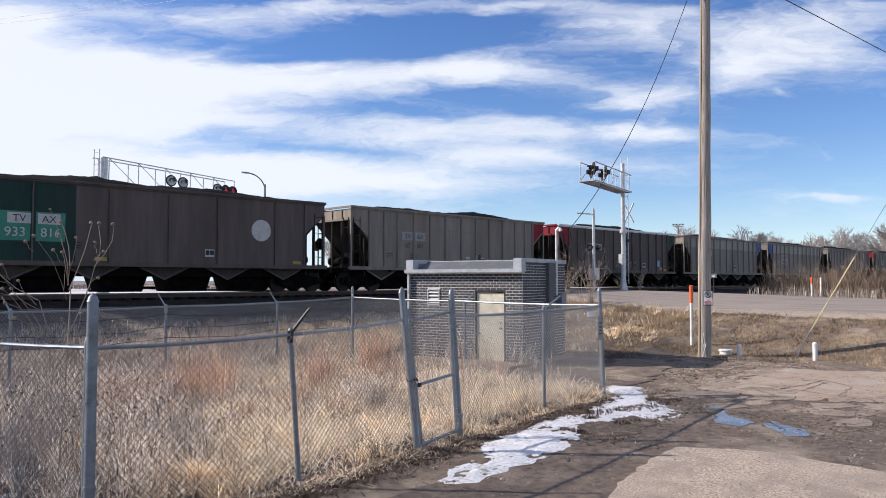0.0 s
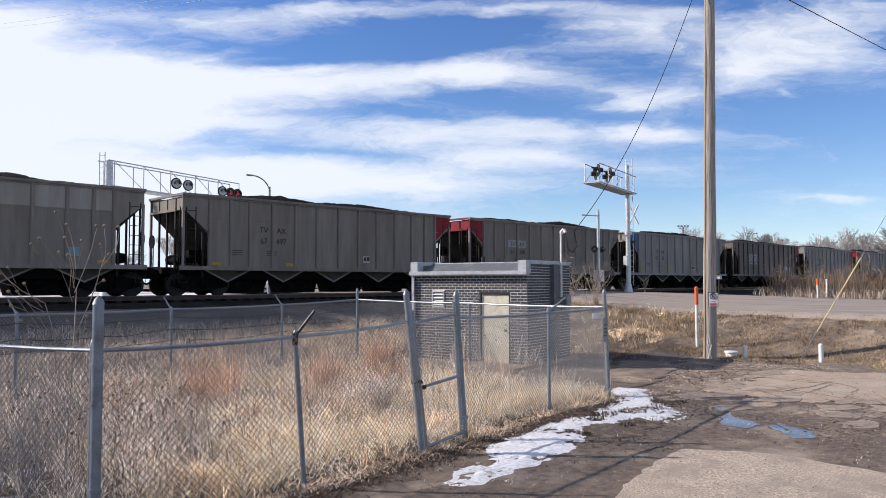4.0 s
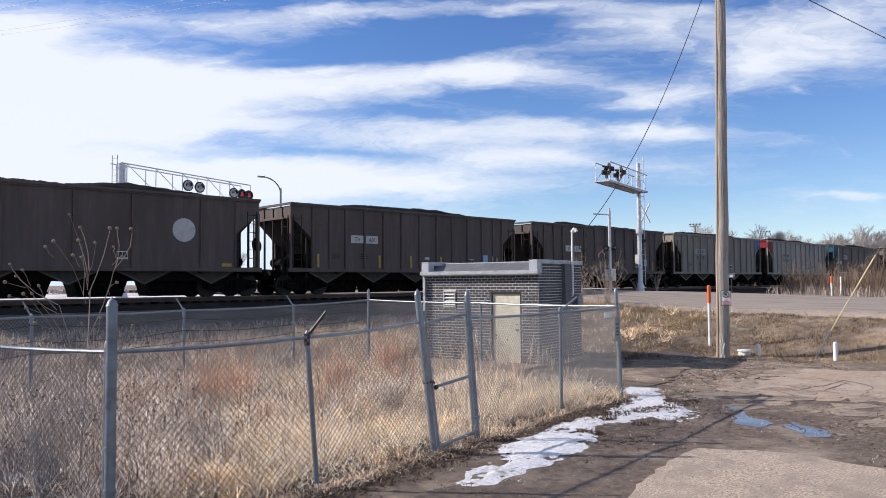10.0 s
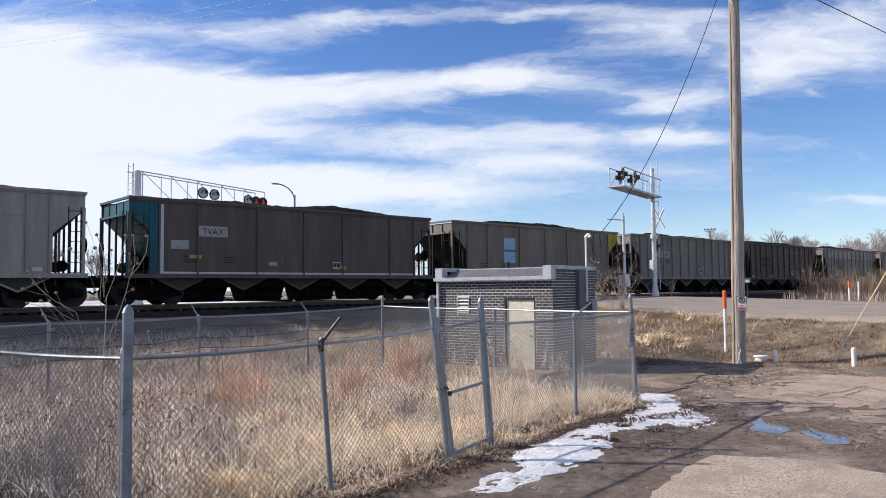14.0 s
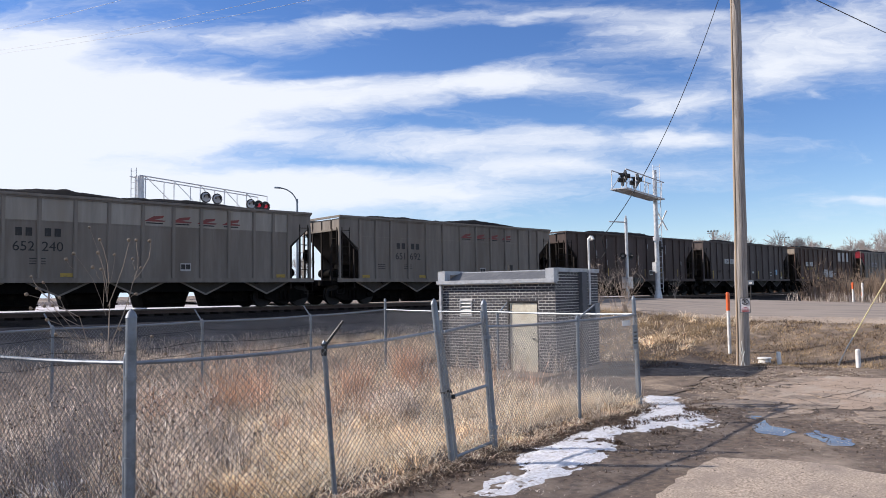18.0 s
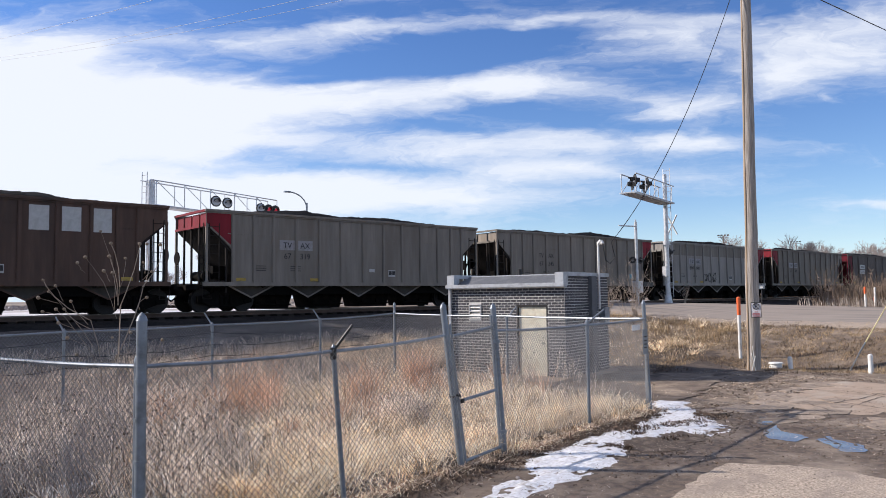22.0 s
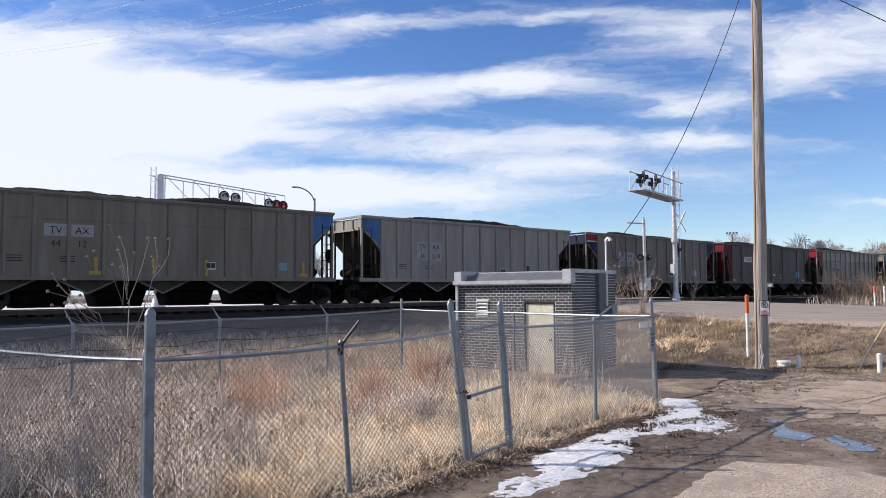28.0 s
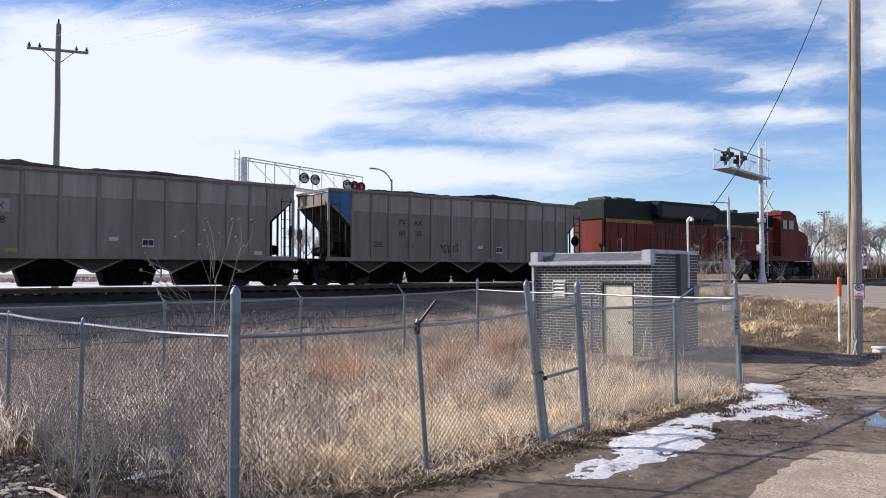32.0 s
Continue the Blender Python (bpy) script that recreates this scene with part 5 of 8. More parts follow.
def build_fence(label, posts, spans, group="fences of the yard"):
    """posts: (x, y, height, radius, lean x, lean y, arm or None); spans: pairs of post numbers with the rail's heights."""
    f = thing("chain_link_fence", label, "fence", group)
    for x, y, h, r, lx, ly, arm in posts:
        g = ground_z(x, y)
        bm = bmesh.new()
        post_mesh(bm, (x, y, g - 0.1), (x + lx, y + ly, g + h), r)
        po = part("post", bm, M_GALV, f)
        if arm:
            bm = bmesh.new()
            rod(bm, (x + lx, y + ly, g + h), (x + lx + arm[0], y + ly + arm[1], g + h + arm[2]), 0.02, 0.016, n=6)
            rod(bm, (x + lx, y + ly, g + h - 0.1), (x + lx, y + ly, g + h + 0.04), r * 1.3, n=10)
            # the second front post's arm: shade on its underside painted as dark metal
            part("barb_arm", bm, M_DARKMETAL if 0 < arm[0] < 0.2 else M_GALV, po)
        if r > 0.045:
            for z in (0.45, 0.85, 1.25, 1.62):
                bm = bmesh.new()
                k = z / h
                rod(bm, (x + lx * k, y + ly * k, g + z - 0.016), (x + lx * k, y + ly * k, g + z + 0.016), r * 1.16, n=12)
                part("tension_band", bm, M_GALV, po)
    for i, j, za, zb in spans:
        A, B = posts[i], posts[j]
        a = Vector((A[0] + A[4] * za / A[2], A[1] + A[5] * za / A[2], za))
        b = Vector((B[0] + B[4] * zb / B[2], B[1] + B[5] * zb / B[2], zb))
        bm = bmesh.new()
        mid = (a + b) / 2 - Vector((0, 0, 0.02))
        tube(bm, [a, a.lerp(mid, 0.5) - Vector((0, 0, 0.006)), mid, b.lerp(mid, 0.5) - Vector((0, 0, 0.006)), b], 0.021, 8)
        part("top_rail", bm, M_GALV, f)
        gap = min(ground_z(A[0], A[1]), ground_z(B[0], B[1]))
        link_fabric("chain_link", (A[0], A[1]), (B[0], B[1]), za - 1.78, zb - 1.78, 0.04, 1.77, f, r=0.0037 if min(A[1], B[1]) < 9 else 0.003)
    return f


def barbed_strands(f, posts, heights):
    """Loose barbed strands strung inside the posts, sagging unevenly."""
    rnd = random.Random(3)
    for z in heights:
        bm = bmesh.new()
        pts = []
        for A, B in zip(posts, posts[1:]):
            for k in range(6):
                t = k / 6
                x, y = A[0] + (B[0] - A[0]) * t, A[1] + (B[1] - A[1]) * t
                pts.append((x, y - 0.06, z - 0.07 * math.sin(math.pi * t) + rnd.gauss(0, 0.012)))
        tube(bm, pts, 0.006, 5)
        part("barbed_strand", bm, M_DARKMETAL, f)


PA, PB, PGL, PGR, PD, PE = (2.56, 7.35), (4.91, 7.36), (7.08, 7.69), (8.18, 7.92), (10.92, 8.43), (13.31, 8.71)
PC, PM = (13.7, 17.8), (13.48, 12.9)
build_fence("galvanised chain-link fence beside the driveway, posts leaning",
            [(*PA, 2.2, 0.052, 0.0, 0.0, None), (*PB, 1.77, 0.03, -0.11, 0.06, (0.19, -0.12, 0.3)), (*PGL, 2.22, 0.045, -0.17, 0.16, None),
             (*PGR, 2.22, 0.045, -0.1, 0.1, None), (*PD, 1.84, 0.03, 0.0, 0.0, (0.26, -0.2, 0.26)), (*PE, 2.2, 0.04, -0.05, 0.06, None)],
            [(0, 1, 1.76, 1.77), (1, 2, 1.77, 1.85), (3, 4, 1.86, 1.84), (4, 5, 1.84, 1.88)])
build_fence("galvanised chain-link fence between the yard and the hut",
            [(*PC, 2.1, 0.04, 0, 0, None), (*PM, 1.8, 0.028, 0, 0, (0.25, -0.1, 0.3)), (PE[0] + 0.02, PE[1] + 0.08, 1.86, 0.03, 0, 0, None)],
            [(0, 1, 1.9, 1.88), (1, 2, 1.88, 1.88)])
rear = build_fence("galvanised chain-link fence along the track embankment",
            [(0.5, 15.1, 1.8, 0.03, 0, 0, (-0.12, 0.16, 0.3)), (4.0, 15.75, 1.8, 0.03, 0, 0, (-0.12, 0.16, 0.3)), (7.4, 16.6, 1.8, 0.03, 0, 0, (-0.12, 0.16, 0.3)),
             (10.65, 17.1, 1.8, 0.03, 0, 0, (-0.12, 0.16, 0.3)), (PC[0] - 0.02, PC[1] - 0.03, 1.85, 0.03, 0, 0, None)],
            [(0, 1, 1.8, 1.8), (1, 2, 1.8, 1.8), (2, 3, 1.8, 1.82), (3, 4, 1.82, 1.9)])
barbed_strands(rear, [(0.5, 15.1), (4.0, 15.75), (7.4, 16.6), (10.65, 17.1), (13.68, 17.77)], (1.62, 1.34, 1.1))
build_fence("galvanised chain-link fence closing the yard's west side",
            [(PA[0] - 0.02, PA[1] + 0.06, 1.8, 0.03, 0, 0, None), (1.54, 10.04, 1.78, 0.03, 0.04, 0, None), (1.0, 12.7, 1.8, 0.03, 0, 0, None), (0.52, 15.05, 1.8, 0.03, 0, 0, None)],
            [(0, 1, 1.76, 1.78), (1, 2, 1.78, 1.8), (2, 3, 1.8, 1.8)])


def build_gate():
    g = thing("chain_link_gate", "narrow galvanised chain-link gate, closed and sagging", "gate")
    a0, a1 = Vector((7.16, 7.70, 0.06)), Vector((7.01, 7.84, 2.0))
    b0, b1 = Vector((8.06, 7.89, 0.1)), Vector((7.98, 7.97, 2.1))
    for name, p, q in (("stile", a0, a1), ("stile", b0, b1), ("gate_rail", a0 + Vector((0, 0, 0.03)), b0 + Vector((0, 0, 0.03))),
                       ("gate_rail", a0.lerp(a1, 0.44), b0.lerp(b1, 0.44)), ("gate_rail", a0.lerp(a1, 0.91), b0.lerp(b1, 0.91))):
        bm = bmesh.new()
        rod(bm, p, q, 0.024, n=8)
        part(name, bm, M_GALV, g)
    link_fabric("chain_link", (7.08, 7.77), (8.03, 7.93), 0.06, 0.1, 0.03, 1.9, g)
    bm = bmesh.new()
    for i in range(10):
        an = i * 0.63
        rod(bm, (7.04 + 0.08 * math.cos(an), 7.77 + 0.08 * math.sin(an), 1.0 + 0.02 * math.sin(i * 2)), (7.04 + 0.08 * math.cos(an + 0.63), 7.77 + 0.08 * math.sin(an + 0.63), 1.0 + 0.02 * math.sin(i * 2 + 2)), 0.014, n=6)
    box(bm, (7.1, 7.68, 0.93), (0.05, 0.03, 0.06))
    part("lock_chain", bm, M_DARKMETAL, g, "dark chain and padlock")
    for k in (0.12, 0.8):
        bm = bmesh.new()
        p = b0.lerp(b1, k)
        box(bm, p + Vector((0.07, 0.01, 0)), (0.16, 0.05, 0.05))
        part("hinge", bm, M_GALV, g)
    return g


build_gate()


def build_fence_signs():
    s = thing("fence_sign", "small white notice plate on the fence", "sign")
    bm = bmesh.new()
    box(bm, (12.72, 8.60, 1.72), (0.34, 0.012, 0.11), rz=7)
    part("plate", bm, M_WHITEPL, s)
    s = thing("fence_sign", "grey printed notice plate on the corner post", "sign")
    bm = bmesh.new()
    box(bm, (13.1, 8.65, 1.42), (0.2, 0.012, 0.5), rz=7)
    part("plate", bm, M_GALV, s)
    bm = bmesh.new()
    for z in (1.52, 1.44, 1.37, 1.3):
        box(bm, (13.1, 8.641, z), (0.13, 0.006, 0.025), rz=7)
    part("print_bar", bm, M_DARKMETAL, s)


build_fence_signs()

# ---------------------------------------------------------------- poles and wires


def pole_mesh(bm, base, top, r0, r1):
    base, top = Vector(base), Vector(top)
    tube(bm, [base.lerp(top, i / 12) + Vector((0.012 * math.sin(i * 1.7), 0.012 * math.cos(i * 2.3), 0)) for i in range(13)], r0, 18, r1)


def wire(name, pts, r, label, material=None, sag=0.0):
    bm = bmesh.new()
    a, b = Vector(pts[0]), Vector(pts[1])
    n = 24
    line = [a.lerp(b, i / n) - Vector((0, 0, sag * 4 * (i / n) * (1 - i / n))) for i in range(n + 1)]
    tube(bm, line, r, 5)
    return solid(name, bm, material or M_DARKMETAL, label, "wire")


POLE = (22.45, 10.95)


def build_main_pole():
    u = thing("utility_pole", "tall weathered grey-brown wooden utility pole at the driveway", "utility pole")
    z = ground_z(*POLE)
    bm = bmesh.new()
    pole_mesh(bm, (*POLE, z - 0.3), (POLE[0] + 0.12, POLE[1] - 0.18, 13.4), 0.205, 0.15)
    part("shaft", bm, M_WOODPOLE, u, smooth=True)
    bm = bmesh.new()
    foot, head = Vector((*POLE, z)), Vector((POLE[0] + 0.12, POLE[1] - 0.18, 13.4))
    away = Vector((math.cos(radians(158)), math.sin(radians(158)), 0))
    tube(bm, [foot + away * 0.2, foot.lerp(head, 0.5) + away * 0.178, head + away * 0.15], 0.036, 6, r1=0.026)
    part("wire_moulding", bm, mat("moulding_wood", (0.40, 0.29, 0.19), 0.85, col2=(0.25, 0.18, 0.12), scale=5, stretch=(6, 6, 0.2), bump=0.3), u, "orange-brown wooden wire moulding")
    bm = bmesh.new()
    for k in range(3):
        rod(bm, (POLE[0] - 0.17 + 0.02 * k, POLE[1] - 0.14 - 0.02 * k, z - 0.1), (POLE[0] - 0.2, POLE[1] - 0.08 + 0.05 * k, z + 0.75 - 0.2 * k), 0.008, n=5)
    rod(bm, (POLE[0] - 0.22, POLE[1] - 0.05, z), (POLE[0] - 0.19, POLE[1] - 0.16, z + 0.45), 0.012, n=6)
    part("frayed_ground_wire", bm, M_WHITEPL, u)
    s = thing("no_parking_sign", "white parking notice sign on the wooden pole", "sign")
    right = Vector((0.43, -0.9, 0)).normalized()
    c = Vector((POLE[0] - 0.22, POLE[1] - 0.14, 1.85)) + right * 0.1
    rz = math.degrees(math.atan2(right.y, right.x))
    out = Vector((-0.9, -0.43, 0))
    bm = bmesh.new()
    box(bm, c, (0.30, 0.008, 0.46), rz=rz)
    part("plate", bm, mat("faded_sign_white", (0.72, 0.69, 0.69), 0.6, bump=0.02, dirt=(0.55, 0.51, 0.51), dirt_scale=5), s)
    bm = bmesh.new()
    for dx, dz, w, h in ((0, 0.225, 0.3, 0.016), (0, -0.225, 0.3, 0.016), (-0.144, 0, 0.014, 0.43), (0.144, 0, 0.014, 0.43)):
        box(bm, c + out * 0.006 + right * dx + Vector((0, 0, dz)), (w, 0.006, h), rz=rz)
    part("border", bm, M_DARKMETAL, s)
    bm = bmesh.new()
    ring = [c + out * 0.008 + right * (0.09 * math.cos(i * 0.4488)) + Vector((0, 0, 0.11 + 0.09 * math.sin(i * 0.4488))) for i in range(15)]
    tube(bm, ring, 0.012, 4)
    rod(bm, ring[5], ring[12], 0.01, n=4)
    part("prohibition_ring", bm, M_DARKMETAL, s)
    lp = new("letter", words("P", 0.17, M_BLACK))
    lp.location, lp.rotation_euler, lp.parent = c + out * 0.009 + Vector((0, 0, 0.05)), (0, 0, radians(rz)), s
    bm = bmesh.new()
    for zz, w in ((-0.06, 0.1), (-0.11, 0.2), (-0.15, 0.22), (-0.19, 0.2)):
        box(bm, c + out * 0.008 + Vector((0, 0, zz)), (w, 0.006, 0.022), rz=rz)
    part("print_bar", bm, mat("sign_red", (0.4, 0.1, 0.1), 0.6, bump=0), s)


build_main_pole()
mast_top = Matrix.Translation(HUT_C) @ Matrix.Rotation(HUT_A, 4, "Z") @ Vector((2.13, -0.26, 3.92))
wire("service_cable", [mast_top + Vector((0.2, -0.17, 0.05)), (POLE[0] + 0.1, POLE[1] - 0.15, 13.1)], 0.012, "black twisted service cable from pole to hut", sag=0.95)
bm = bmesh.new()
tube(bm, [mast_top, mast_top + Vector((0.06, -0.05, -0.5)), mast_top + Vector((0.16, -0.14, -0.6)), mast_top + Vector((0.27, -0.24, -0.4)), mast_top + Vector((0.2, -0.17, 0.05))], 0.016, 5)
solid("cable_loop", bm, M_DARKMETAL, "black drip loop hanging at the mast", "wire")


def build_far_pole(x, y, h, r, label, arm_heading, arm_len, arm_z):
    u = thing("utility_pole", label, "utility pole")
    z = ground_z(x, y)
    bm = bmesh.new()
    pole_mesh(bm, (x, y, z - 0.3), (x, y, z + h), r, r * 0.68)
    part("shaft", bm, M_DARKWOOD, u, smooth=True)
    d = Vector((math.cos(arm_heading), math.sin(arm_heading), 0))
    bm = bmesh.new()
    c = Vector((x, y, z + arm_z))
    box(bm, c - Vector((0, 0, 0)), (arm_len, 0.1, 0.12), rz=math.degrees(arm_heading))
    part("crossarm", bm, M_DARKWOOD, u)
    bm = bmesh.new()
    for s in (-0.5, 0.5):
        rod(bm, c + d * (s * arm_len * 0.55), c + Vector((0, 0, -0.7)), 0.02, n=5)
    part("arm_brace", bm, M_DARKMETAL, u)
    tips = []
    for s in (-0.47, -0.3, 0.3, 0.47):
        bm = bmesh.new()
        q = c + d * (s * arm_len)
        rod(bm, q, q + Vector((0, 0, 0.28)), 0.05, 0.035, n=8)
        rod(bm, q + Vector((0, 0, 0.12)), q + Vector((0, 0, 0.16)), 0.085, n=8)
        part("insulator", bm, M_DARKMETAL, u)
        tips.append(q + Vector((0, 0, 0.28)))
    bm = bmesh.new()
    rod(bm, (x, y, z + h), (x, y, z + h + 0.25), 0.06, 0.04, n=8)
    part("insulator", bm, M_DARKMETAL, u)
    return tips


tips = build_far_pole(5.05, 40.3, 13.2, 0.17, "weathered wooden power pole with crossarm beyond the tracks", radians(-15), 2.7, 11.9)
for k in (0, 2, 3):
    a = tips[k]
    wire("power_line", [a, a + Vector((5.6 + 0.35 * k, -18.9, -0.55)) * 2.3], 0.006, "thin bare overhead power line", mat("bright_aluminium_line", (0.75, 0.76, 0.78), 0.5, 0.2, bump=0), sag=0.9)
wire("overhead_cable", [(22.55, 10.69, 12.81), (65.45, 11.7, 16.5)], 0.02, "black overhead cable running on from the pole", sag=0.0)


def build_guy():
    g = thing("guy_wire", "steel guy wire with pale yellow plastic guard", "guy wire")
    a = Vector((23.7, 8.67, ground_z(23.7, 8.67)))
    b = Vector((24.3, 4.63, 7.4))
    bm = bmesh.new()
    rod(bm, a, b, 0.008, n=5)
    part("cable", bm, M_WIRE, g)
    bm = bmesh.new()
    rod(bm, a.lerp(b, 0.12), a.lerp(b, 0.42), 0.017, n=8)
    part("guard", bm, M_GUARD, g, "pale yellow plastic guard")
    bm = bmesh.new()
    rod(bm, a - Vector((0, 0, 0.1)), a.lerp(b, 0.08), 0.013, n=6)
    rod(bm, a.lerp(b, 0.07), a.lerp(b, 0.12), 0.022, n=6)
    part("anchor_rod", bm, M_GALV, g)


build_guy()


def build_marker(x, y, h, r, top, label, lean=(0, 0)):
    m = thing("marker_post", label, "marker post", "marker posts")
    z = ground_z(x, y)
    bm = bmesh.new()
    cut = h * (0.72 if top else 1)
    a, b = Vector((x, y, z - 0.05)), Vector((x + lean[0], y + lean[1], z + h))
    rod(bm, a, a.lerp(b, cut / h), r, n=12)
    if not top:
        rod(bm, b, b + Vector((0, 0, 0.04)), r, r * 0.6, n=12)
    part("tube", bm, M_WHITEPL, m)
    if top:
        bm = bmesh.new()
        rod(bm, a.lerp(b, cut / h), b, r * 1.15, n=12)
        rod(bm, b, b + Vector((0, 0, 0.04)), r * 1.15, r * 0.6, n=12)
        part("cap", bm, M_ORANGE, m, "orange plastic cap")


build_marker(24.1, 12.2, 2.03, 0.055, True, "tall white marker post with orange top by the pole")
build_marker(38.95, 13.32, 0.98, 0.05, True, "white marker post with orange top beyond the road")
build_marker(39.35, 13.02, 0.98, 0.05, False, "plain white marker post beyond the road")
build_marker(23.4, 7.95, 0.5, 0.07, False, "short stout white plastic post on the verge")
build_marker(23.15, 10.12, 0.36, 0.07, False, "short white plastic pipe leaning by the pole", (0.02, 0.03))
build_marker(39.8, 13.2, 0.55, 0.04, True, "short white and orange marker post beyond the road")


def build_bowl():
    b = thing("white_lid", "white plastic valve cover lying on the verge", "lid")
    x, y = 23.3, 10.65
    z = ground_z(x, y)
    bm = bmesh.new()
    rod(bm, (x, y, z - 0.02), (x, y, z + 0.13), 0.2, 0.17, n=18)
    rod(bm, (x, y, z + 0.13), (x, y, z + 0.17), 0.22, 0.2, n=18)
    part("cover", bm, M_WHITEPL, b, smooth=False)


build_bowl()

# ---------------------------------------------------------------- crossing signals


def light_unit(parent, c, face, material, r=0.34):
    """A round flasher on its dark disc, with a hood; face: the way it looks."""
    f = Vector(face).normalized()
    c = Vector(c)
    bm = bmesh.new()
    rod(bm, c - f * 0.02, c + f * 0.02, r, n=20)
    disc = part("flasher", bm, M_DARKMETAL, parent, "black round flasher backboard")
    bm = bmesh.new()
    rod(bm, c + f * 0.02, c + f * 0.05, r * (0.8 if material is M_PALEBACK else 0.4), n=14)
    part("lens", bm, material, disc)
    bm = bmesh.new()
    rod(bm, c - f * 0.25, c - f * 0.02, r * 0.36, r * 0.42, n=12)
    part("housing", bm, M_DARKMETAL, disc)
    bm = bmesh.new()
    up = Vector((0, 0, 1))
    side = f.cross(up).normalized()
    rings = []
    for i in range(11):
        an = radians(-15 + i * 21)
        ray = side * math.cos(an) + up * math.sin(an)
        deep = 0.34 if 2 < i < 8 else 0.22
        rings.append([bm.verts.new(c + ray * rr + f * dd) for rr, dd in ((r * 0.46, 0.02), (r * 0.46, deep), (r * 0.5, deep), (r * 0.5, 0.02))])
    for q0, q1 in zip(rings, rings[1:]):
        for k in range(4):
            bm.faces.new((q0[k], q0[(k + 1) % 4], q1[(k + 1) % 4], q1[k]))
    bm.faces.new(rings[0]), bm.faces.new(rings[-1][::-1])
    bmesh.ops.recalc_face_normals(bm, faces=bm.faces[:])
    part("hood", bm, M_DARKMETAL, disc)


def build_cantilever(label, base, tip, zb, top_z, arm_lo, arm_hi, r, lights, n_bays, cross):
    s = thing("crossing_cantilever", label, "signal gantry", "crossing signals")
    bx, by = base
    bm = bmesh.new()
    rod(bm, (bx, by, zb), (bx, by, top_z), r, r * 0.85, n=16)
    part("column", bm, M_ALU, s)
    bm = bmesh.new()
    box(bm, (bx, by, zb + 0.06), (r * 4, r * 4, 0.12))
    rod(bm, (bx, by, zb + 0.1), (bx, by, zb + 0.6), r * 1.7, r * 1.2, n=12)
    part("base", bm, M_ALU, s)
    a, b = Vector((bx, by, 0)), Vector((tip[0], tip[1], 0))
    d = (b - a).normalized()
    side = Vector((-d.y, d.x, 0))
    L = (b - a).length
    up = Vector((0, 0, 1))
    for off in (-0.4, 0.4):
        for nm, z in (("chord", arm_lo), ("handrail", arm_hi)):
            bm = bmesh.new()
            rod(bm, a + side * off + up * z - d * 0.4, b + side * off + up * z, 0.05 if nm == "chord" else 0.035, n=8)
            part(nm, bm, M_ALU, s)
        for i in range(n_bays + 1):
            bm = bmesh.new()
            q = a + d * (L * i / n_bays) + side * off
            rod(bm, q + up * arm_lo, q + up * arm_hi, 0.03, n=6)
            part("upright", bm, M_ALU, s)
        for i in range(n_bays if off < 0 else 0):
            bm = bmesh.new()
            rod(bm, a + d * (L * i / n_bays) + side * off + up * arm_hi, a + d * (L * (i + 1) / n_bays) + side * off + up * arm_lo, 0.024, n=6)
            part("diagonal", bm, M_ALU, s)
    bm = bmesh.new()
    m = (a + b) / 2
    box(bm, m + up * (arm_lo - 0.04), (L + 0.5, 0.85, 0.06), rz=math.degrees(math.atan2(d.y, d.x)))
    part("walkway", bm, M_ALU, s)
    bm = bmesh.new()
    q = a + side * 0.0 - d * (r + 0.22)
    for off in (-0.2, 0.2):
        rod(bm, q + side * off + up * (zb + 0.5), q + side * off + up * (top_z + 0.4), 0.025, n=6)
    for i in range(int((top_z - zb) / 0.32)):
        rod(bm, q - side * 0.2 + up * (zb + 0.7 + i * 0.32), q + side * 0.2 + up * (zb + 0.7 + i * 0.32), 0.014, n=5)
    part("ladder", bm, M_ALU, s)
    for k, face, material, off, z in lights:
        light_unit(s, a + d * (L * k) + side * off + up * z, face, material)
    if cross:
        cx = Vector((bx, by, 0)) - d * cross[0] + up * cross[1]
        bm = bmesh.new()
        n1 = Vector(cross[2]).normalized()
        sd = n1.cross(up)
        for sg in (1, -1):
            ax = (sd * sg * 0.3 + up * 0.6)
            e0, e1 = cx - ax, cx + ax
            rod(bm, e0, e1, 0.05, n=4)
        part("crossbuck", bm, M_WHITEPL, s, "white crossed boards seen edge-on")
        bm = bmesh.new()
        box(bm, (bx - 0.35, by - 0.1, zb + 2.9 - 0.9), (0.3, 0.25, 0.55))
        part("junction_box", bm, M_ALU, s)
        bm = bmesh.new()
        rod(bm, (bx, by, zb + 3.55), (bx, by, zb + 3.8), r * 1.5, n=12)
        part("collar", bm, M_ALU, s)
    return s


south = (0.05, -1, 0)
along_road, back_along = (-0.75, 0.66, 0), (0.75, -0.66, 0)
build_cantilever("silver cantilever crossing signal with red flashers beside the road", (38.9, 24.0), (33.17, 22.62), 1.7, 9.5, 7.77, 8.78, 0.145,
                 [(1.0, along_road, M_LENS, 0.35, 8.4), (0.95, back_along, M_DIMRED, 0.1, 8.25), (0.66, along_road, M_LENS, 0.3, 8.45), (0.6, back_along, M_DIMRED, 0.0, 8.35), (-0.06, back_along, M_DIMRED, 0, 4.8)], 4, (1.15, 6.55, (0.97, 0.2, 0)))
build_cantilever("long silver cantilever crossing signal beyond the tracks", (14.91, 41.6), (24.48, 45.4), 1.6, 9.12, 7.7, 9.08, 0.24,
                 [(0.43, south, M_PALEBACK, -0.55, 8.38), (0.525, south, M_PALEBACK, -0.55, 8.38), (0.825, south, M_PALEBACK, -0.55, 8.36), (0.9, south, M_DIMRED, -0.55, 8.36), (0.967, south, M_DIMRED, -0.55, 8.36)], 5, None)


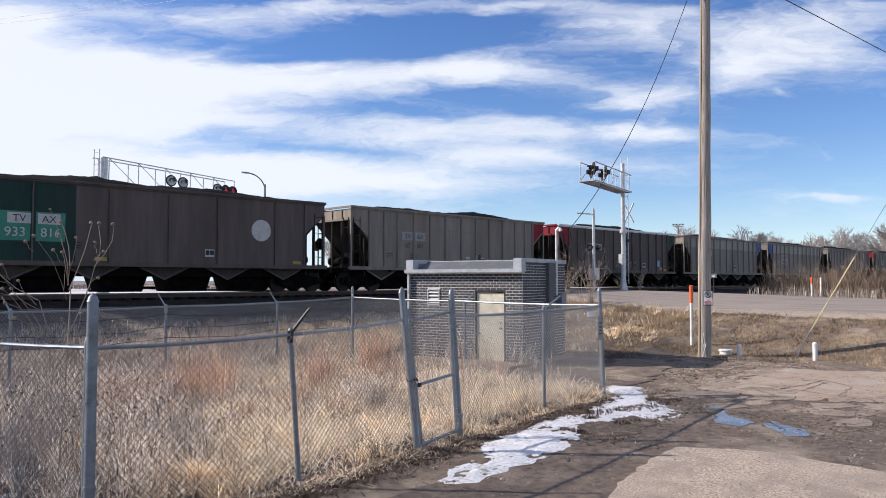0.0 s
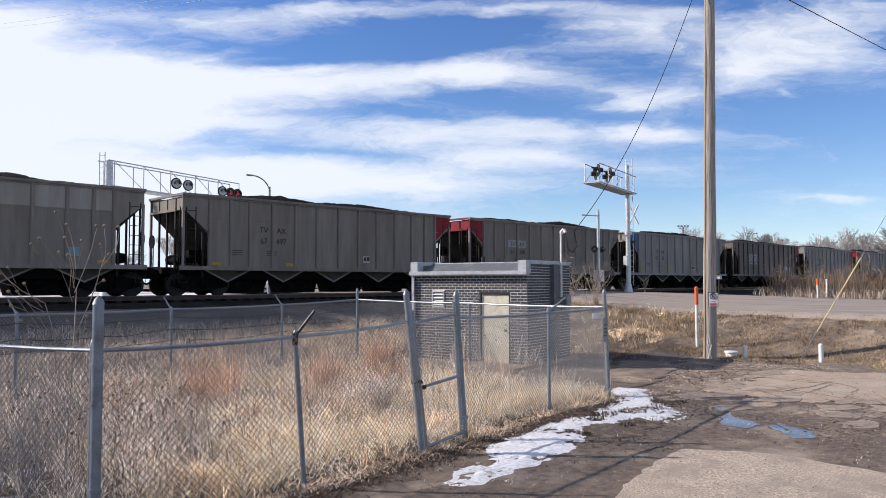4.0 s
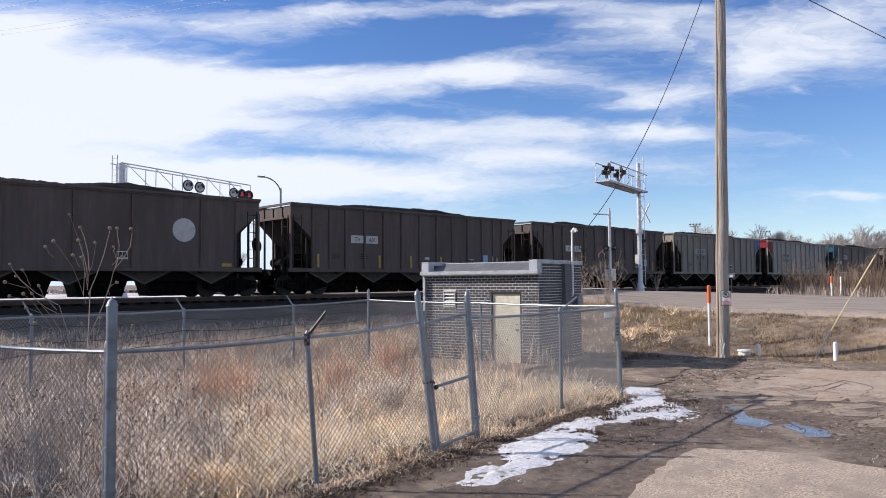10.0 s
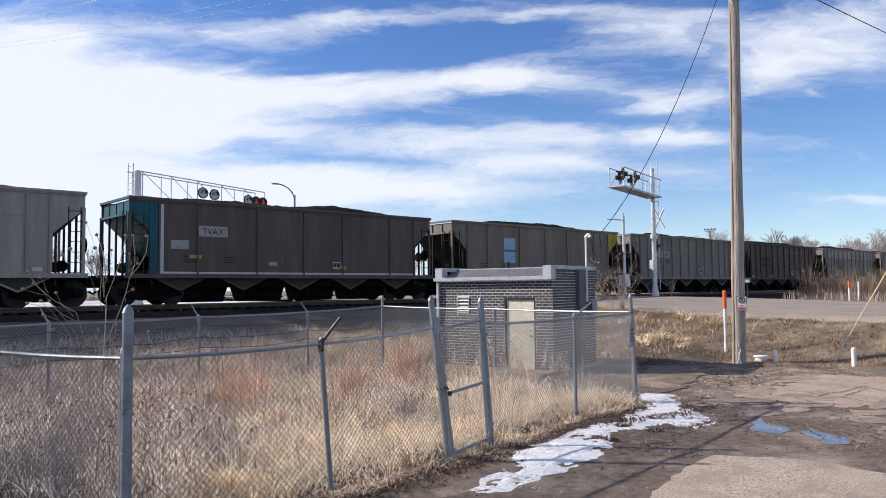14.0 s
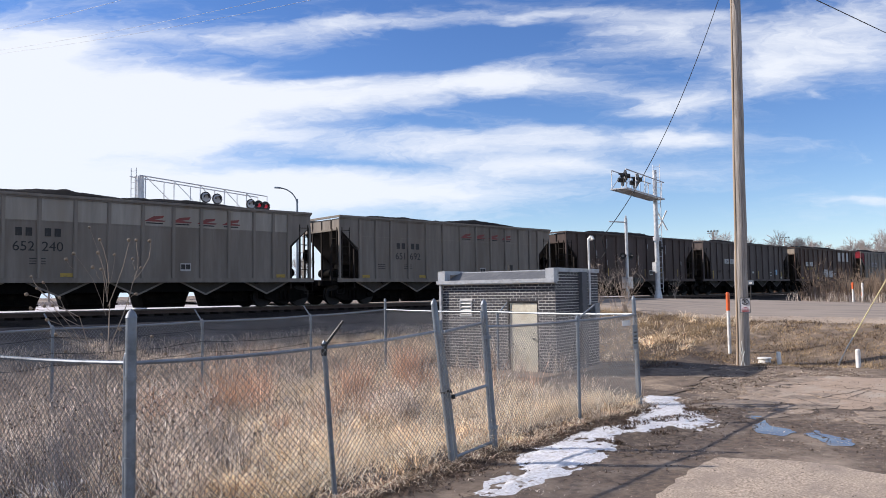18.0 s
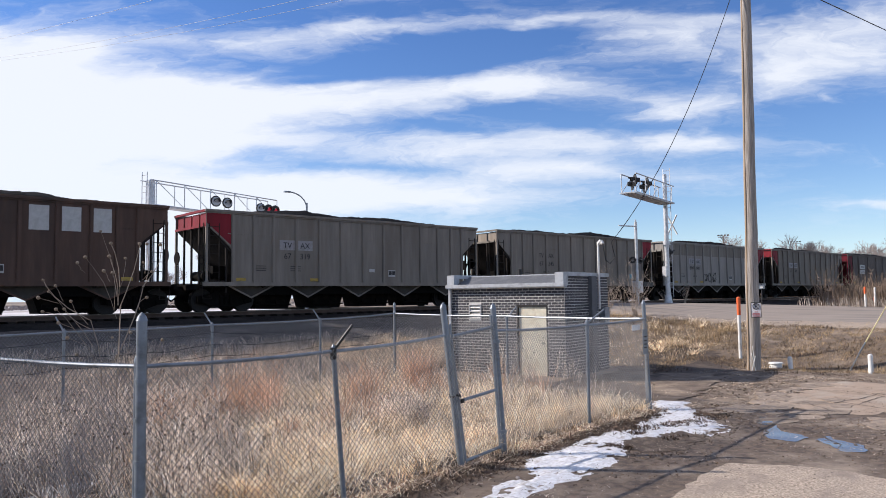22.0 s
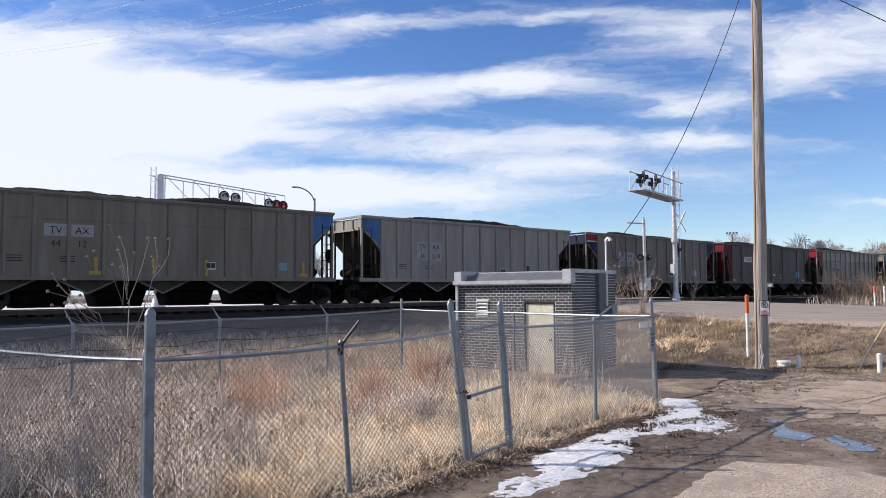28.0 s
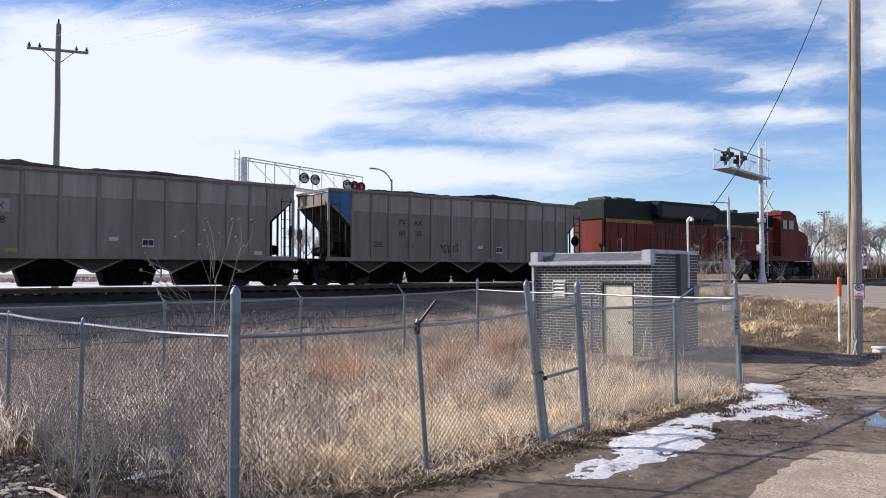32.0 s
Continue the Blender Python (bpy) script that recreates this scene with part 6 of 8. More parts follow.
def build_gate_mast():
    s = thing("crossing_gate", "silver crossing gate mast with small black flashers", "crossing gate", "crossing signals")
    x, y, z = 38.0, 25.5, 1.7
    bm = bmesh.new()
    rod(bm, (x, y, z), (x, y, z + 5.0), 0.09, n=12)
    rod(bm, (x, y, z + 5.0), (x, y, z + 5.15), 0.05, n=8)
    part("mast", bm, M_ALU, s)
    bm = bmesh.new()
    box(bm, (x, y, z + 1.1), (0.5, 0.45, 0.7))
    part("gate_motor", bm, M_ALU, s)
    bm = bmesh.new()
    rod(bm, (x, y, z + 4.75), (x - 1.3, y + 0.3, z + 4.75), 0.04, n=6)
    part("top_arm", bm, M_ALU, s)
    bm = bmesh.new()
    rod(bm, (x - 0.55, y, z + 2.75), (x + 0.55, y, z + 2.75), 0.04, n=6)
    bar = part("crossbar", bm, M_DARKMETAL, s)
    light_unit(s, (x - 0.5, y - 0.05, z + 2.7), (-0.8, -0.6, 0), M_LENS, 0.2)
    light_unit(s, (x + 0.45, y + 0.05, z + 2.7), (0.2, 1, 0), M_LENS, 0.2)
    bm = bmesh.new()
    box(bm, (x + 0.8, y - 0.2, z + 1.25), (0.9, 0.1, 0.3))
    part("counterweight", bm, M_DARKMETAL, s)


build_gate_mast()


def build_street_lamp():
    s = thing("street_lamp", "curved-arm grey street lamp beyond the tracks", "street lamp")
    x, y, z = 29.05, 48.5, 1.5
    bm = bmesh.new()
    rod(bm, (x, y, z), (x, y, 9.6), 0.11, 0.075, n=10)
    part("column", bm, M_GALV, s)
    bm = bmesh.new()
    d = Vector((-0.72, 0.1, 0)).normalized()
    line = [Vector((x, y, 9.15)) + d * (1.5 * (1 - math.cos(k / 8 * 1.5))) + Vector((0, 0, 1.2 * math.sin(k / 8 * 1.57))) for k in range(9)]
    tube(bm, line, 0.05, 8)
    part("arm", bm, M_GALV, s)
    bm = bmesh.new()
    box(bm, line[-1] + d * 0.16, (0.5, 0.22, 0.1), rz=math.degrees(math.atan2(d.y, d.x)))
    part("lamp_head", bm, M_GALV, s)


build_street_lamp()


def build_floodlight(heading, dist, h):
    s = thing("floodlight_mast", "distant wooden mast with a rack of floodlights", "light mast", "floodlight masts")
    x, y = dist * math.cos(radians(heading)), dist * math.sin(radians(heading))
    bm = bmesh.new()
    rod(bm, (x, y, 1), (x, y, h), 0.2, 0.14, n=8)
    part("mast", bm, M_WOODPOLE, s)
    sd = Vector((math.sin(radians(heading)), -math.cos(radians(heading)), 0))
    for zz in (h - 0.2,):
        bm = bmesh.new()
        rod(bm, Vector((x, y, zz)) - sd * 0.95, Vector((x, y, zz)) + sd * 0.95, 0.06, n=6)
        bar = part("crossarm", bm, M_WOODPOLE, s)
        for k in range(4):
            bm = bmesh.new()
            box(bm, Vector((x, y, zz + 0.35)) + sd * (-0.8 + 0.53 * k), (0.25, 0.28, 0.25))
            part("floodlight", bm, M_DARKMETAL, bar)


def build_track_marker():
    x, y = 38.1, 18.0
    s = thing("track_marker", "dark post with small grey and white plate beside the track", "marker post")
    z = ground_z(x, y)
    bm = bmesh.new()
    rod(bm, (x, y, z - 0.1), (x, y, z + 1.15), 0.035, n=8)
    part("post", bm, M_DARKMETAL, s)
    bm = bmesh.new()
    box(bm, (x - 0.04, y - 0.02, z + 0.98), (0.03, 0.3, 0.22), rz=20)
    part("plate", bm, M_GALV, s)
    bm = bmesh.new()
    box(bm, (x - 0.058, y - 0.02, z + 0.96), (0.01, 0.14, 0.1), rz=20)
    part("white_panel", bm, M_WHITEPL, s)


build_track_marker()
build_floodlight(27.7, 140, 12.4)
build_floodlight(22.95, 175, 12.9)

# ---------------------------------------------------------------- driveway, snow and puddles
M_FIELDSNOW = mat("thin_field_snow", (0.66, 0.645, 0.65), 0.8, col2=(0.48, 0.455, 0.45), scale=0.6, bump=0.3, dirt=(0.24, 0.2, 0.17), dirt_scale=0.16, dirt_lo=0.47, dirt_hi=0.62)
M_WATER = mat("puddle_water", (0.16, 0.15, 0.14), 0.03, bump=0, spec=0.9)
drape("driveway", [(5.4, 6.2), (6.3, 6.3), (7.6, 6.5), (9.0, 6.7), (10.8, 6.9), (12.2, 7.0), (14.0, 7.2), (16.0, 7.4), (18.3, 7.6), (20.6, 6.6), (21.6, 2.0), (20, -6), (2, -6), (1.5, 4.0), (3.5, 5.2)],
      0.012, M_WETASPH, "dark damp broken asphalt driveway", "driveway", 0.3, jitter=0.35)
drape("driveway_apron", [(6.2, 4.3), (7.1, 4.6), (7.95, 4.85), (8.96, 5.16), (9.81, 5.2), (10.35, 4.62), (10.51, 3.76), (10.46, 2.75), (10.3, 1.0), (9.0, -5), (3, -5), (3.5, 2.5)],
      0.03, M_ASPH, "pale worn asphalt apron with curved edge", "driveway", 0.14, jitter=0.1)
drape("concrete_slab", [(15.6, 7.2), (18.0, 7.6), (20.5, 8.0), (21.9, 5.6), (22.6, 1.0), (16.8, 0.5), (16.2, 4.2), (15.64, 5.8)],
      0.018, M_CONC, "pale cracked concrete slab", "pavement", 0.12, jitter=0.4, holes=1.2)
SNOW = [(6.06, 6.28), (6.64, 6.59), (7.41, 6.81), (8.11, 7.38), (8.62, 7.49), (9.34, 7.59), (9.76, 7.78), (10.64, 7.78), (11.22, 7.66), (11.56, 7.82), (12.6, 8.15), (13.71, 8.99), (14.78, 9.6), (14.83, 8.72), (14.42, 8.61), (13.73, 7.93), (13.52, 7.5), (12.62, 6.73), (12.11, 6.36), (11.61, 6.45), (11.35, 6.7), (11.5, 6.95), (10.75, 6.85), (10.55, 7.12), (9.95, 6.98), (9.5, 6.57), (8.82, 6.34), (8.2, 6.07), (7.64, 6.1), (6.95, 6.05), (6.31, 5.97)]
drape("snow_bank", SNOW, 0.01, M_SNOW, "melting patch of old grainy snow", "snow", 0.04, thick=0.034, jitter=0.16, holes=0.9)
drape("soil_patch", [(9.5, 6.3), (9.9, 7.0), (10.6, 7.2), (11.6, 7.0), (11.5, 6.5), (10.4, 6.2)], 0.02, mat("thawed_soil", (0.13, 0.095, 0.068), 0.95, col2=(0.05, 0.037, 0.028), scale=9, bump=1.0, bscale=26, dirt=(0.26, 0.2, 0.15), dirt_scale=5), "dark thawed soil and leaves beside the snow", "soil", 0.06, jitter=0.25)
for pts in ([(2.1, 10.25), (2.5, 10.8), (3.0, 10.45), (2.6, 9.9)], [(1.9, 9.2), (2.2, 9.6), (2.5, 9.3), (2.1, 9.0)], [(2.8, 9.15), (3.1, 9.45), (3.35, 9.2), (3.0, 8.95)], [(3.85, 8.7), (4.2, 8.95), (4.3, 8.75), (4.0, 8.55)],
            [(4.3, 16.2), (5.2, 16.35), (5.6, 16.8), (4.6, 16.75)], [(23.2, 5.3), (26.5, 6.2), (26.6, 4.6), (24.0, 4.2)]):
    drape("snow_patch", pts, 0.008, M_SNOW, "small leftover patch of old snow", "snow", 0.09, thick=0.05, jitter=0.2)
for pts in ([(12.38, 5.98), (13.23, 6.09), (12.79, 5.8), (12.5, 5.24), (12.0, 5.2), (11.98, 5.67)], [(12.4, 5.1), (12.85, 5.07), (12.67, 4.79), (12.46, 4.35), (11.98, 4.22), (11.82, 4.44), (12.1, 4.75)], [(13.3, 6.5), (14.0, 6.75), (13.7, 6.35), (13.2, 6.25)]):
    drape("puddle", pts, 0.019, M_WATER, "shallow puddle reflecting the sky", "puddle", 0.04, jitter=0.12)
for pts in ([(-40, 36), (26.5, 35), (28, 60), (60, 150), (-60, 190)], [(37, 36), (120, 36), (120, 52), (37, 50)]):
    drape("snow_field", pts, 0.03, M_FIELDSNOW, "thin snow on the ground beyond the tracks", "snow", 3.0, jitter=1.5)
# dark damp soil, with the hollow's shading put into the same dark colour
drape("damp_hollow", [(18.7, 12.0), (19.6, 10.9), (21.8, 11.2), (23.2, 12.1), (24.2, 13.6), (24.0, 15.6), (22.6, 15.2), (20.6, 13.4)], 0.014, mat("damp_shaded_soil", (0.085, 0.062, 0.045), 0.9, col2=(0.045, 0.033, 0.025), scale=5, bump=1.0, bscale=18, dirt=(0.13, 0.1, 0.075), dirt_scale=2), "damp dark soil with painted shade in hollow below the bank", "soil", 0.25, jitter=0.4)
drape("gravel_pad", [(13.9, 15.0), (14.3, 11.0), (16.8, 10.9), (19.8, 12.3), (20.4, 11.2), (18.2, 9.9), (15.2, 9.2), (14.3, 9.3)], 0.02, M_DIRT, "trodden dirt and gravel pad before the hut", "pavement", 0.25, jitter=0.3)


def build_fragments():
    """Broken slab pieces at its ragged edge, and dark clods of soil by the snow and in the ruts."""
    rnd = random.Random(17)
    M_BROKEN = mat("broken_concrete", (0.33, 0.262, 0.2), 0.95, bump=0.6, bscale=30, dirt=(0.16, 0.125, 0.1), dirt_scale=6, obrand=0.2)
    for i in range(84):
        if i < 66:
            x, y = rnd.uniform(13.6, 17.4), rnd.uniform(3.6, 7.9)
        else:
            x, y = rnd.uniform(16.2, 20.5), rnd.uniform(7.4, 8.3)
        r = rnd.uniform(0.07, 0.36)
        bm = bmesh.new()
        n = rnd.randint(5, 7)
        a0 = rnd.uniform(0, 6)
        plate(bm, [(r * rnd.uniform(0.7, 1.15) * 1.5 * math.cos(a0 + k * 6.283 / n), r * rnd.uniform(0.7, 1.15) * math.sin(a0 + k * 6.283 / n)) for k in range(n)], -0.03, 0.009)
        ob = solid("concrete_fragment", bm, M_BROKEN, "flat broken piece of pale concrete", "concrete piece", group="broken concrete pieces")
        ob.location, ob.rotation_euler = (x, y, ground_z(x, y) + 0.012), (0, 0, rnd.uniform(-0.5, 0.5))
    M_CLOD = mat("dark_soil", (0.12, 0.09, 0.066), 0.95, bump=0.8, bscale=40, island=0.4)
    verts, faces = [], []
    ico = bmesh.new()
    bmesh.ops.create_icosphere(ico, subdivisions=1, radius=1.0)
    iv, iface = [v.co.copy() for v in ico.verts], [[v.index for v in f.verts] for f in ico.faces]
    ico.free()
    for i in range(3200):
        w = rnd.random()
        if w < 0.3:
            x, y = rnd.gauss(13.3, 0.8), rnd.gauss(3.9, 0.5)
        elif w < 0.7:
            k = rnd.random()
            x, y = 9.0 + 5.2 * k, 6.55 + 0.3 * k + rnd.gauss(0, 0.3) + 1.6 * max(0, k - 0.6)
        elif w < 0.85:
            x = rnd.uniform(4.5, 13.3)
            y = 7.15 + (x - 4.5) * 0.13 + rnd.gauss(0, 0.2)
        else:
            x, y = rnd.uniform(16, 24), rnd.gauss(9.2, 0.7)
        r = rnd.uniform(0.006, 0.024) * (1.6 if rnd.random() < 0.1 else 1)
        k = len(verts)
        verts += [Vector((x, y, ground_z(x, y) + 0.012)) + Vector((c.x * r * rnd.uniform(0.7, 1.5), c.y * r * rnd.uniform(0.7, 1.5), c.z * r * 0.6)) for c in iv]
        faces += [tuple(k + j for j in f) for f in iface]
    pebble_v, pebble_f = [], []
    for i in range(9000):
        x, y = rnd.uniform(5.5, 17.5), rnd.uniform(2.6, 8.2)
        if y > 6.4 + 0.22 * (x - 6):
            continue
        r = rnd.uniform(0.003, 0.008) * (1.7 if rnd.random() < 0.12 else 1)
        k, c = len(pebble_v), Vector((x, y, ground_z(x, y) + 0.032))
        pebble_v += [c + Vector((v[0] * r * rnd.uniform(0.7, 1.4), v[1] * r * rnd.uniform(0.7, 1.4), v[2] * r * 0.7)) for v in ((1, 0, 0), (0, 1, 0), (-1, 0, 0), (0, -1, 0), (0, 0, 1))]
        pebble_f += [(k, k + 1, k + 4), (k + 1, k + 2, k + 4), (k + 2, k + 3, k + 4), (k + 3, k, k + 4)]
    tagged(new("loose_gravel", soup("loose_gravel", pebble_v, pebble_f, mat("loose_gravel", (0.3, 0.245, 0.195), 0.9, col2=(0.16, 0.13, 0.105), scale=9, bump=0, island=0.9))), "loose grit and small pebbles on the drive", "gravel", kind="stuff")
    tagged(new("soil_clods", soup("soil_clods", verts, faces, M_CLOD)), "scattered dark clods of soil and dead leaves", "soil", kind="stuff")


build_fragments()


drape("road_shoulder", [(28.8, -14), (30.25, -14), (30.25, 25.0), (28.8, 24.4)], 0.005, mat("shoulder_gravel", (0.38, 0.315, 0.25), 0.95, col2=(0.24, 0.195, 0.155), scale=14, bump=0.8, bscale=30, dirt=(0.2, 0.155, 0.115), dirt_scale=0.8), "pale gravel shoulder along the road", "road shoulder", 0.3, thick=0.1, jitter=0.2)
drape("mud", [(-3, 6.5), (1.6, 7.0), (2.9, 7.5), (2.25, 9.0), (1.6, 10.0), (1.25, 11.2), (-3, 12.0)], 0.015, mat("dark_mud", (0.05, 0.036, 0.03), 0.85, spec=0.3, col2=(0.024, 0.018, 0.016), scale=5, bump=1.0, bscale=16, dirt=(0.085, 0.062, 0.05), dirt_scale=2.4),
      "dark wet mud at the yard's corner", "mud", 0.2, jitter=0.2)


M_STONE = mat("grey_stone", (0.27, 0.245, 0.225), 0.9, bump=0.4, obrand=0.45)


def build_cracks():
    """Dark soil-filled cracks wandering over the slab and the broken drive."""
    rnd = random.Random(29)
    M_CRACK = mat("crack_soil", (0.075, 0.056, 0.043), 0.95, bump=0.4)
    for x, y, a, n in ((16.0, 6.6, -0.2, 16), (17.0, 7.3, -1.2, 18), (16.6, 5.2, 0.15, 20), (18.6, 7.4, -1.5, 16), (16.5, 3.4, 0.3, 16), (12.6, 6.8, -0.5, 14), (11.6, 5.6, 0.35, 14), (13.8, 6.9, -1.3, 12), (14.6, 5.4, 0.1, 12)):
        verts, faces = [], []
        for i in range(n):
            w = 0.004 + 0.009 * math.sin(math.pi * i / (n - 1)) * rnd.uniform(0.5, 1.3)
            for sgn in (-1, 1):
                px, py = x - math.sin(a) * w * sgn, y + math.cos(a) * w * sgn
                verts.append((px, py, ground_z(px, py) + 0.026))
            if i:
                faces.append((2 * i - 2, 2 * i - 1, 2 * i + 1, 2 * i))
            x, y, a = x + 0.24 * math.cos(a), y + 0.24 * math.sin(a), a + rnd.gauss(0, 0.35)
        tagged(new("crack", soup("crack", verts, faces, M_CRACK)), "dark crack in the worn pavement", "crack", kind="structure")


build_cracks()


def build_rocks():
    rnd = random.Random(11)
    for i in range(190):
        if i < 165:
            x, y, r = rnd.gauss(0.75, 0.33), rnd.uniform(8.7, 11.0), rnd.uniform(0.025, 0.075)
        else:
            x = rnd.uniform(5, 20)
            y, r = 7.0 + rnd.uniform(-0.8, 0.6) + (x - 6) * 0.02, rnd.uniform(0.015, 0.04)
        bm = bmesh.new()
        bmesh.ops.create_icosphere(bm, subdivisions=1, radius=r)
        for v in bm.verts:
            v.co *= 1 + rnd.uniform(-0.25, 0.25)
            v.co.z *= 0.65
        ob = solid("stone", bm, M_STONE, "rough grey-brown stone lying on the dirt", "stone", group="stones on the dirt")
        ob.location = (x, y, ground_z(x, y) + r * 0.3)


build_rocks()
bm = bmesh.new()
tube(bm, [(0.95, 9.32, 0.05), (1.1, 9.05, 0.06), (1.22, 8.6, 0.05), (1.3, 8.2, 0.04)], 0.022, 6)
solid("fallen_stick", bm, mat("bleached_stick", (0.55, 0.46, 0.42), 0.85, bump=0.3), "pale bleached stick lying on the mud", "stick")
M_CINDER = mat("cinder_slope", (0.12, 0.108, 0.1), 0.95, spec=0.1, col2=(0.05, 0.045, 0.043), scale=9, mixw=0.35, bump=1.0, bscale=14, dirt=(0.2, 0.175, 0.155), dirt_scale=0.6, dirt_lo=0.5, dirt_hi=0.7)
drape("embankment", [(-60, 20.5), (0, 20.9), (4, 21.2), (7, 21.4), (12, 21.6), (17, 21.9), (22, 22.2), (29.4, 21.5), (29.4, 25.6), (-60, 25.6)], 0.02, M_CINDER, "grey cinder slope below the track", "embankment", 0.4, jitter=0.5)
drape("embankment", [(38.6, 20.5), (60, 19.5), (140, 19.5), (140, 25.8), (38.6, 25.8)], 0.02, M_BALLAST, "dark cinder slope below the track", "embankment", 0.8, jitter=0.5)

# ---------------------------------------------------------------- grass and weeds


def blades(name, spots, material, label, width=(0.003, 0.007), bend=0.45, seed=1, category="grass"):
    """Dry blades as bent ribbons; spots: arrays of x, y, height."""
    rng = np.random.default_rng(seed)
    x, y, h = (np.asarray(c, float) for c in spots)
    n = len(x)
    z = np.array([ground_z(a, b) for a, b in zip(x, y)])
    ang = rng.uniform(0, 2 * np.pi, n)
    lean = np.abs(rng.normal(0, bend, n)) * h
    w = rng.uniform(*width, n)
    dx, dy = np.cos(ang), np.sin(ang)
    wa = rng.uniform(0, 2 * np.pi, n)
    wx, wy = np.cos(wa) * w, np.sin(wa) * w
    V = np.zeros((n, 5, 3))
    V[:, 0] = np.c_[x - wx, y - wy, z - 0.02]
    V[:, 1] = np.c_[x + wx, y + wy, z - 0.02]
    mx, my = x + dx * lean * 0.35, y + dy * lean * 0.35
    V[:, 2] = np.c_[mx - wx * 0.8, my - wy * 0.8, z + h * 0.6]
    V[:, 3] = np.c_[mx + wx * 0.8, my + wy * 0.8, z + h * 0.6]
    V[:, 4] = np.c_[x + dx * lean, y + dy * lean, z + h * rng.uniform(0.8, 1.0, n)]
    base = np.arange(n)[:, None] * 5
    quads = (base + [0, 1, 3, 2])
    tris = (base + [2, 3, 4])
    me = bpy.data.meshes.new(name)
    me.vertices.add(n * 5)
    me.vertices.foreach_set("co", V.ravel())
    loops = np.concatenate([np.c_[quads, tris].ravel()])
    me.loops.add(n * 7)
    me.loops.foreach_set("vertex_index", loops.astype(np.int32))
    me.polygons.add(n * 2)
    starts = (np.arange(n)[:, None] * 7 + [0, 4]).ravel()
    me.polygons.foreach_set("loop_start", starts.astype(np.int32))
    me.update(calc_edges=True)
    me.validate()
    me.materials.append(material)
    return tagged(new(name, me), label, category, kind="stuff")


RNG = np.random.default_rng(7)


def in_yard(x, y):
    """Inside the fenced yard."""
    south = np.interp(x, [2.56, 4.91, 7.08, 8.18, 10.92, 13.31], [7.35, 7.36, 7.7, 7.92, 8.43, 8.71]) + 0.02
    north = np.interp(x, [0.5, 4, 7.4, 10.65, 13.7], [15.1, 15.75, 16.6, 17.1, 17.8])
    west = np.interp(y, [7.35, 10.04, 12.7, 15.1], [2.56, 1.54, 1.0, 0.5])
    return (x > west) & (x < 13.55) & (y > south) & (y < north)


def clumped(n, x0, x1, y0, y1, scale, thr, keep):
    """Spots that gather in tufts where a slow noise is high."""
    X, Y = RNG.uniform(x0, x1, n), RNG.uniform(y0, y1, n)
    d = np.array([noise.noise((a * scale, b * scale, 3.3)) + 0.5 * noise.noise((a * scale * 3.1, b * scale * 3.1, 7)) for a, b in zip(X, Y)])
    ok = (d > thr + RNG.normal(0, 0.18, n)) & keep(X, Y)
    return X[ok], Y[ok], d[ok]


def tufts(n, x0, x1, y0, y1, keep, each, rad, hgt, scale, thr):
    """Tufts of blades that spring from one crown and lean together."""
    X, Y, D = clumped(n, x0, x1, y0, y1, scale, thr, keep)
    m = len(X)
    k = RNG.integers(each[0], each[1], m)
    idx = np.repeat(np.arange(m), k)
    r = np.abs(RNG.normal(0, rad, len(idx))) * np.repeat(RNG.uniform(0.6, 1.4, m), k)
    a = RNG.uniform(0, 2 * np.pi, len(idx))
    h = np.repeat(hgt * RNG.uniform(0.5, 1.25, m) * (0.75 + 0.5 * np.clip(D, 0, 1)), k) * RNG.uniform(0.45, 1.1, len(idx))
    return X[idx] + r * np.cos(a), Y[idx] + r * np.sin(a), h


def grass_mat(name, stops, trans=0.35, rough=0.8, patch=0.45, patch_scale=0.9):
    """Dead plant matter: every blade takes its own tone from the stops; slow patches of age over the ground."""
    m = bpy.data.materials.new(name)
    MATS[name] = m
    m.use_nodes = True
    N, Lk = m.node_tree.nodes, m.node_tree.links
    b = N["Principled BSDF"]
    b.inputs["Roughness"].default_value, b.inputs["Specular IOR Level"].default_value = rough, 0.25
    geo, ramp = N.new("ShaderNodeNewGeometry"), N.new("ShaderNodeValToRGB")
    Lk.new(geo.outputs["Random Per Island"], ramp.inputs[0])
    els = ramp.color_ramp.elements
    while len(els) < len(stops):
        els.new(0.5)
    for e, (at, col) in zip(els, stops):
        e.position, e.color = at, (*col, 1)
    tc, nz, rg, hs = N.new("ShaderNodeTexCoord"), N.new("ShaderNodeTexNoise"), N.new("ShaderNodeMapRange"), N.new("ShaderNodeHueSaturation")
    nz.inputs["Scale"].default_value, nz.inputs["Detail"].default_value, nz.inputs["Roughness"].default_value = patch_scale, 4, 0.65
    Lk.new(tc.outputs["Object"], nz.inputs["Vector"])
    rg.inputs[1].default_value, rg.inputs[2].default_value, rg.inputs[3].default_value, rg.inputs[4].default_value = 0.35, 0.65, 1 - patch, 1 + patch
    Lk.new(nz.outputs[0], rg.inputs[0]), Lk.new(rg.outputs[0], hs.inputs["Value"]), Lk.new(ramp.outputs[0], hs.inputs["Color"])
    Lk.new(hs.outputs[0], b.inputs["Base Color"])
    tl, mx = N.new("ShaderNodeBsdfTranslucent"), N.new("ShaderNodeMixShader")
    mx.inputs[0].default_value = trans
    Lk.new(hs.outputs[0], tl.inputs["Color"]), Lk.new(b.outputs[0], mx.inputs[1]), Lk.new(tl.outputs[0], mx.inputs[2])
    Lk.new(mx.outputs[0], N["Material Output"].inputs["Surface"])
    return m


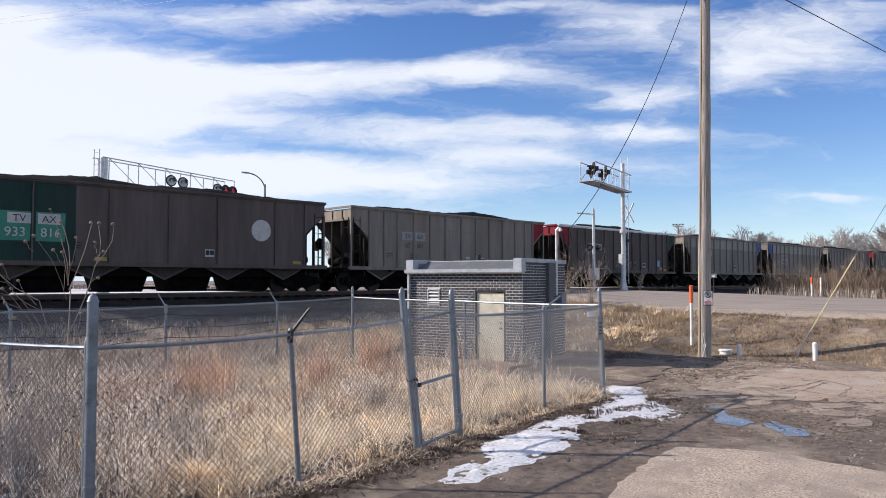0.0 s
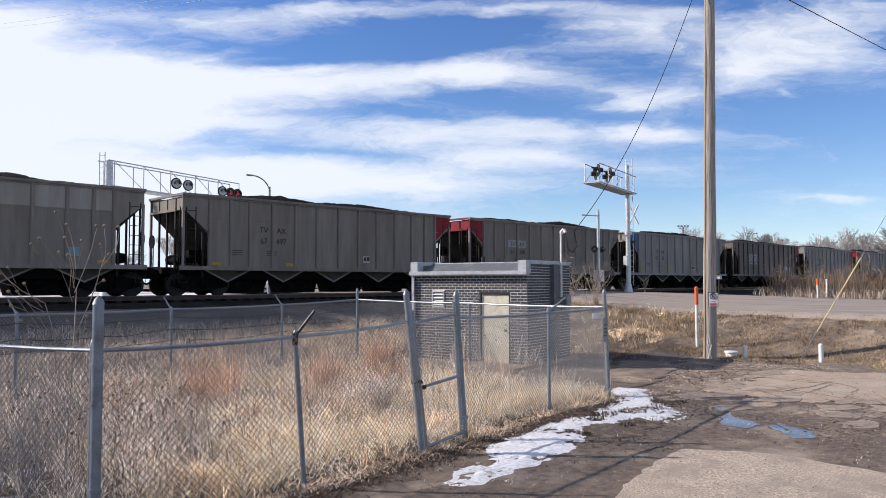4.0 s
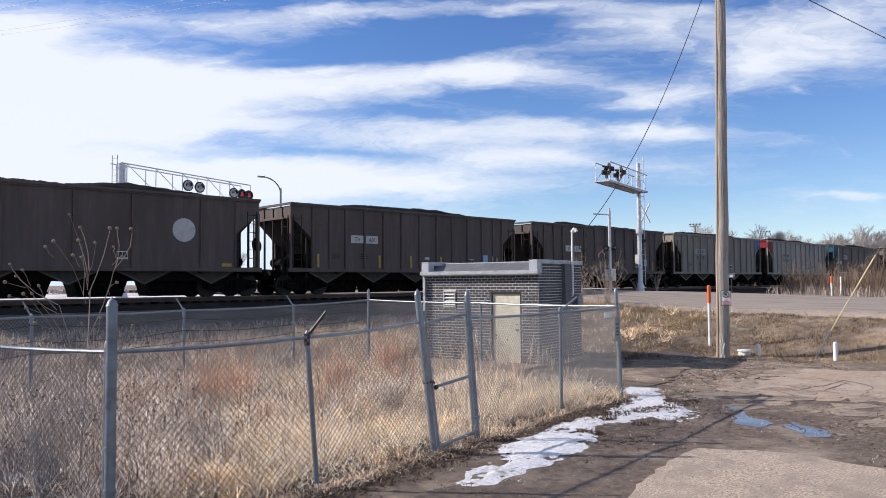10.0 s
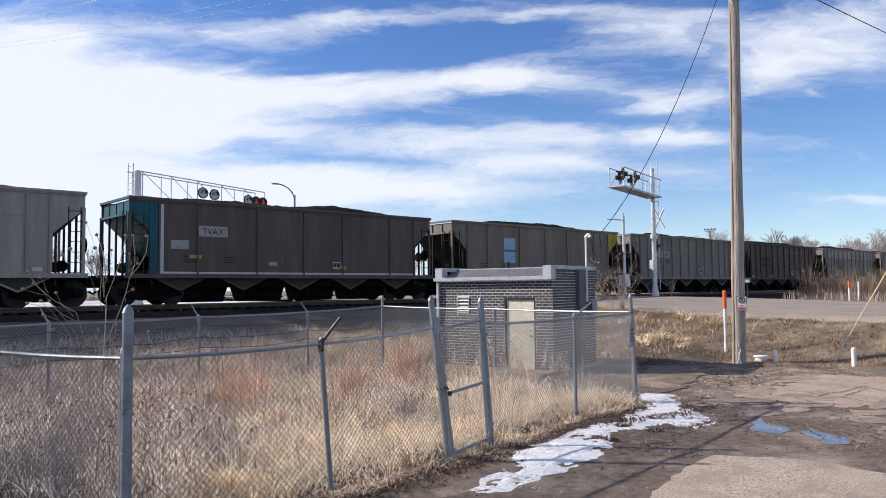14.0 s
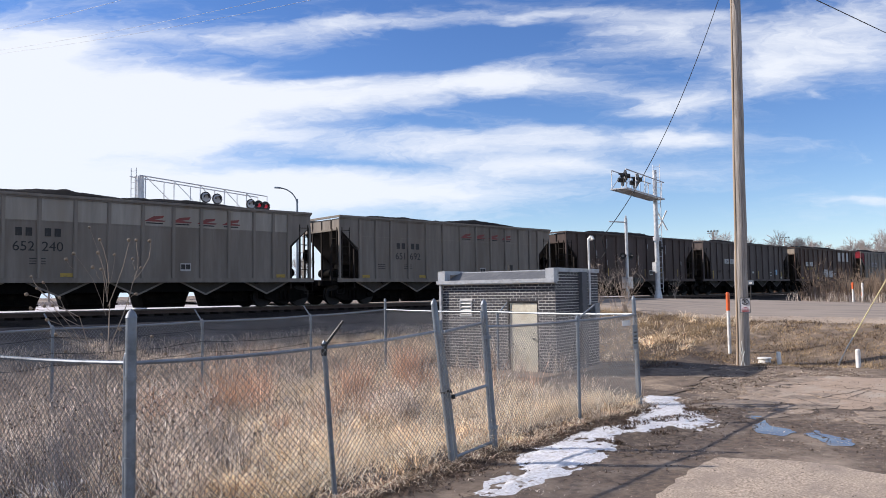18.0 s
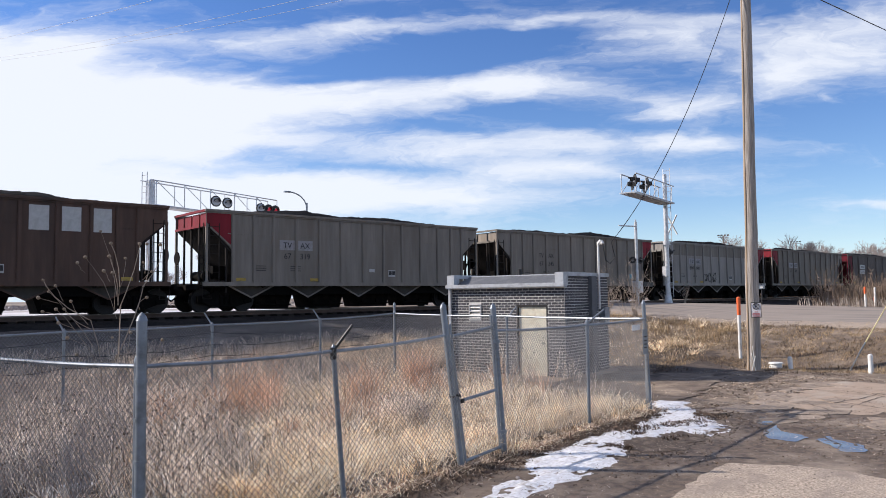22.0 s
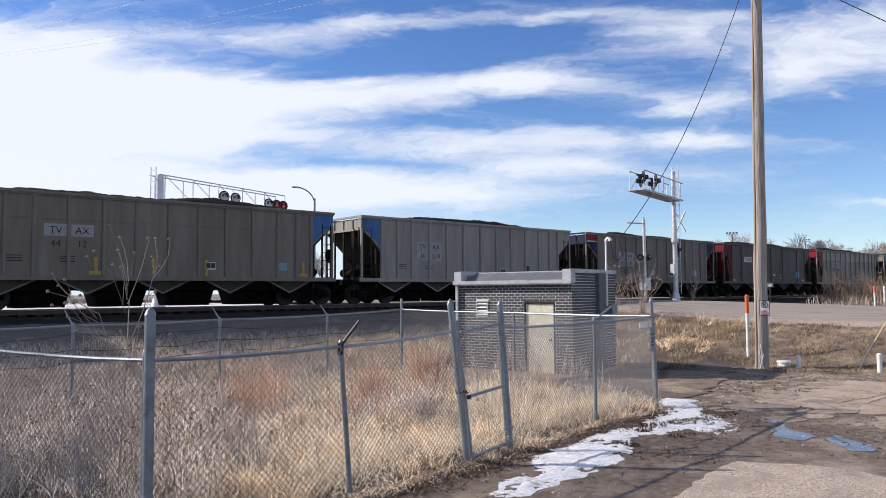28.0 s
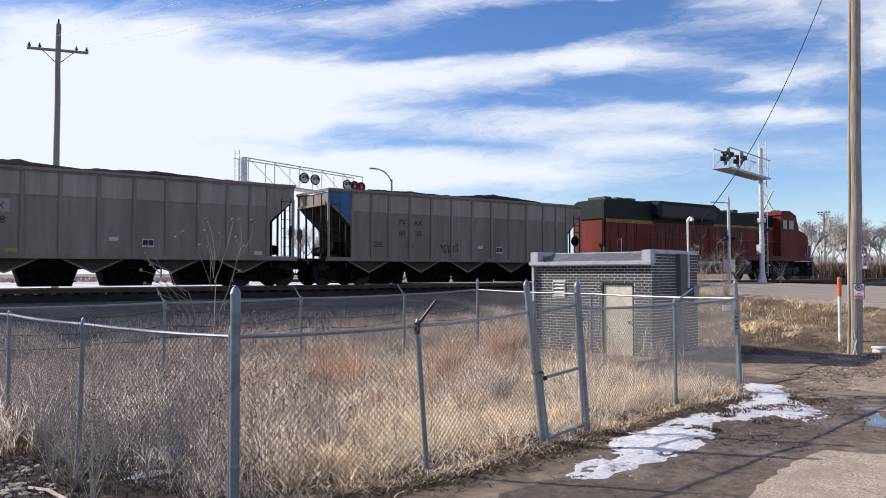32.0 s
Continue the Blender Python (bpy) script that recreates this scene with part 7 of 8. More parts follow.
M_STRAW = grass_mat("straw_blades", [(0.0, (0.16, 0.1, 0.06)), (0.2, (0.5, 0.36, 0.22)), (0.5, (0.85, 0.67, 0.45)), (1.0, (1.0, 0.91, 0.73))], trans=0.5, patch=0.6, patch_scale=1.3)
M_PALESTRAW = grass_mat("bleached_straw", [(0.0, (0.6, 0.45, 0.29)), (0.3, (0.95, 0.8, 0.57)), (1.0, (1.0, 0.95, 0.83))], trans=0.5, patch=0.2)
M_MAT = grass_mat("matted_litter", [(0.0, (0.06, 0.042, 0.03)), (0.35, (0.3, 0.215, 0.15)), (0.6, (0.75, 0.59, 0.43)), (1.0, (1.0, 0.92, 0.79))], trans=0.4, patch=0.6, patch_scale=1.3)
M_BLUESTEM = grass_mat("red_bluestem", [(0.0, (0.28, 0.155, 0.105)), (0.5, (0.58, 0.38, 0.27)), (1.0, (0.9, 0.68, 0.5))], trans=0.42, patch=0.25)
M_TWIGS = grass_mat("grey_twigs", [(0.0, (0.08, 0.062, 0.052)), (0.25, (0.36, 0.285, 0.23)), (0.55, (0.8, 0.68, 0.56)), (1.0, (1.0, 0.94, 0.86))], trans=0.45, patch=0.3)


def arcs(name, x, y, h, material, label, width=(0.002, 0.005), lean=(0.2, 0.5), droop=0.25, z0=None, heading=None, seed=1, category="grass"):
    """Blades as arching tapered ribbons of three spans; lean: sideways reach as a share of the length."""
    rng = np.random.default_rng(seed)
    x, y, h = np.asarray(x, float), np.asarray(y, float), np.asarray(h, float)
    n = len(x)
    z = np.array([ground_z(a, b) for a, b in zip(x, y)]) - 0.01
    if z0 is not None:
        z = z + z0
    ang = rng.uniform(0, 2 * np.pi, n) if heading is None else heading + rng.normal(0, 0.5, n)
    reach = rng.uniform(*lean, n) * h
    dr = droop * rng.uniform(0.3, 1.6, n)
    w = rng.uniform(*width, n)
    wa = rng.uniform(0, 2 * np.pi, n)
    wx, wy = np.cos(wa) * w, np.sin(wa) * w
    V = np.zeros((n, 7, 3))
    for k, (t, taper) in enumerate(((0.0, 1.0), (0.4, 0.95), (0.75, 0.7))):
        px, py = x + np.cos(ang) * reach * t ** 1.5, y + np.sin(ang) * reach * t ** 1.5
        pz = np.maximum(z + h * (t - dr * t ** 2.5), z + 0.012 * t)
        V[:, 2 * k] = np.c_[px - wx * taper, py - wy * taper, pz]
        V[:, 2 * k + 1] = np.c_[px + wx * taper, py + wy * taper, pz]
    V[:, 6] = np.c_[x + np.cos(ang) * reach, y + np.sin(ang) * reach, np.maximum(z + h * (1 - dr), z + 0.014)]
    base = np.arange(n)[:, None] * 7
    loops = np.c_[base + [0, 1, 3, 2], base + [2, 3, 5, 4], base + [4, 5, 6]]
    me = bpy.data.meshes.new(name)
    me.vertices.add(n * 7)
    me.vertices.foreach_set("co", V.ravel())
    me.loops.add(n * 11)
    me.loops.foreach_set("vertex_index", loops.ravel().astype(np.int32))
    me.polygons.add(n * 3)
    me.polygons.foreach_set("loop_start", (np.arange(n)[:, None] * 11 + [0, 4, 8]).ravel().astype(np.int32))
    me.update(calc_edges=True)
    me.validate()
    me.materials.append(material)
    return tagged(new(name, me), label, category, kind="stuff")


def crowns(cx, cy, each, rad, hgt):
    """Blade feet gathered round crowns; blades of one crown share its height and lean outward."""
    m = len(cx)
    k = RNG.integers(each[0], each[1], m)
    idx = np.repeat(np.arange(m), k)
    size = RNG.uniform(0.55, 1.45, m)
    a, r = RNG.uniform(0, 2 * np.pi, len(idx)), np.abs(RNG.normal(0, rad, len(idx))) * size[idx]
    return np.asarray(cx)[idx] + r * np.cos(a), np.asarray(cy)[idx] + r * np.sin(a), hgt * size[idx] * RNG.uniform(0.45, 1.1, len(idx)), a


def bare(x, y):
    """Spots where the snow lies in the yard and nothing stands."""
    out = np.zeros(len(x), bool)
    for sx, sy, r in ((2.55, 10.35, 0.42), (3.05, 9.2, 0.3), (2.2, 9.25, 0.3)):
        out |= (x - sx) ** 2 + (y - sy) ** 2 < r * r
    return out


def greyness(x, y):
    """1 in the twiggy western corner of the yard, 0 in the straw."""
    return np.clip((y / np.maximum(x, 0.3) - 1.75) / 0.75, 0, 1)


# dark soil and litter under the yard's plants
drape("yard_soil", [(2.7, 7.5), (7.1, 7.8), (13.3, 8.8), (13.5, 17.5), (7.4, 16.5), (0.8, 15.0), (1.2, 11.5)], 0.008, mat("dark_litter_soil", (0.095, 0.07, 0.052), 0.95, col2=(0.04, 0.03, 0.023), scale=6, bump=1.0, bscale=20, dirt=(0.15, 0.115, 0.085), dirt_scale=1.6),
      "dark soil and rotting litter under grass", "ground", 0.4)
ax, ay = RNG.uniform(0.6, 13.6, 46000), RNG.uniform(7.4, 17.6, 46000)
ok = in_yard(ax, ay) & ~bare(ax, ay)
arcs("grass_litter", ax[ok], ay[ok], RNG.uniform(0.05, 0.2, ok.sum()), M_MAT, "matted brown litter of dead leaves and stalks", (0.005, 0.013), (0.6, 1.6), 0.9, seed=5)
# straw in tufts, thinning out towards the west corner
cx, cy, cd = clumped(2300, 2.4, 13.5, 7.5, 17.6, 0.8, 0.0, in_yard)
ok = (RNG.uniform(0, 1, len(cx)) > 0.93 * greyness(cx, cy)) & ~bare(cx, cy)
gx, gy, gh, ga = crowns(cx[ok], cy[ok], (14, 36), 0.1, 0.38)
arcs("dry_grass", gx, gy, gh, M_STRAW, "arching tufts of straw-coloured dead grass", (0.004, 0.009), (0.3, 1.1), 0.45, heading=ga, seed=2)
# bleached bunches: along the fence by the gate, in the middle of the yard and at the front
spots = [(6.7, 11.9, 0.5, 10), (7.6, 12.4, 0.5, 8), (6.5, 9.0, 0.5, 14), (7.3, 8.7, 0.4, 12), (5.9, 8.6, 0.4, 9), (4.75, 7.95, 0.3, 7), (4.3, 8.3, 0.35, 5), (8.9, 9.3, 0.6, 14), (10.4, 9.6, 0.7, 16), (12.0, 9.9, 0.7, 14), (9.4, 10.8, 0.6, 10), (5.2, 9.8, 0.5, 6), (12.6, 12.4, 0.6, 8), (10.9, 12.4, 0.7, 9), (8.4, 14.2, 0.6, 6)]
cx = np.concatenate([RNG.normal(x, r, n) for x, y, r, n in spots])
cy = np.concatenate([RNG.normal(y, r, n) for x, y, r, n in spots])
ok = in_yard(cx, cy)
ux, uy, uh, ua = crowns(cx[ok], cy[ok], (34, 66), 0.12, 0.46)
arcs("straw_grass", ux, uy, uh, M_PALESTRAW, "bright bleached bunches of dead grass", (0.004, 0.009), (0.25, 0.95), 0.4, heading=ua, seed=22)
# loose curled straw lying on top
nx_, ny_ = RNG.uniform(2.2, 13.5, 15000), RNG.uniform(7.4, 17.5, 15000)
ok = in_yard(nx_, ny_) & ~bare(nx_, ny_) & (RNG.uniform(0, 1, 15000) > 0.75 * greyness(nx_, ny_))
arcs("bright_straw", nx_[ok], ny_[ok], RNG.uniform(0.12, 0.4, ok.sum()), M_PALESTRAW, "curled bleached straw lying over the litter", (0.005, 0.011), (0.6, 1.6), 0.75, z0=RNG.uniform(0.0, 0.18, ok.sum()), seed=31)
# fine stalks that stand above the rest, brown and grey
cx, cy, cd = clumped(1500, 2.0, 13.5, 7.5, 17, 0.6, -0.1, in_yard)
sx, sy, sh, sa = crowns(cx, cy, (4, 14), 0.12, 0.58)
arcs("brown_stems", sx, sy, sh, M_MAT, "thin brown dead stalks above the grass", (0.0015, 0.0035), (0.05, 0.4), 0.1, heading=sa, seed=24)
# red bunch grass in tall dense stands
spots = [(6.8, 14.0, 0.3, 9, 1.2), (7.4, 14.3, 0.28, 8, 1.15), (6.3, 13.3, 0.3, 5, 0.9), (9.6, 13.5, 0.18, 8, 1.0), (11.8, 14.2, 0.26, 12, 1.15), (5.3, 13.2, 0.35, 4, 0.8), (8.9, 12.2, 0.4, 4, 0.7), (10.6, 13.2, 0.5, 5, 0.75), (6.0, 11.2, 0.4, 4, 0.62), (8.1, 11.2, 0.5, 4, 0.6), (13.0, 12.0, 0.3, 3, 0.7)]
for i, (x, y, r, n, h) in enumerate(spots):
    rx, ry, rh, ra = crowns(RNG.normal(x, r, n), RNG.normal(y, r, n), (34, 60), 0.09, h)
    arcs("bunch_grass", rx, ry, rh, M_BLUESTEM, "stand of reddish-brown bunch grass", (0.003, 0.007), (0.05, 0.42), 0.12, heading=ra, seed=60 + i)


def twiggy(name, cx, cy, hgt, material, label, stems, twigs, spread, seed, width=(0.003, 0.0065)):
    """Leafless weeds: stems from one foot, each with side twigs that climb."""
    rng = np.random.default_rng(seed)
    m = len(cx)
    ks = rng.integers(stems[0], stems[1], m)
    i = np.repeat(np.arange(m), ks)
    n = len(i)
    a = rng.uniform(0, 2 * np.pi, n)
    h = np.asarray(hgt)[i] * rng.uniform(0.55, 1.05, n)
    px, py = np.asarray(cx)[i] + rng.normal(0, 0.03, n), np.asarray(cy)[i] + rng.normal(0, 0.03, n)
    lean = spread * rng.uniform(0.2, 1.0, n)
    j = np.repeat(np.arange(n), twigs)
    t = rng.uniform(0.25, 0.95, len(j))
    sx = px[j] + np.cos(a[j]) * lean[j] * h[j] * t ** 1.5
    sy = py[j] + np.sin(a[j]) * lean[j] * h[j] * t ** 1.5
    X, Y = np.concatenate([px, sx]), np.concatenate([py, sy])
    H = np.concatenate([h, h[j] * rng.uniform(0.18, 0.45, len(j))])
    A = np.concatenate([a, a[j] + rng.normal(0, 1.2, len(j))])
    Z = np.concatenate([np.zeros(n), h[j] * t * 0.97])
    arcs(name, X, Y, H, material, label, width, (0.1, 2 * spread), 0.12, z0=Z, heading=A, seed=seed, category="weeds")
    top = rng.uniform(0, 1, len(X)) < 0.06
    return np.c_[X[top], Y[top], Z[top] + H[top]]


ox, oy = RNG.uniform(1.2, 6.4, 560), RNG.uniform(7.7, 16.6, 560)
ok = in_yard(ox, oy) & ~bare(ox, oy) & (RNG.uniform(0, 1, 560) < 0.1 + greyness(ox, oy))
heads = twiggy("grey_weeds", ox[ok], oy[ok], RNG.uniform(0.3, 0.8, ok.sum()), M_TWIGS, "tangle of grey-brown leafless weeds", (4, 9), 6, 0.55, 71)
ox2, oy2 = RNG.uniform(6, 13.3, 260), RNG.uniform(9.5, 17, 260)
ok = in_yard(ox2, oy2)
twiggy("grey_weeds", ox2[ok], oy2[ok], RNG.uniform(0.35, 0.7, ok.sum()), M_TWIGS, "scattered grey leafless weeds in the straw", (3, 6), 4, 0.5, 72)
twiggy("grey_bush", RNG.normal(8.5, 0.22, 22), RNG.normal(10.7, 0.22, 22), RNG.uniform(0.45, 0.75, 22), M_TWIGS, "dense grey bush among the straw", (8, 14), 7, 0.7, 73)
# weeds round the hut's wall and door
twiggy("wall_weeds", np.concatenate([RNG.normal(15.6, 0.25, 26), RNG.normal(16.0, 0.15, 8)]), np.concatenate([RNG.uniform(13.6, 16.6, 26), RNG.normal(12.9, 0.15, 8)]), RNG.uniform(0.35, 1.0, 34), M_TWIGS, "dry weeds against the hut's brick wall", (3, 7), 5, 0.35, 74)
# outside the west fence
wx0, wy0 = RNG.uniform(-7, 1.6, 620), RNG.uniform(10.6, 16.5, 620)
ok = ~in_yard(wx0, wy0)
twiggy("grey_weeds", wx0[ok], wy0[ok], RNG.uniform(0.35, 0.9, ok.sum()), M_TWIGS, "grey-brown leafless weeds west of the yard", (4, 8), 5, 0.5, 75)


def build_seed_heads(tips):
    """Small dark dried flower heads on the tips of the weeds."""
    verts, faces = [], []
    rnd = random.Random(8)
    for x, y, z in tips:
        if rnd.random() > 0.22:
            continue
        k, r = len(verts), rnd.uniform(0.008, 0.015)
        c = Vector((x, y, z + ground_z(x, y)))
        verts += [c + Vector(v) * r for v in ((1, 0, 0), (0, 1, 0), (-1, 0, 0), (0, -1, 0), (0, 0, 1), (0, 0, -0.8))]
        faces += [(k, k + 1, k + 4), (k + 1, k + 2, k + 4), (k + 2, k + 3, k + 4), (k + 3, k, k + 4), (k + 1, k, k + 5), (k + 2, k + 1, k + 5), (k + 3, k + 2, k + 5), (k, k + 3, k + 5)]
    tagged(new("seed_heads", soup("seed_heads", verts, faces, mat("dark_flower_head", (0.07, 0.045, 0.03), 0.9, bump=0, island=0.4))), "small dark dried flower heads on the weeds", "weeds", kind="stuff")


build_seed_heads(heads)
# dark leaves and short dead grass along the fence foot
zx = RNG.uniform(2.6, 13.9, 16000)
zy = np.interp(zx, [2.56, 4.91, 7.08, 8.18, 10.92, 13.31], [7.35, 7.36, 7.7, 7.92, 8.43, 8.71]) - 0.12 - np.abs(RNG.normal(0, 0.24, 16000))
arcs("leaf_litter", zx, zy, RNG.uniform(0.02, 0.09, 16000), M_LITTER, "dark dead leaves and grass along the fence foot", (0.004, 0.012), (0.8, 2.0), 0.85, seed=25)
yx, yy_, yh = tufts(700, 13.0, 19.0, 17.2, 21.5, lambda x, y: y > 17.9 + (x - 13) * 0.1, (20, 40), 0.14, 0.5, 0.5, -0.4)
blades("straw_grass", (yx, yy_, yh), M_GRASS, "pale straw grass behind the rear fence corner", width=(0.003, 0.008), bend=0.7, seed=33)
# grass outside along the fence foot and round the hut
ex = RNG.uniform(2.6, 13.6, 9000)
ey = np.interp(ex, [2.56, 4.91, 7.08, 8.18, 10.92, 13.31], [7.35, 7.36, 7.7, 7.92, 8.43, 8.71]) - np.abs(RNG.normal(0, 0.16, 9000))
arcs("fence_grass", ex, ey, RNG.uniform(0.03, 0.17, 9000), M_MAT, "short dead grass along the fence foot", (0.003, 0.008), (0.5, 1.5), 0.7, seed=3)
hx, hy, hd = clumped(26000, 13.5, 29, 13.5, 21.5, 0.6, 0.12, lambda x, y: ~((x > 14.8) & (x < 20.3) & (y < 18.2)))
blades("dry_grass", (hx, hy, 0.26 * RNG.uniform(0.3, 1.2, len(hx))), M_LAWN, "dead brown grass behind the hut", bend=0.9, seed=4)
mx_, my_ = RNG.uniform(0.2, 2.4, 5000), RNG.uniform(8.3, 12.5, 5000)
blades("mud_litter", (mx_, my_, RNG.uniform(0.02, 0.12, 5000)), M_LITTER, "dark reddish leaf litter on the mud", width=(0.004, 0.01), bend=1.6, seed=34)
# the road bank and verge
bx, by, bd = clumped(110000, 20.5, 29.7, -4, 24, 0.9, -0.35, lambda x, y: (x > 22.9 + 0.4 * np.sin(y)) | (y > 13.0))
blades("bank_grass", (bx, by, np.where(RNG.uniform(0, 1, len(bx)) < 0.05, 0.15, 0.055) * RNG.uniform(0.5, 1.3, len(bx))), M_LAWN, "short winter-brown grass on the road bank", width=(0.004, 0.009), bend=0.9, seed=8)
tx, ty, td = clumped(9000, 20.5, 29, 13.5, 20, 1.2, 0.2, lambda x, y: x > 0)
blades("bank_tufts", (tx, ty, RNG.uniform(0.08, 0.28, len(tx))), M_GRASS, "tufts of straw grass on the road bank", seed=9)
sx_, sy_, sh_, sa_ = crowns(np.concatenate([RNG.normal(24.6, 0.5, 7), RNG.normal(23.9, 0.4, 4), RNG.uniform(23.5, 29, 16)]), np.concatenate([RNG.normal(15.3, 0.5, 7), RNG.normal(14.4, 0.4, 4), RNG.uniform(11.5, 20, 16)]), (26, 60), 0.2, 0.34)
arcs("bank_straw", sx_, sy_, sh_, M_STRAW, "bright clumps of dead straw on the road bank", (0.006, 0.014), (0.4, 1.2), 0.5, heading=sa_, seed=81)
qx, qy, qd = clumped(30000, 38.9, 48, 2, 17.5, 0.5, -0.15, lambda x, y: y < 16.2 + 0.6 * np.sin(x * 2))
blades("roadside_grass", (qx, qy, RNG.uniform(0.2, 0.75, len(qx))), M_WEED, "tall pale dead grass beyond the road", width=(0.005, 0.011), seed=10)
kx, ky, kd = clumped(30000, 19.5, 29.5, 8, 21, 0.8, 0.15, lambda x, y: (x > 21.5) | (y > 12.0))
blades("bank_litter", (kx, ky, RNG.uniform(0.03, 0.14, len(kx))), M_LITTER, "dark dead leaves and weeds on the road bank", width=(0.004, 0.01), bend=1.4, seed=26)
jx, jy, jd = clumped(9000, 39.2, 45, 4, 16, 0.7, -0.2, lambda x, y: x > 0)
blades("roadside_brush", (jx, jy, RNG.uniform(0.7, 1.6, len(jx))), M_BRANCH, "dense brown brush stems beyond the road", width=(0.007, 0.016), bend=0.35, seed=30, category="brush")
# weeds and dry litter on the dirt strip before the bank and along the driveway
dx_, dy_, dd = clumped(26000, 14.0, 24, 6.8, 12, 1.4, 0.12, lambda x, y: y > 7.4)
arcs("verge_litter", dx_, dy_, RNG.uniform(0.02, 0.08, len(dx_)), M_MAT, "dead grass litter on the dirt verge", (0.004, 0.01), (0.8, 2.2), 0.9, seed=12)
# bits of leaf and gravel over the wet drive
cx_, cy_, cd = clumped(16000, 6.0, 22.0, 2.5, 8.2, 1.1, 0.12, lambda x, y: (x > 10.6) | (y > 5.3))
blades("drive_litter", (cx_, cy_, RNG.uniform(0.01, 0.04, len(cx_))), M_LITTER, "dead leaves and twigs strewn over the drive", width=(0.006, 0.016), bend=2.5, seed=27)
px_, py_, pd = clumped(9000, 6.0, 22.0, 2.5, 9.5, 1.6, 0.2, lambda x, y: (x > 10.6) | (y > 5.3))
blades("pale_litter", (px_, py_, RNG.uniform(0.01, 0.05, len(px_))), M_WEED, "pale straw bits strewn over the drive", width=(0.003, 0.009), bend=2.5, seed=28)
bx2 = RNG.uniform(9.6, 14.0, 3200)
by2 = 6.75 + (bx2 - 9.6) * 0.28 + RNG.normal(0, 0.3, 3200)
d2 = np.array([noise.noise((a * 1.3, b * 1.3, 21)) for a, b in zip(bx2, by2)])
bx2, by2 = bx2[d2 > 0.08], by2[d2 > 0.08]
blades("snow_debris", (bx2, by2, RNG.uniform(0.05, 0.09, len(bx2))), M_LITTER, "dark leaves and twigs lying in the snow", width=(0.006, 0.016), bend=1.2, seed=36)
# embankment weeds
wx_, wy_, wd = clumped(70000, -8, 27, 15.6, 22.4, 0.8, -0.3, lambda x, y: (y > np.interp(x, [0.5, 4, 7.4, 10.65, 13.7, 20], [15.2, 15.85, 16.7, 17.2, 17.9, 18.6])) & ~((x > 14.5) & (x < 20.4) & (y < 18.4)) & (np.hypot(x - 4.95, (y - 16.5) * 1.6) > 0.8))
blades("embankment_weeds", (wx_, wy_, RNG.uniform(0.06, 0.3, len(wx_)) * (1 + np.clip(wd, 0, 1))), M_DULLWEED, "dull brown weeds on the embankment's foot", width=(0.003, 0.009), bend=1.0, seed=13)
fx_, fy_, fd = clumped(44000, -8, 24, 15.6, 21.8, 1.1, -0.12, lambda x, y: y > np.interp(x, [0.5, 4, 7.4, 10.65, 13.7, 20], [15.2, 15.85, 16.7, 17.2, 17.9, 18.6]))
blades("pale_weeds", (fx_, fy_, RNG.uniform(0.1, 0.4, len(fx_))), M_WEED, "grey-tan weeds behind the rear fence", bend=0.8, seed=29)


def twig_plant(bm, rnd, base, h, n, spread, r, heads=None, hr=0.018, fork=3):
    """Upright stems that fork; heads: a bmesh that takes the round seed heads."""
    base = Vector(base)
    for _ in range(n):
        a = rnd.uniform(0, 2 * math.pi)
        out = Vector((math.cos(a), math.sin(a), 0)) * spread * rnd.uniform(0.1, 1)
        p, prev = base.copy(), None
        k = rnd.randint(3, 5)
        hh = h * rnd.uniform(0.6, 1.0)
        pts = [base]
        for i in range(1, k + 1):
            f = i / k
            pts.append(base + out * f ** 1.4 + Vector((rnd.gauss(0, 0.02), rnd.gauss(0, 0.02), hh * f)))
        for i, (u, v) in enumerate(zip(pts, pts[1:])):
            rod(bm, u, v, r * (1 - 0.7 * i / k), r * (1 - 0.7 * (i + 1) / k), n=4)
            if i >= 1:
                for _ in range(fork):
                    e = v + Vector((rnd.gauss(0, 0.12), rnd.gauss(0, 0.12), rnd.uniform(0.05, 0.3))) * (h / 1.6)
                    rod(bm, v, e, r * 0.35, r * 0.18, n=3)
                    if heads is not None:
                        bmesh.ops.create_icosphere(heads, subdivisions=1, radius=hr * rnd.uniform(0.7, 1.2), matrix=Matrix.Translation(e))
        if heads is not None:
            bmesh.ops.create_icosphere(heads, subdivisions=1, radius=hr * 1.2, matrix=Matrix.Translation(pts[-1]))


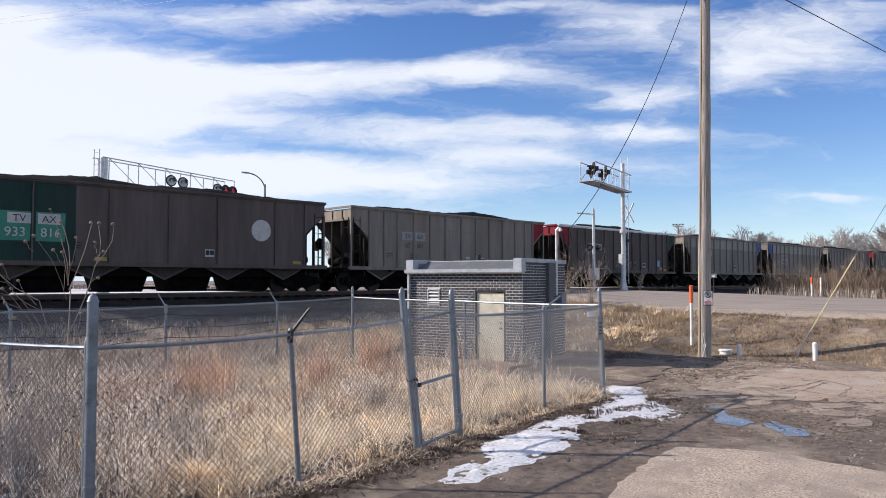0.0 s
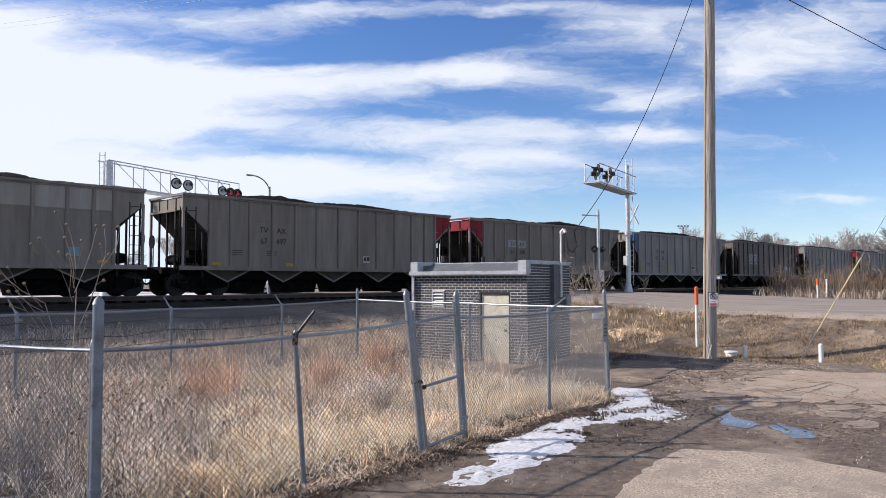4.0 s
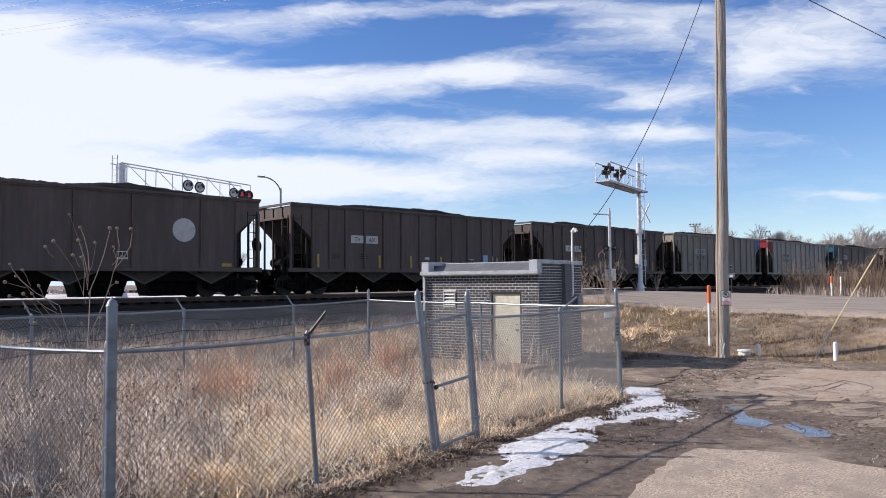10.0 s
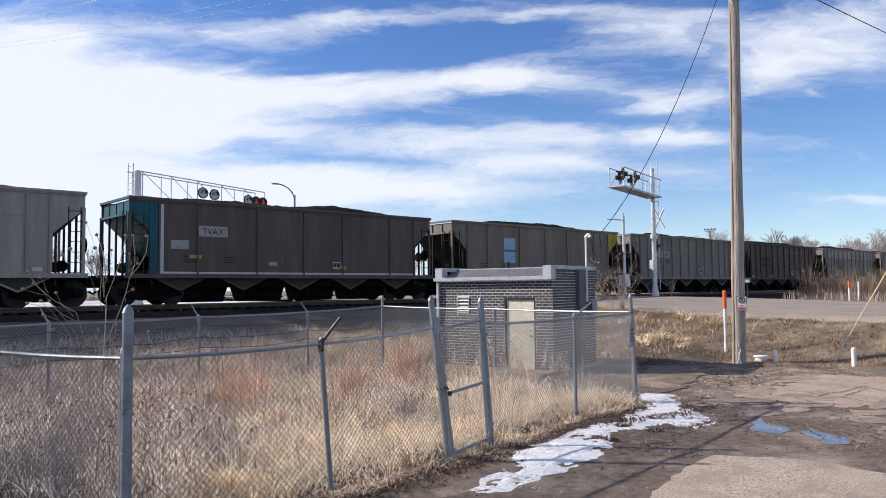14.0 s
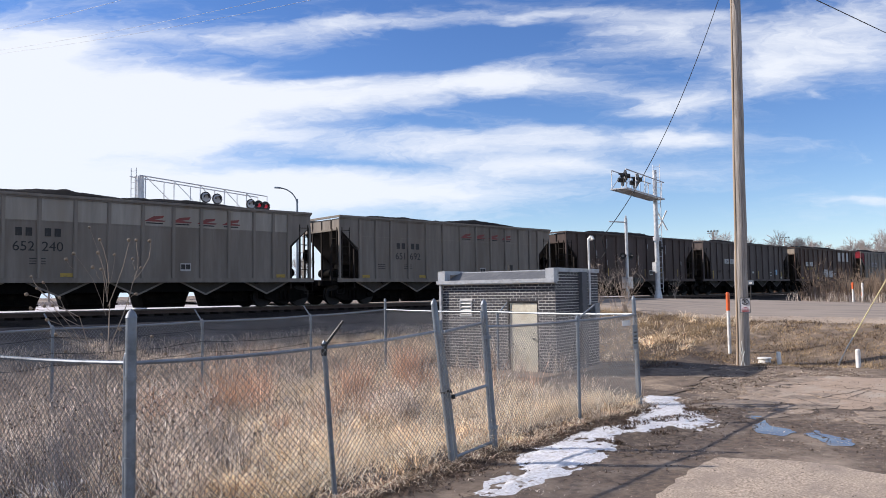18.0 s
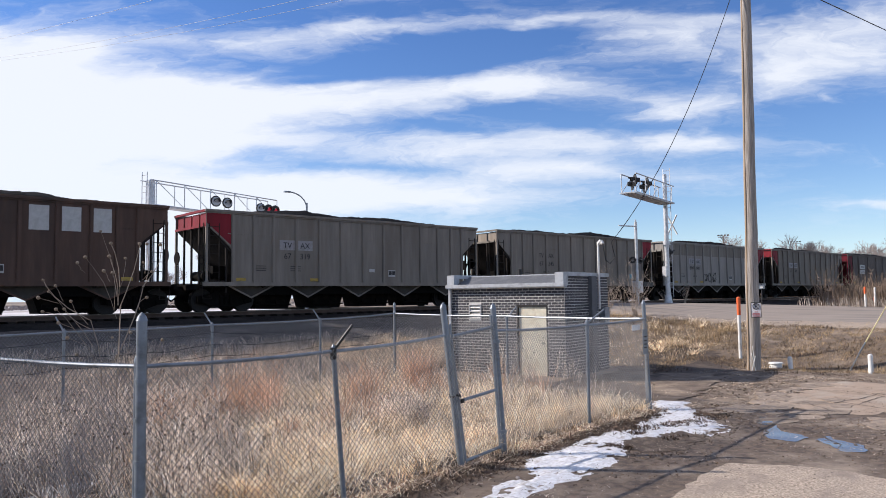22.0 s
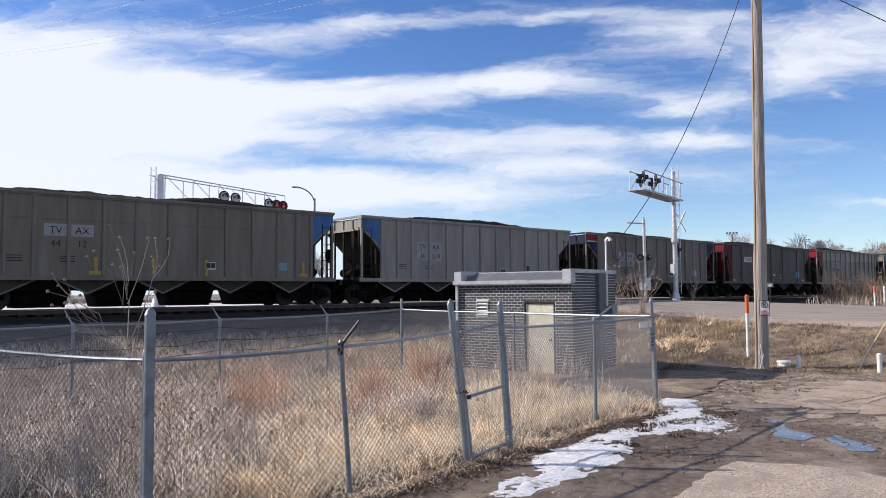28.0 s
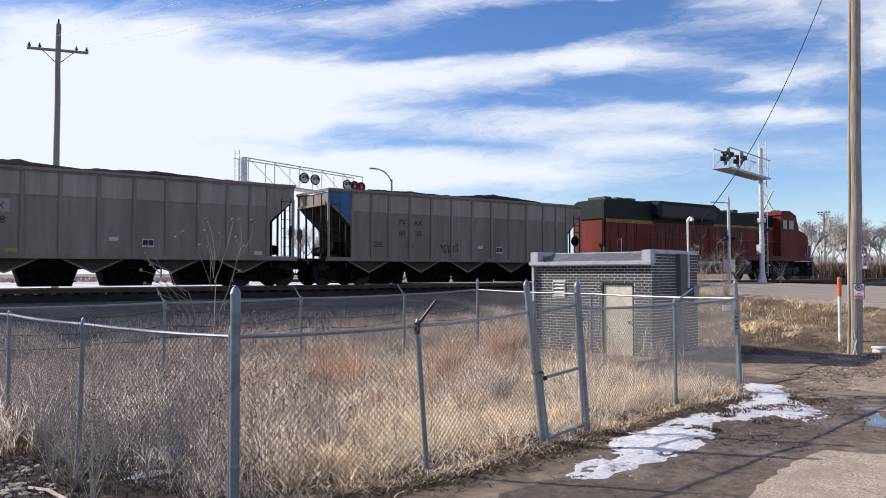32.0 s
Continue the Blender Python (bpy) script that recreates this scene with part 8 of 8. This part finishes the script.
def build_weeds():
    rnd = random.Random(21)
    M_HEAD = mat("seed_head", (0.27, 0.21, 0.15), 0.9, bump=0.5, bscale=80)
    M_STEM = mat("dry_brown_stem", (0.36, 0.29, 0.225), 0.9, bump=0.2)
    M_DARKHEAD = mat("dark_seed_head", (0.12, 0.085, 0.06), 0.9, bump=0)
    w = thing("tall_weed", "tall bare weed with round dried seed heads", "weed", "weeds in the yard")
    bm, hd = bmesh.new(), bmesh.new()
    # stems as (foot x, foot z, tip x, tip z, bow, radius), fanning in the plane of the fence
    main_stems = [(2.58, 0.05, 2.66, 2.35, 0.02, 0.011), (2.66, 2.35, 2.57, 3.02, 0.05, 0.007), (2.66, 2.3, 2.85, 3.02, 0.03, 0.006), (2.65, 2.45, 2.56, 2.88, 0.02, 0.005), (2.65, 2.35, 2.58, 2.7, 0.0, 0.005), (2.6, 1.7, 2.92, 2.55, 0.03, 0.009), (2.92, 2.55, 2.97, 3.03, 0.03, 0.006), (2.92, 2.55, 3.08, 3.02, 0.07, 0.006), (2.94, 2.7, 2.91, 2.82, 0.0, 0.004), (2.88, 2.3, 2.97, 2.43, -0.05, 0.004)]
    side_stems = [(2.5, 1.5, 2.36, 2.2, 0.04, 0.008), (2.36, 2.2, 1.93, 2.62, -0.08, 0.006), (2.38, 2.1, 2.13, 2.32, -0.04, 0.004), (2.36, 2.15, 2.2, 2.4, -0.03, 0.004), (2.64, 2.2, 2.3, 2.86, 0.05, 0.003), (2.62, 2.3, 2.44, 3.14, 0.06, 0.003), (2.3, 2.7, 2.23, 2.8, 0.0, 0.003), (2.75, 1.4, 3.15, 1.95, 0.05, 0.006), (2.75, 1.3, 3.3, 1.75, 0.03, 0.006)]
    droop_stems = [(2.46, 1.7, 2.02, 2.32, 0.05, 0.004), (2.42, 1.9, 1.98, 2.5, 0.03, 0.0035), (2.2, 2.12, 2.05, 2.18, 0.0, 0.003), (2.12, 2.25, 1.9, 2.3, 0.0, 0.003), (2.06, 2.38, 1.88, 2.44, 0.0, 0.003), (2.1, 2.4, 2.04, 2.56, 0.0, 0.003), (2.3, 1.95, 2.16, 2.02, 0.0, 0.003), (2.62, 1.5, 2.78, 2.05, 0.03, 0.004), (2.7, 1.75, 2.62, 2.0, 0.02, 0.003), (2.6, 1.45, 2.3, 1.78, -0.03, 0.004), (2.36, 1.7, 2.26, 1.84, 0.0, 0.003), (2.66, 2.5, 2.72, 2.86, 0.02, 0.003), (2.9, 2.62, 3.02, 2.72, 0.0, 0.003), (2.58, 2.6, 2.5, 2.72, 0.0, 0.003)]
    for x0, z0, x1, z1, bow, r in main_stems + side_stems + droop_stems:
        y, r = 8.35, r * 0.85
        a, b = Vector((x0, y, z0)), Vector((x1, y + rnd.uniform(-0.08, 0.08), z1))
        pts = [a.lerp(b, t) + Vector((bow * math.sin(math.pi * t) + rnd.gauss(0, 0.006), 0, 0)) for t in (0, 0.3, 0.6, 0.85, 1)]
        tube(bm, pts, r, 5, r1=r * 0.6)
        if r < 0.0064:
            bmesh.ops.create_icosphere(hd, subdivisions=2, radius=rnd.uniform(0.014, 0.021), matrix=Matrix.Translation(b))
    tagged(part("stem", bm, M_STEM, w), kind="stuff")
    tagged(part("seed_head", hd, M_HEAD, w), kind="stuff")
    spots = [(rnd.uniform(1.7, 5.2), rnd.uniform(8.0, 12), rnd.uniform(0.6, 1.3), 3, 0.4) for _ in range(34)]
    for i, (x, y, h, n, sp) in enumerate(spots):
        w = thing("tall_weed", "dry brown weed with small dark seed heads", "weed", "weeds in the yard")
        bm, hd = bmesh.new(), bmesh.new()
        twig_plant(bm, rnd, (x, y, ground_z(x, y)), h, n, sp, 0.005, hd, 0.012, 1)
        tagged(part("stem", bm, M_WEED, w), kind="stuff")
        tagged(part("seed_head", hd, M_DARKHEAD, w), kind="stuff")
    # grey brush along the west side
    for i in range(30):
        x, y = rnd.uniform(1.2, 4.4), rnd.uniform(8.2, 14.5)
        w = thing("dry_bush", "grey leafless brush in the yard", "bush", "brush in the yard")
        bm = bmesh.new()
        twig_plant(bm, rnd, (x, y, ground_z(x, y)), rnd.uniform(0.6, 1.1), 16, 0.5, 0.005, None, fork=3)
        tagged(part("twig", bm, M_GREYBRUSH, w), kind="stuff")
    # shrub at the road's edge beyond the hut, and saplings in the roadside grass
    M_PALETWIG = mat("pale_bare_twig", (0.43, 0.35, 0.28), 0.9, bump=0, island=0.35)
    for x, y, h, n, sp in [(27.75 + rnd.uniform(-0.9, 0.9), 19.75 + rnd.uniform(-0.9, 0.9), rnd.uniform(1.4, 2.7), 7, 0.95) for _ in range(9)] + [(39.4, 23.2, 1.3, 10, 0.6), (40.2, 25.0, 1.0, 8, 0.5)]:
        w = thing("bare_shrub", "leafless brown shrub beside the road", "shrub", "bare shrubs")
        bm = bmesh.new()
        twig_plant(bm, rnd, (x, y, ground_z(x, y) - 0.05), h, n, sp, 0.011, None, fork=4)
        tagged(part("branch", bm, M_PALETWIG, w), kind="stuff")
    for i in range(52):
        x, y = rnd.uniform(39.3, 45), rnd.uniform(4, 15.6)
        w = thing("bare_sapling", "leafless tan sapling in roadside grass", "shrub", "roadside saplings")
        bm = bmesh.new()
        twig_plant(bm, rnd, (x, y, ground_z(x, y) - 0.05), rnd.uniform(1.2, 2.2), 12, 0.9, 0.02, None, fork=3)
        tagged(part("branch", bm, M_BRANCH, w), kind="stuff")


build_weeds()


def grow(verts, faces, rnd, p, d, length, r, depth):
    q = p + d * length
    k = len(verts)
    side = d.orthogonal().normalized()
    other = d.cross(side)
    for c, rr in ((p, r), (q, r * 0.68)):
        for a in (0, 2.094, 4.189):
            verts.append(c + side * (rr * math.cos(a)) + other * (rr * math.sin(a)))
    for j in range(3):
        faces.append((k + j, k + (j + 1) % 3, k + 3 + (j + 1) % 3, k + 3 + j))
    if depth == 0:
        return
    for _ in range(3 if depth < 5 else 4):
        nd = (d + Vector((rnd.gauss(0, 0.42), rnd.gauss(0, 0.42), rnd.gauss(0.12, 0.25)))).normalized()
        grow(verts, faces, rnd, q, nd, length * rnd.uniform(0.6, 0.85), r * 0.62, depth - 1)


def build_trees():
    rnd = random.Random(31)
    # bark of far trees and brush is lightened: distance haze put into the colour
    M_HAZYTREE = mat("hazy_bare_tree", (0.34, 0.295, 0.275), 0.95, bump=0, island=0.2)
    M_CEDAR = mat("cedar_foliage", (0.035, 0.045, 0.025), 0.95, bump=0, island=0.5)
    crowns = []
    for s in range(3):
        verts, faces = [], []
        grow(verts, faces, rnd, Vector((0, 0, 0)), Vector((0, 0, 1)), 2.3, 0.2, 6)
        trunk_v, trunk_f = verts[:6], faces[:3]
        crowns.append((soup("trunk", trunk_v, trunk_f, M_HAZYTREE), soup("branches", verts, faces[3:], M_HAZYTREE)))
    # (heading, distance, height scale)
    rows = [(h, rnd.uniform(120, 160), rnd.uniform(0.85, 1.4)) for h in [12.5 + 0.7 * i for i in range(24)]]
    rows += [(h, rnd.uniform(95, 140), rnd.uniform(0.7, 1.1)) for h in (50, 54, 58.5, 62, 66, 69, 73, 76, 80, 84, 88)]
    for i, (hd, ds, sc) in enumerate(rows):
        t = thing("bare_tree", "distant leafless winter tree", "tree", "far bare trees", at=(ds * math.cos(radians(hd)), ds * math.sin(radians(hd)), 1.3), rz=rnd.uniform(0, 6))
        t.scale = (sc, sc, sc)
        a, b = crowns[i % 3]
        piece("trunk", a, t)
        piece("crown", b, t)
    # dark evergreen mounds and a brush belt
    for hd, ds, h in ((25.2, 125, 3.4),):
        t = thing("evergreen_tree", "distant dark green cedar", "tree", "far cedars", at=(ds * math.cos(radians(hd)), ds * math.sin(radians(hd)), 1.2))
        bm = bmesh.new()
        rod(bm, (0, 0, 0), (0, 0, h * 0.8), 0.2, 0.05, n=6)
        part("trunk", bm, M_BRANCH, t)
        verts, faces = [], []
        for _ in range(900):
            z = rnd.uniform(0.3, h)
            rr = 0.52 * h * math.sqrt(max(0.02, 1 - (z / h) ** 1.6)) * rnd.uniform(0.5, 1.05)
            an = rnd.uniform(0, 6.283)
            c = Vector((rr * math.cos(an), rr * math.sin(an), z))
            k = len(verts)
            for _ in range(3):
                verts.append(c + Vector((rnd.gauss(0, 0.28), rnd.gauss(0, 0.28), rnd.gauss(0, 0.28))))
            faces.append((k, k + 1, k + 2))
        ob = new("crown", soup("crown", verts, faces, M_CEDAR))
        ob.parent = t
    n = 30000
    hd = np.radians(RNG.uniform(8, 31, n))
    ds = RNG.uniform(105, 150, n)
    tall = 3.6 + 1.6 * np.array([noise.noise((a * 30, 0.5, 4)) for a in hd])
    blades("far_brush", (ds * np.cos(hd), ds * np.sin(hd), tall * RNG.uniform(0.3, 1.1, n)), M_HAZYTREE, "belt of far brown brush and saplings", width=(0.018, 0.05), bend=0.25, seed=14, category="brush")
    n = 15000
    hd = np.radians(RNG.uniform(8, 30, n))
    ds = RNG.uniform(98, 108, n)
    blades("low_brush", (ds * np.cos(hd), ds * np.sin(hd), RNG.uniform(0.9, 2.4, n)), M_LITTER, "low dark brown brush along the far field", width=(0.04, 0.12), seed=35, category="brush")
    n = 6000
    hd = np.radians(RNG.uniform(48, 92, n))
    ds = RNG.uniform(85, 110, n)
    blades("far_brush", (ds * np.cos(hd), ds * np.sin(hd), RNG.uniform(0.15, 0.65, n)), M_HAZYTREE, "low far brown brush beyond the tracks", width=(0.03, 0.1), seed=15, category="brush")


build_trees()

# ---------------------------------------------------------------- movement
TRAVEL = [(0.0, -0.05), (1.5, 27.44), (3.0, 54.86), (4.5, 82.22), (6.0, 109.52), (8.0, 145.83), (10.0, 182.04), (12.0, 218.16), (14.0, 254.19), (17.0, 308.07), (20.0, 361.73), (23.0, 415.17), (26.0, 468.37), (29.0, 521.29), (32.0, 573.9)]


def motions():
    for k, car in TRAIN:
        x0 = 19.63 + CAR_L * k - 7.36 + (3.75 if car is LOCO else 0.0)
        walk(car, [(t, pose(x0 - d, TRACK_Y, RAIL_Z)) for t, d in TRAVEL])


motions()
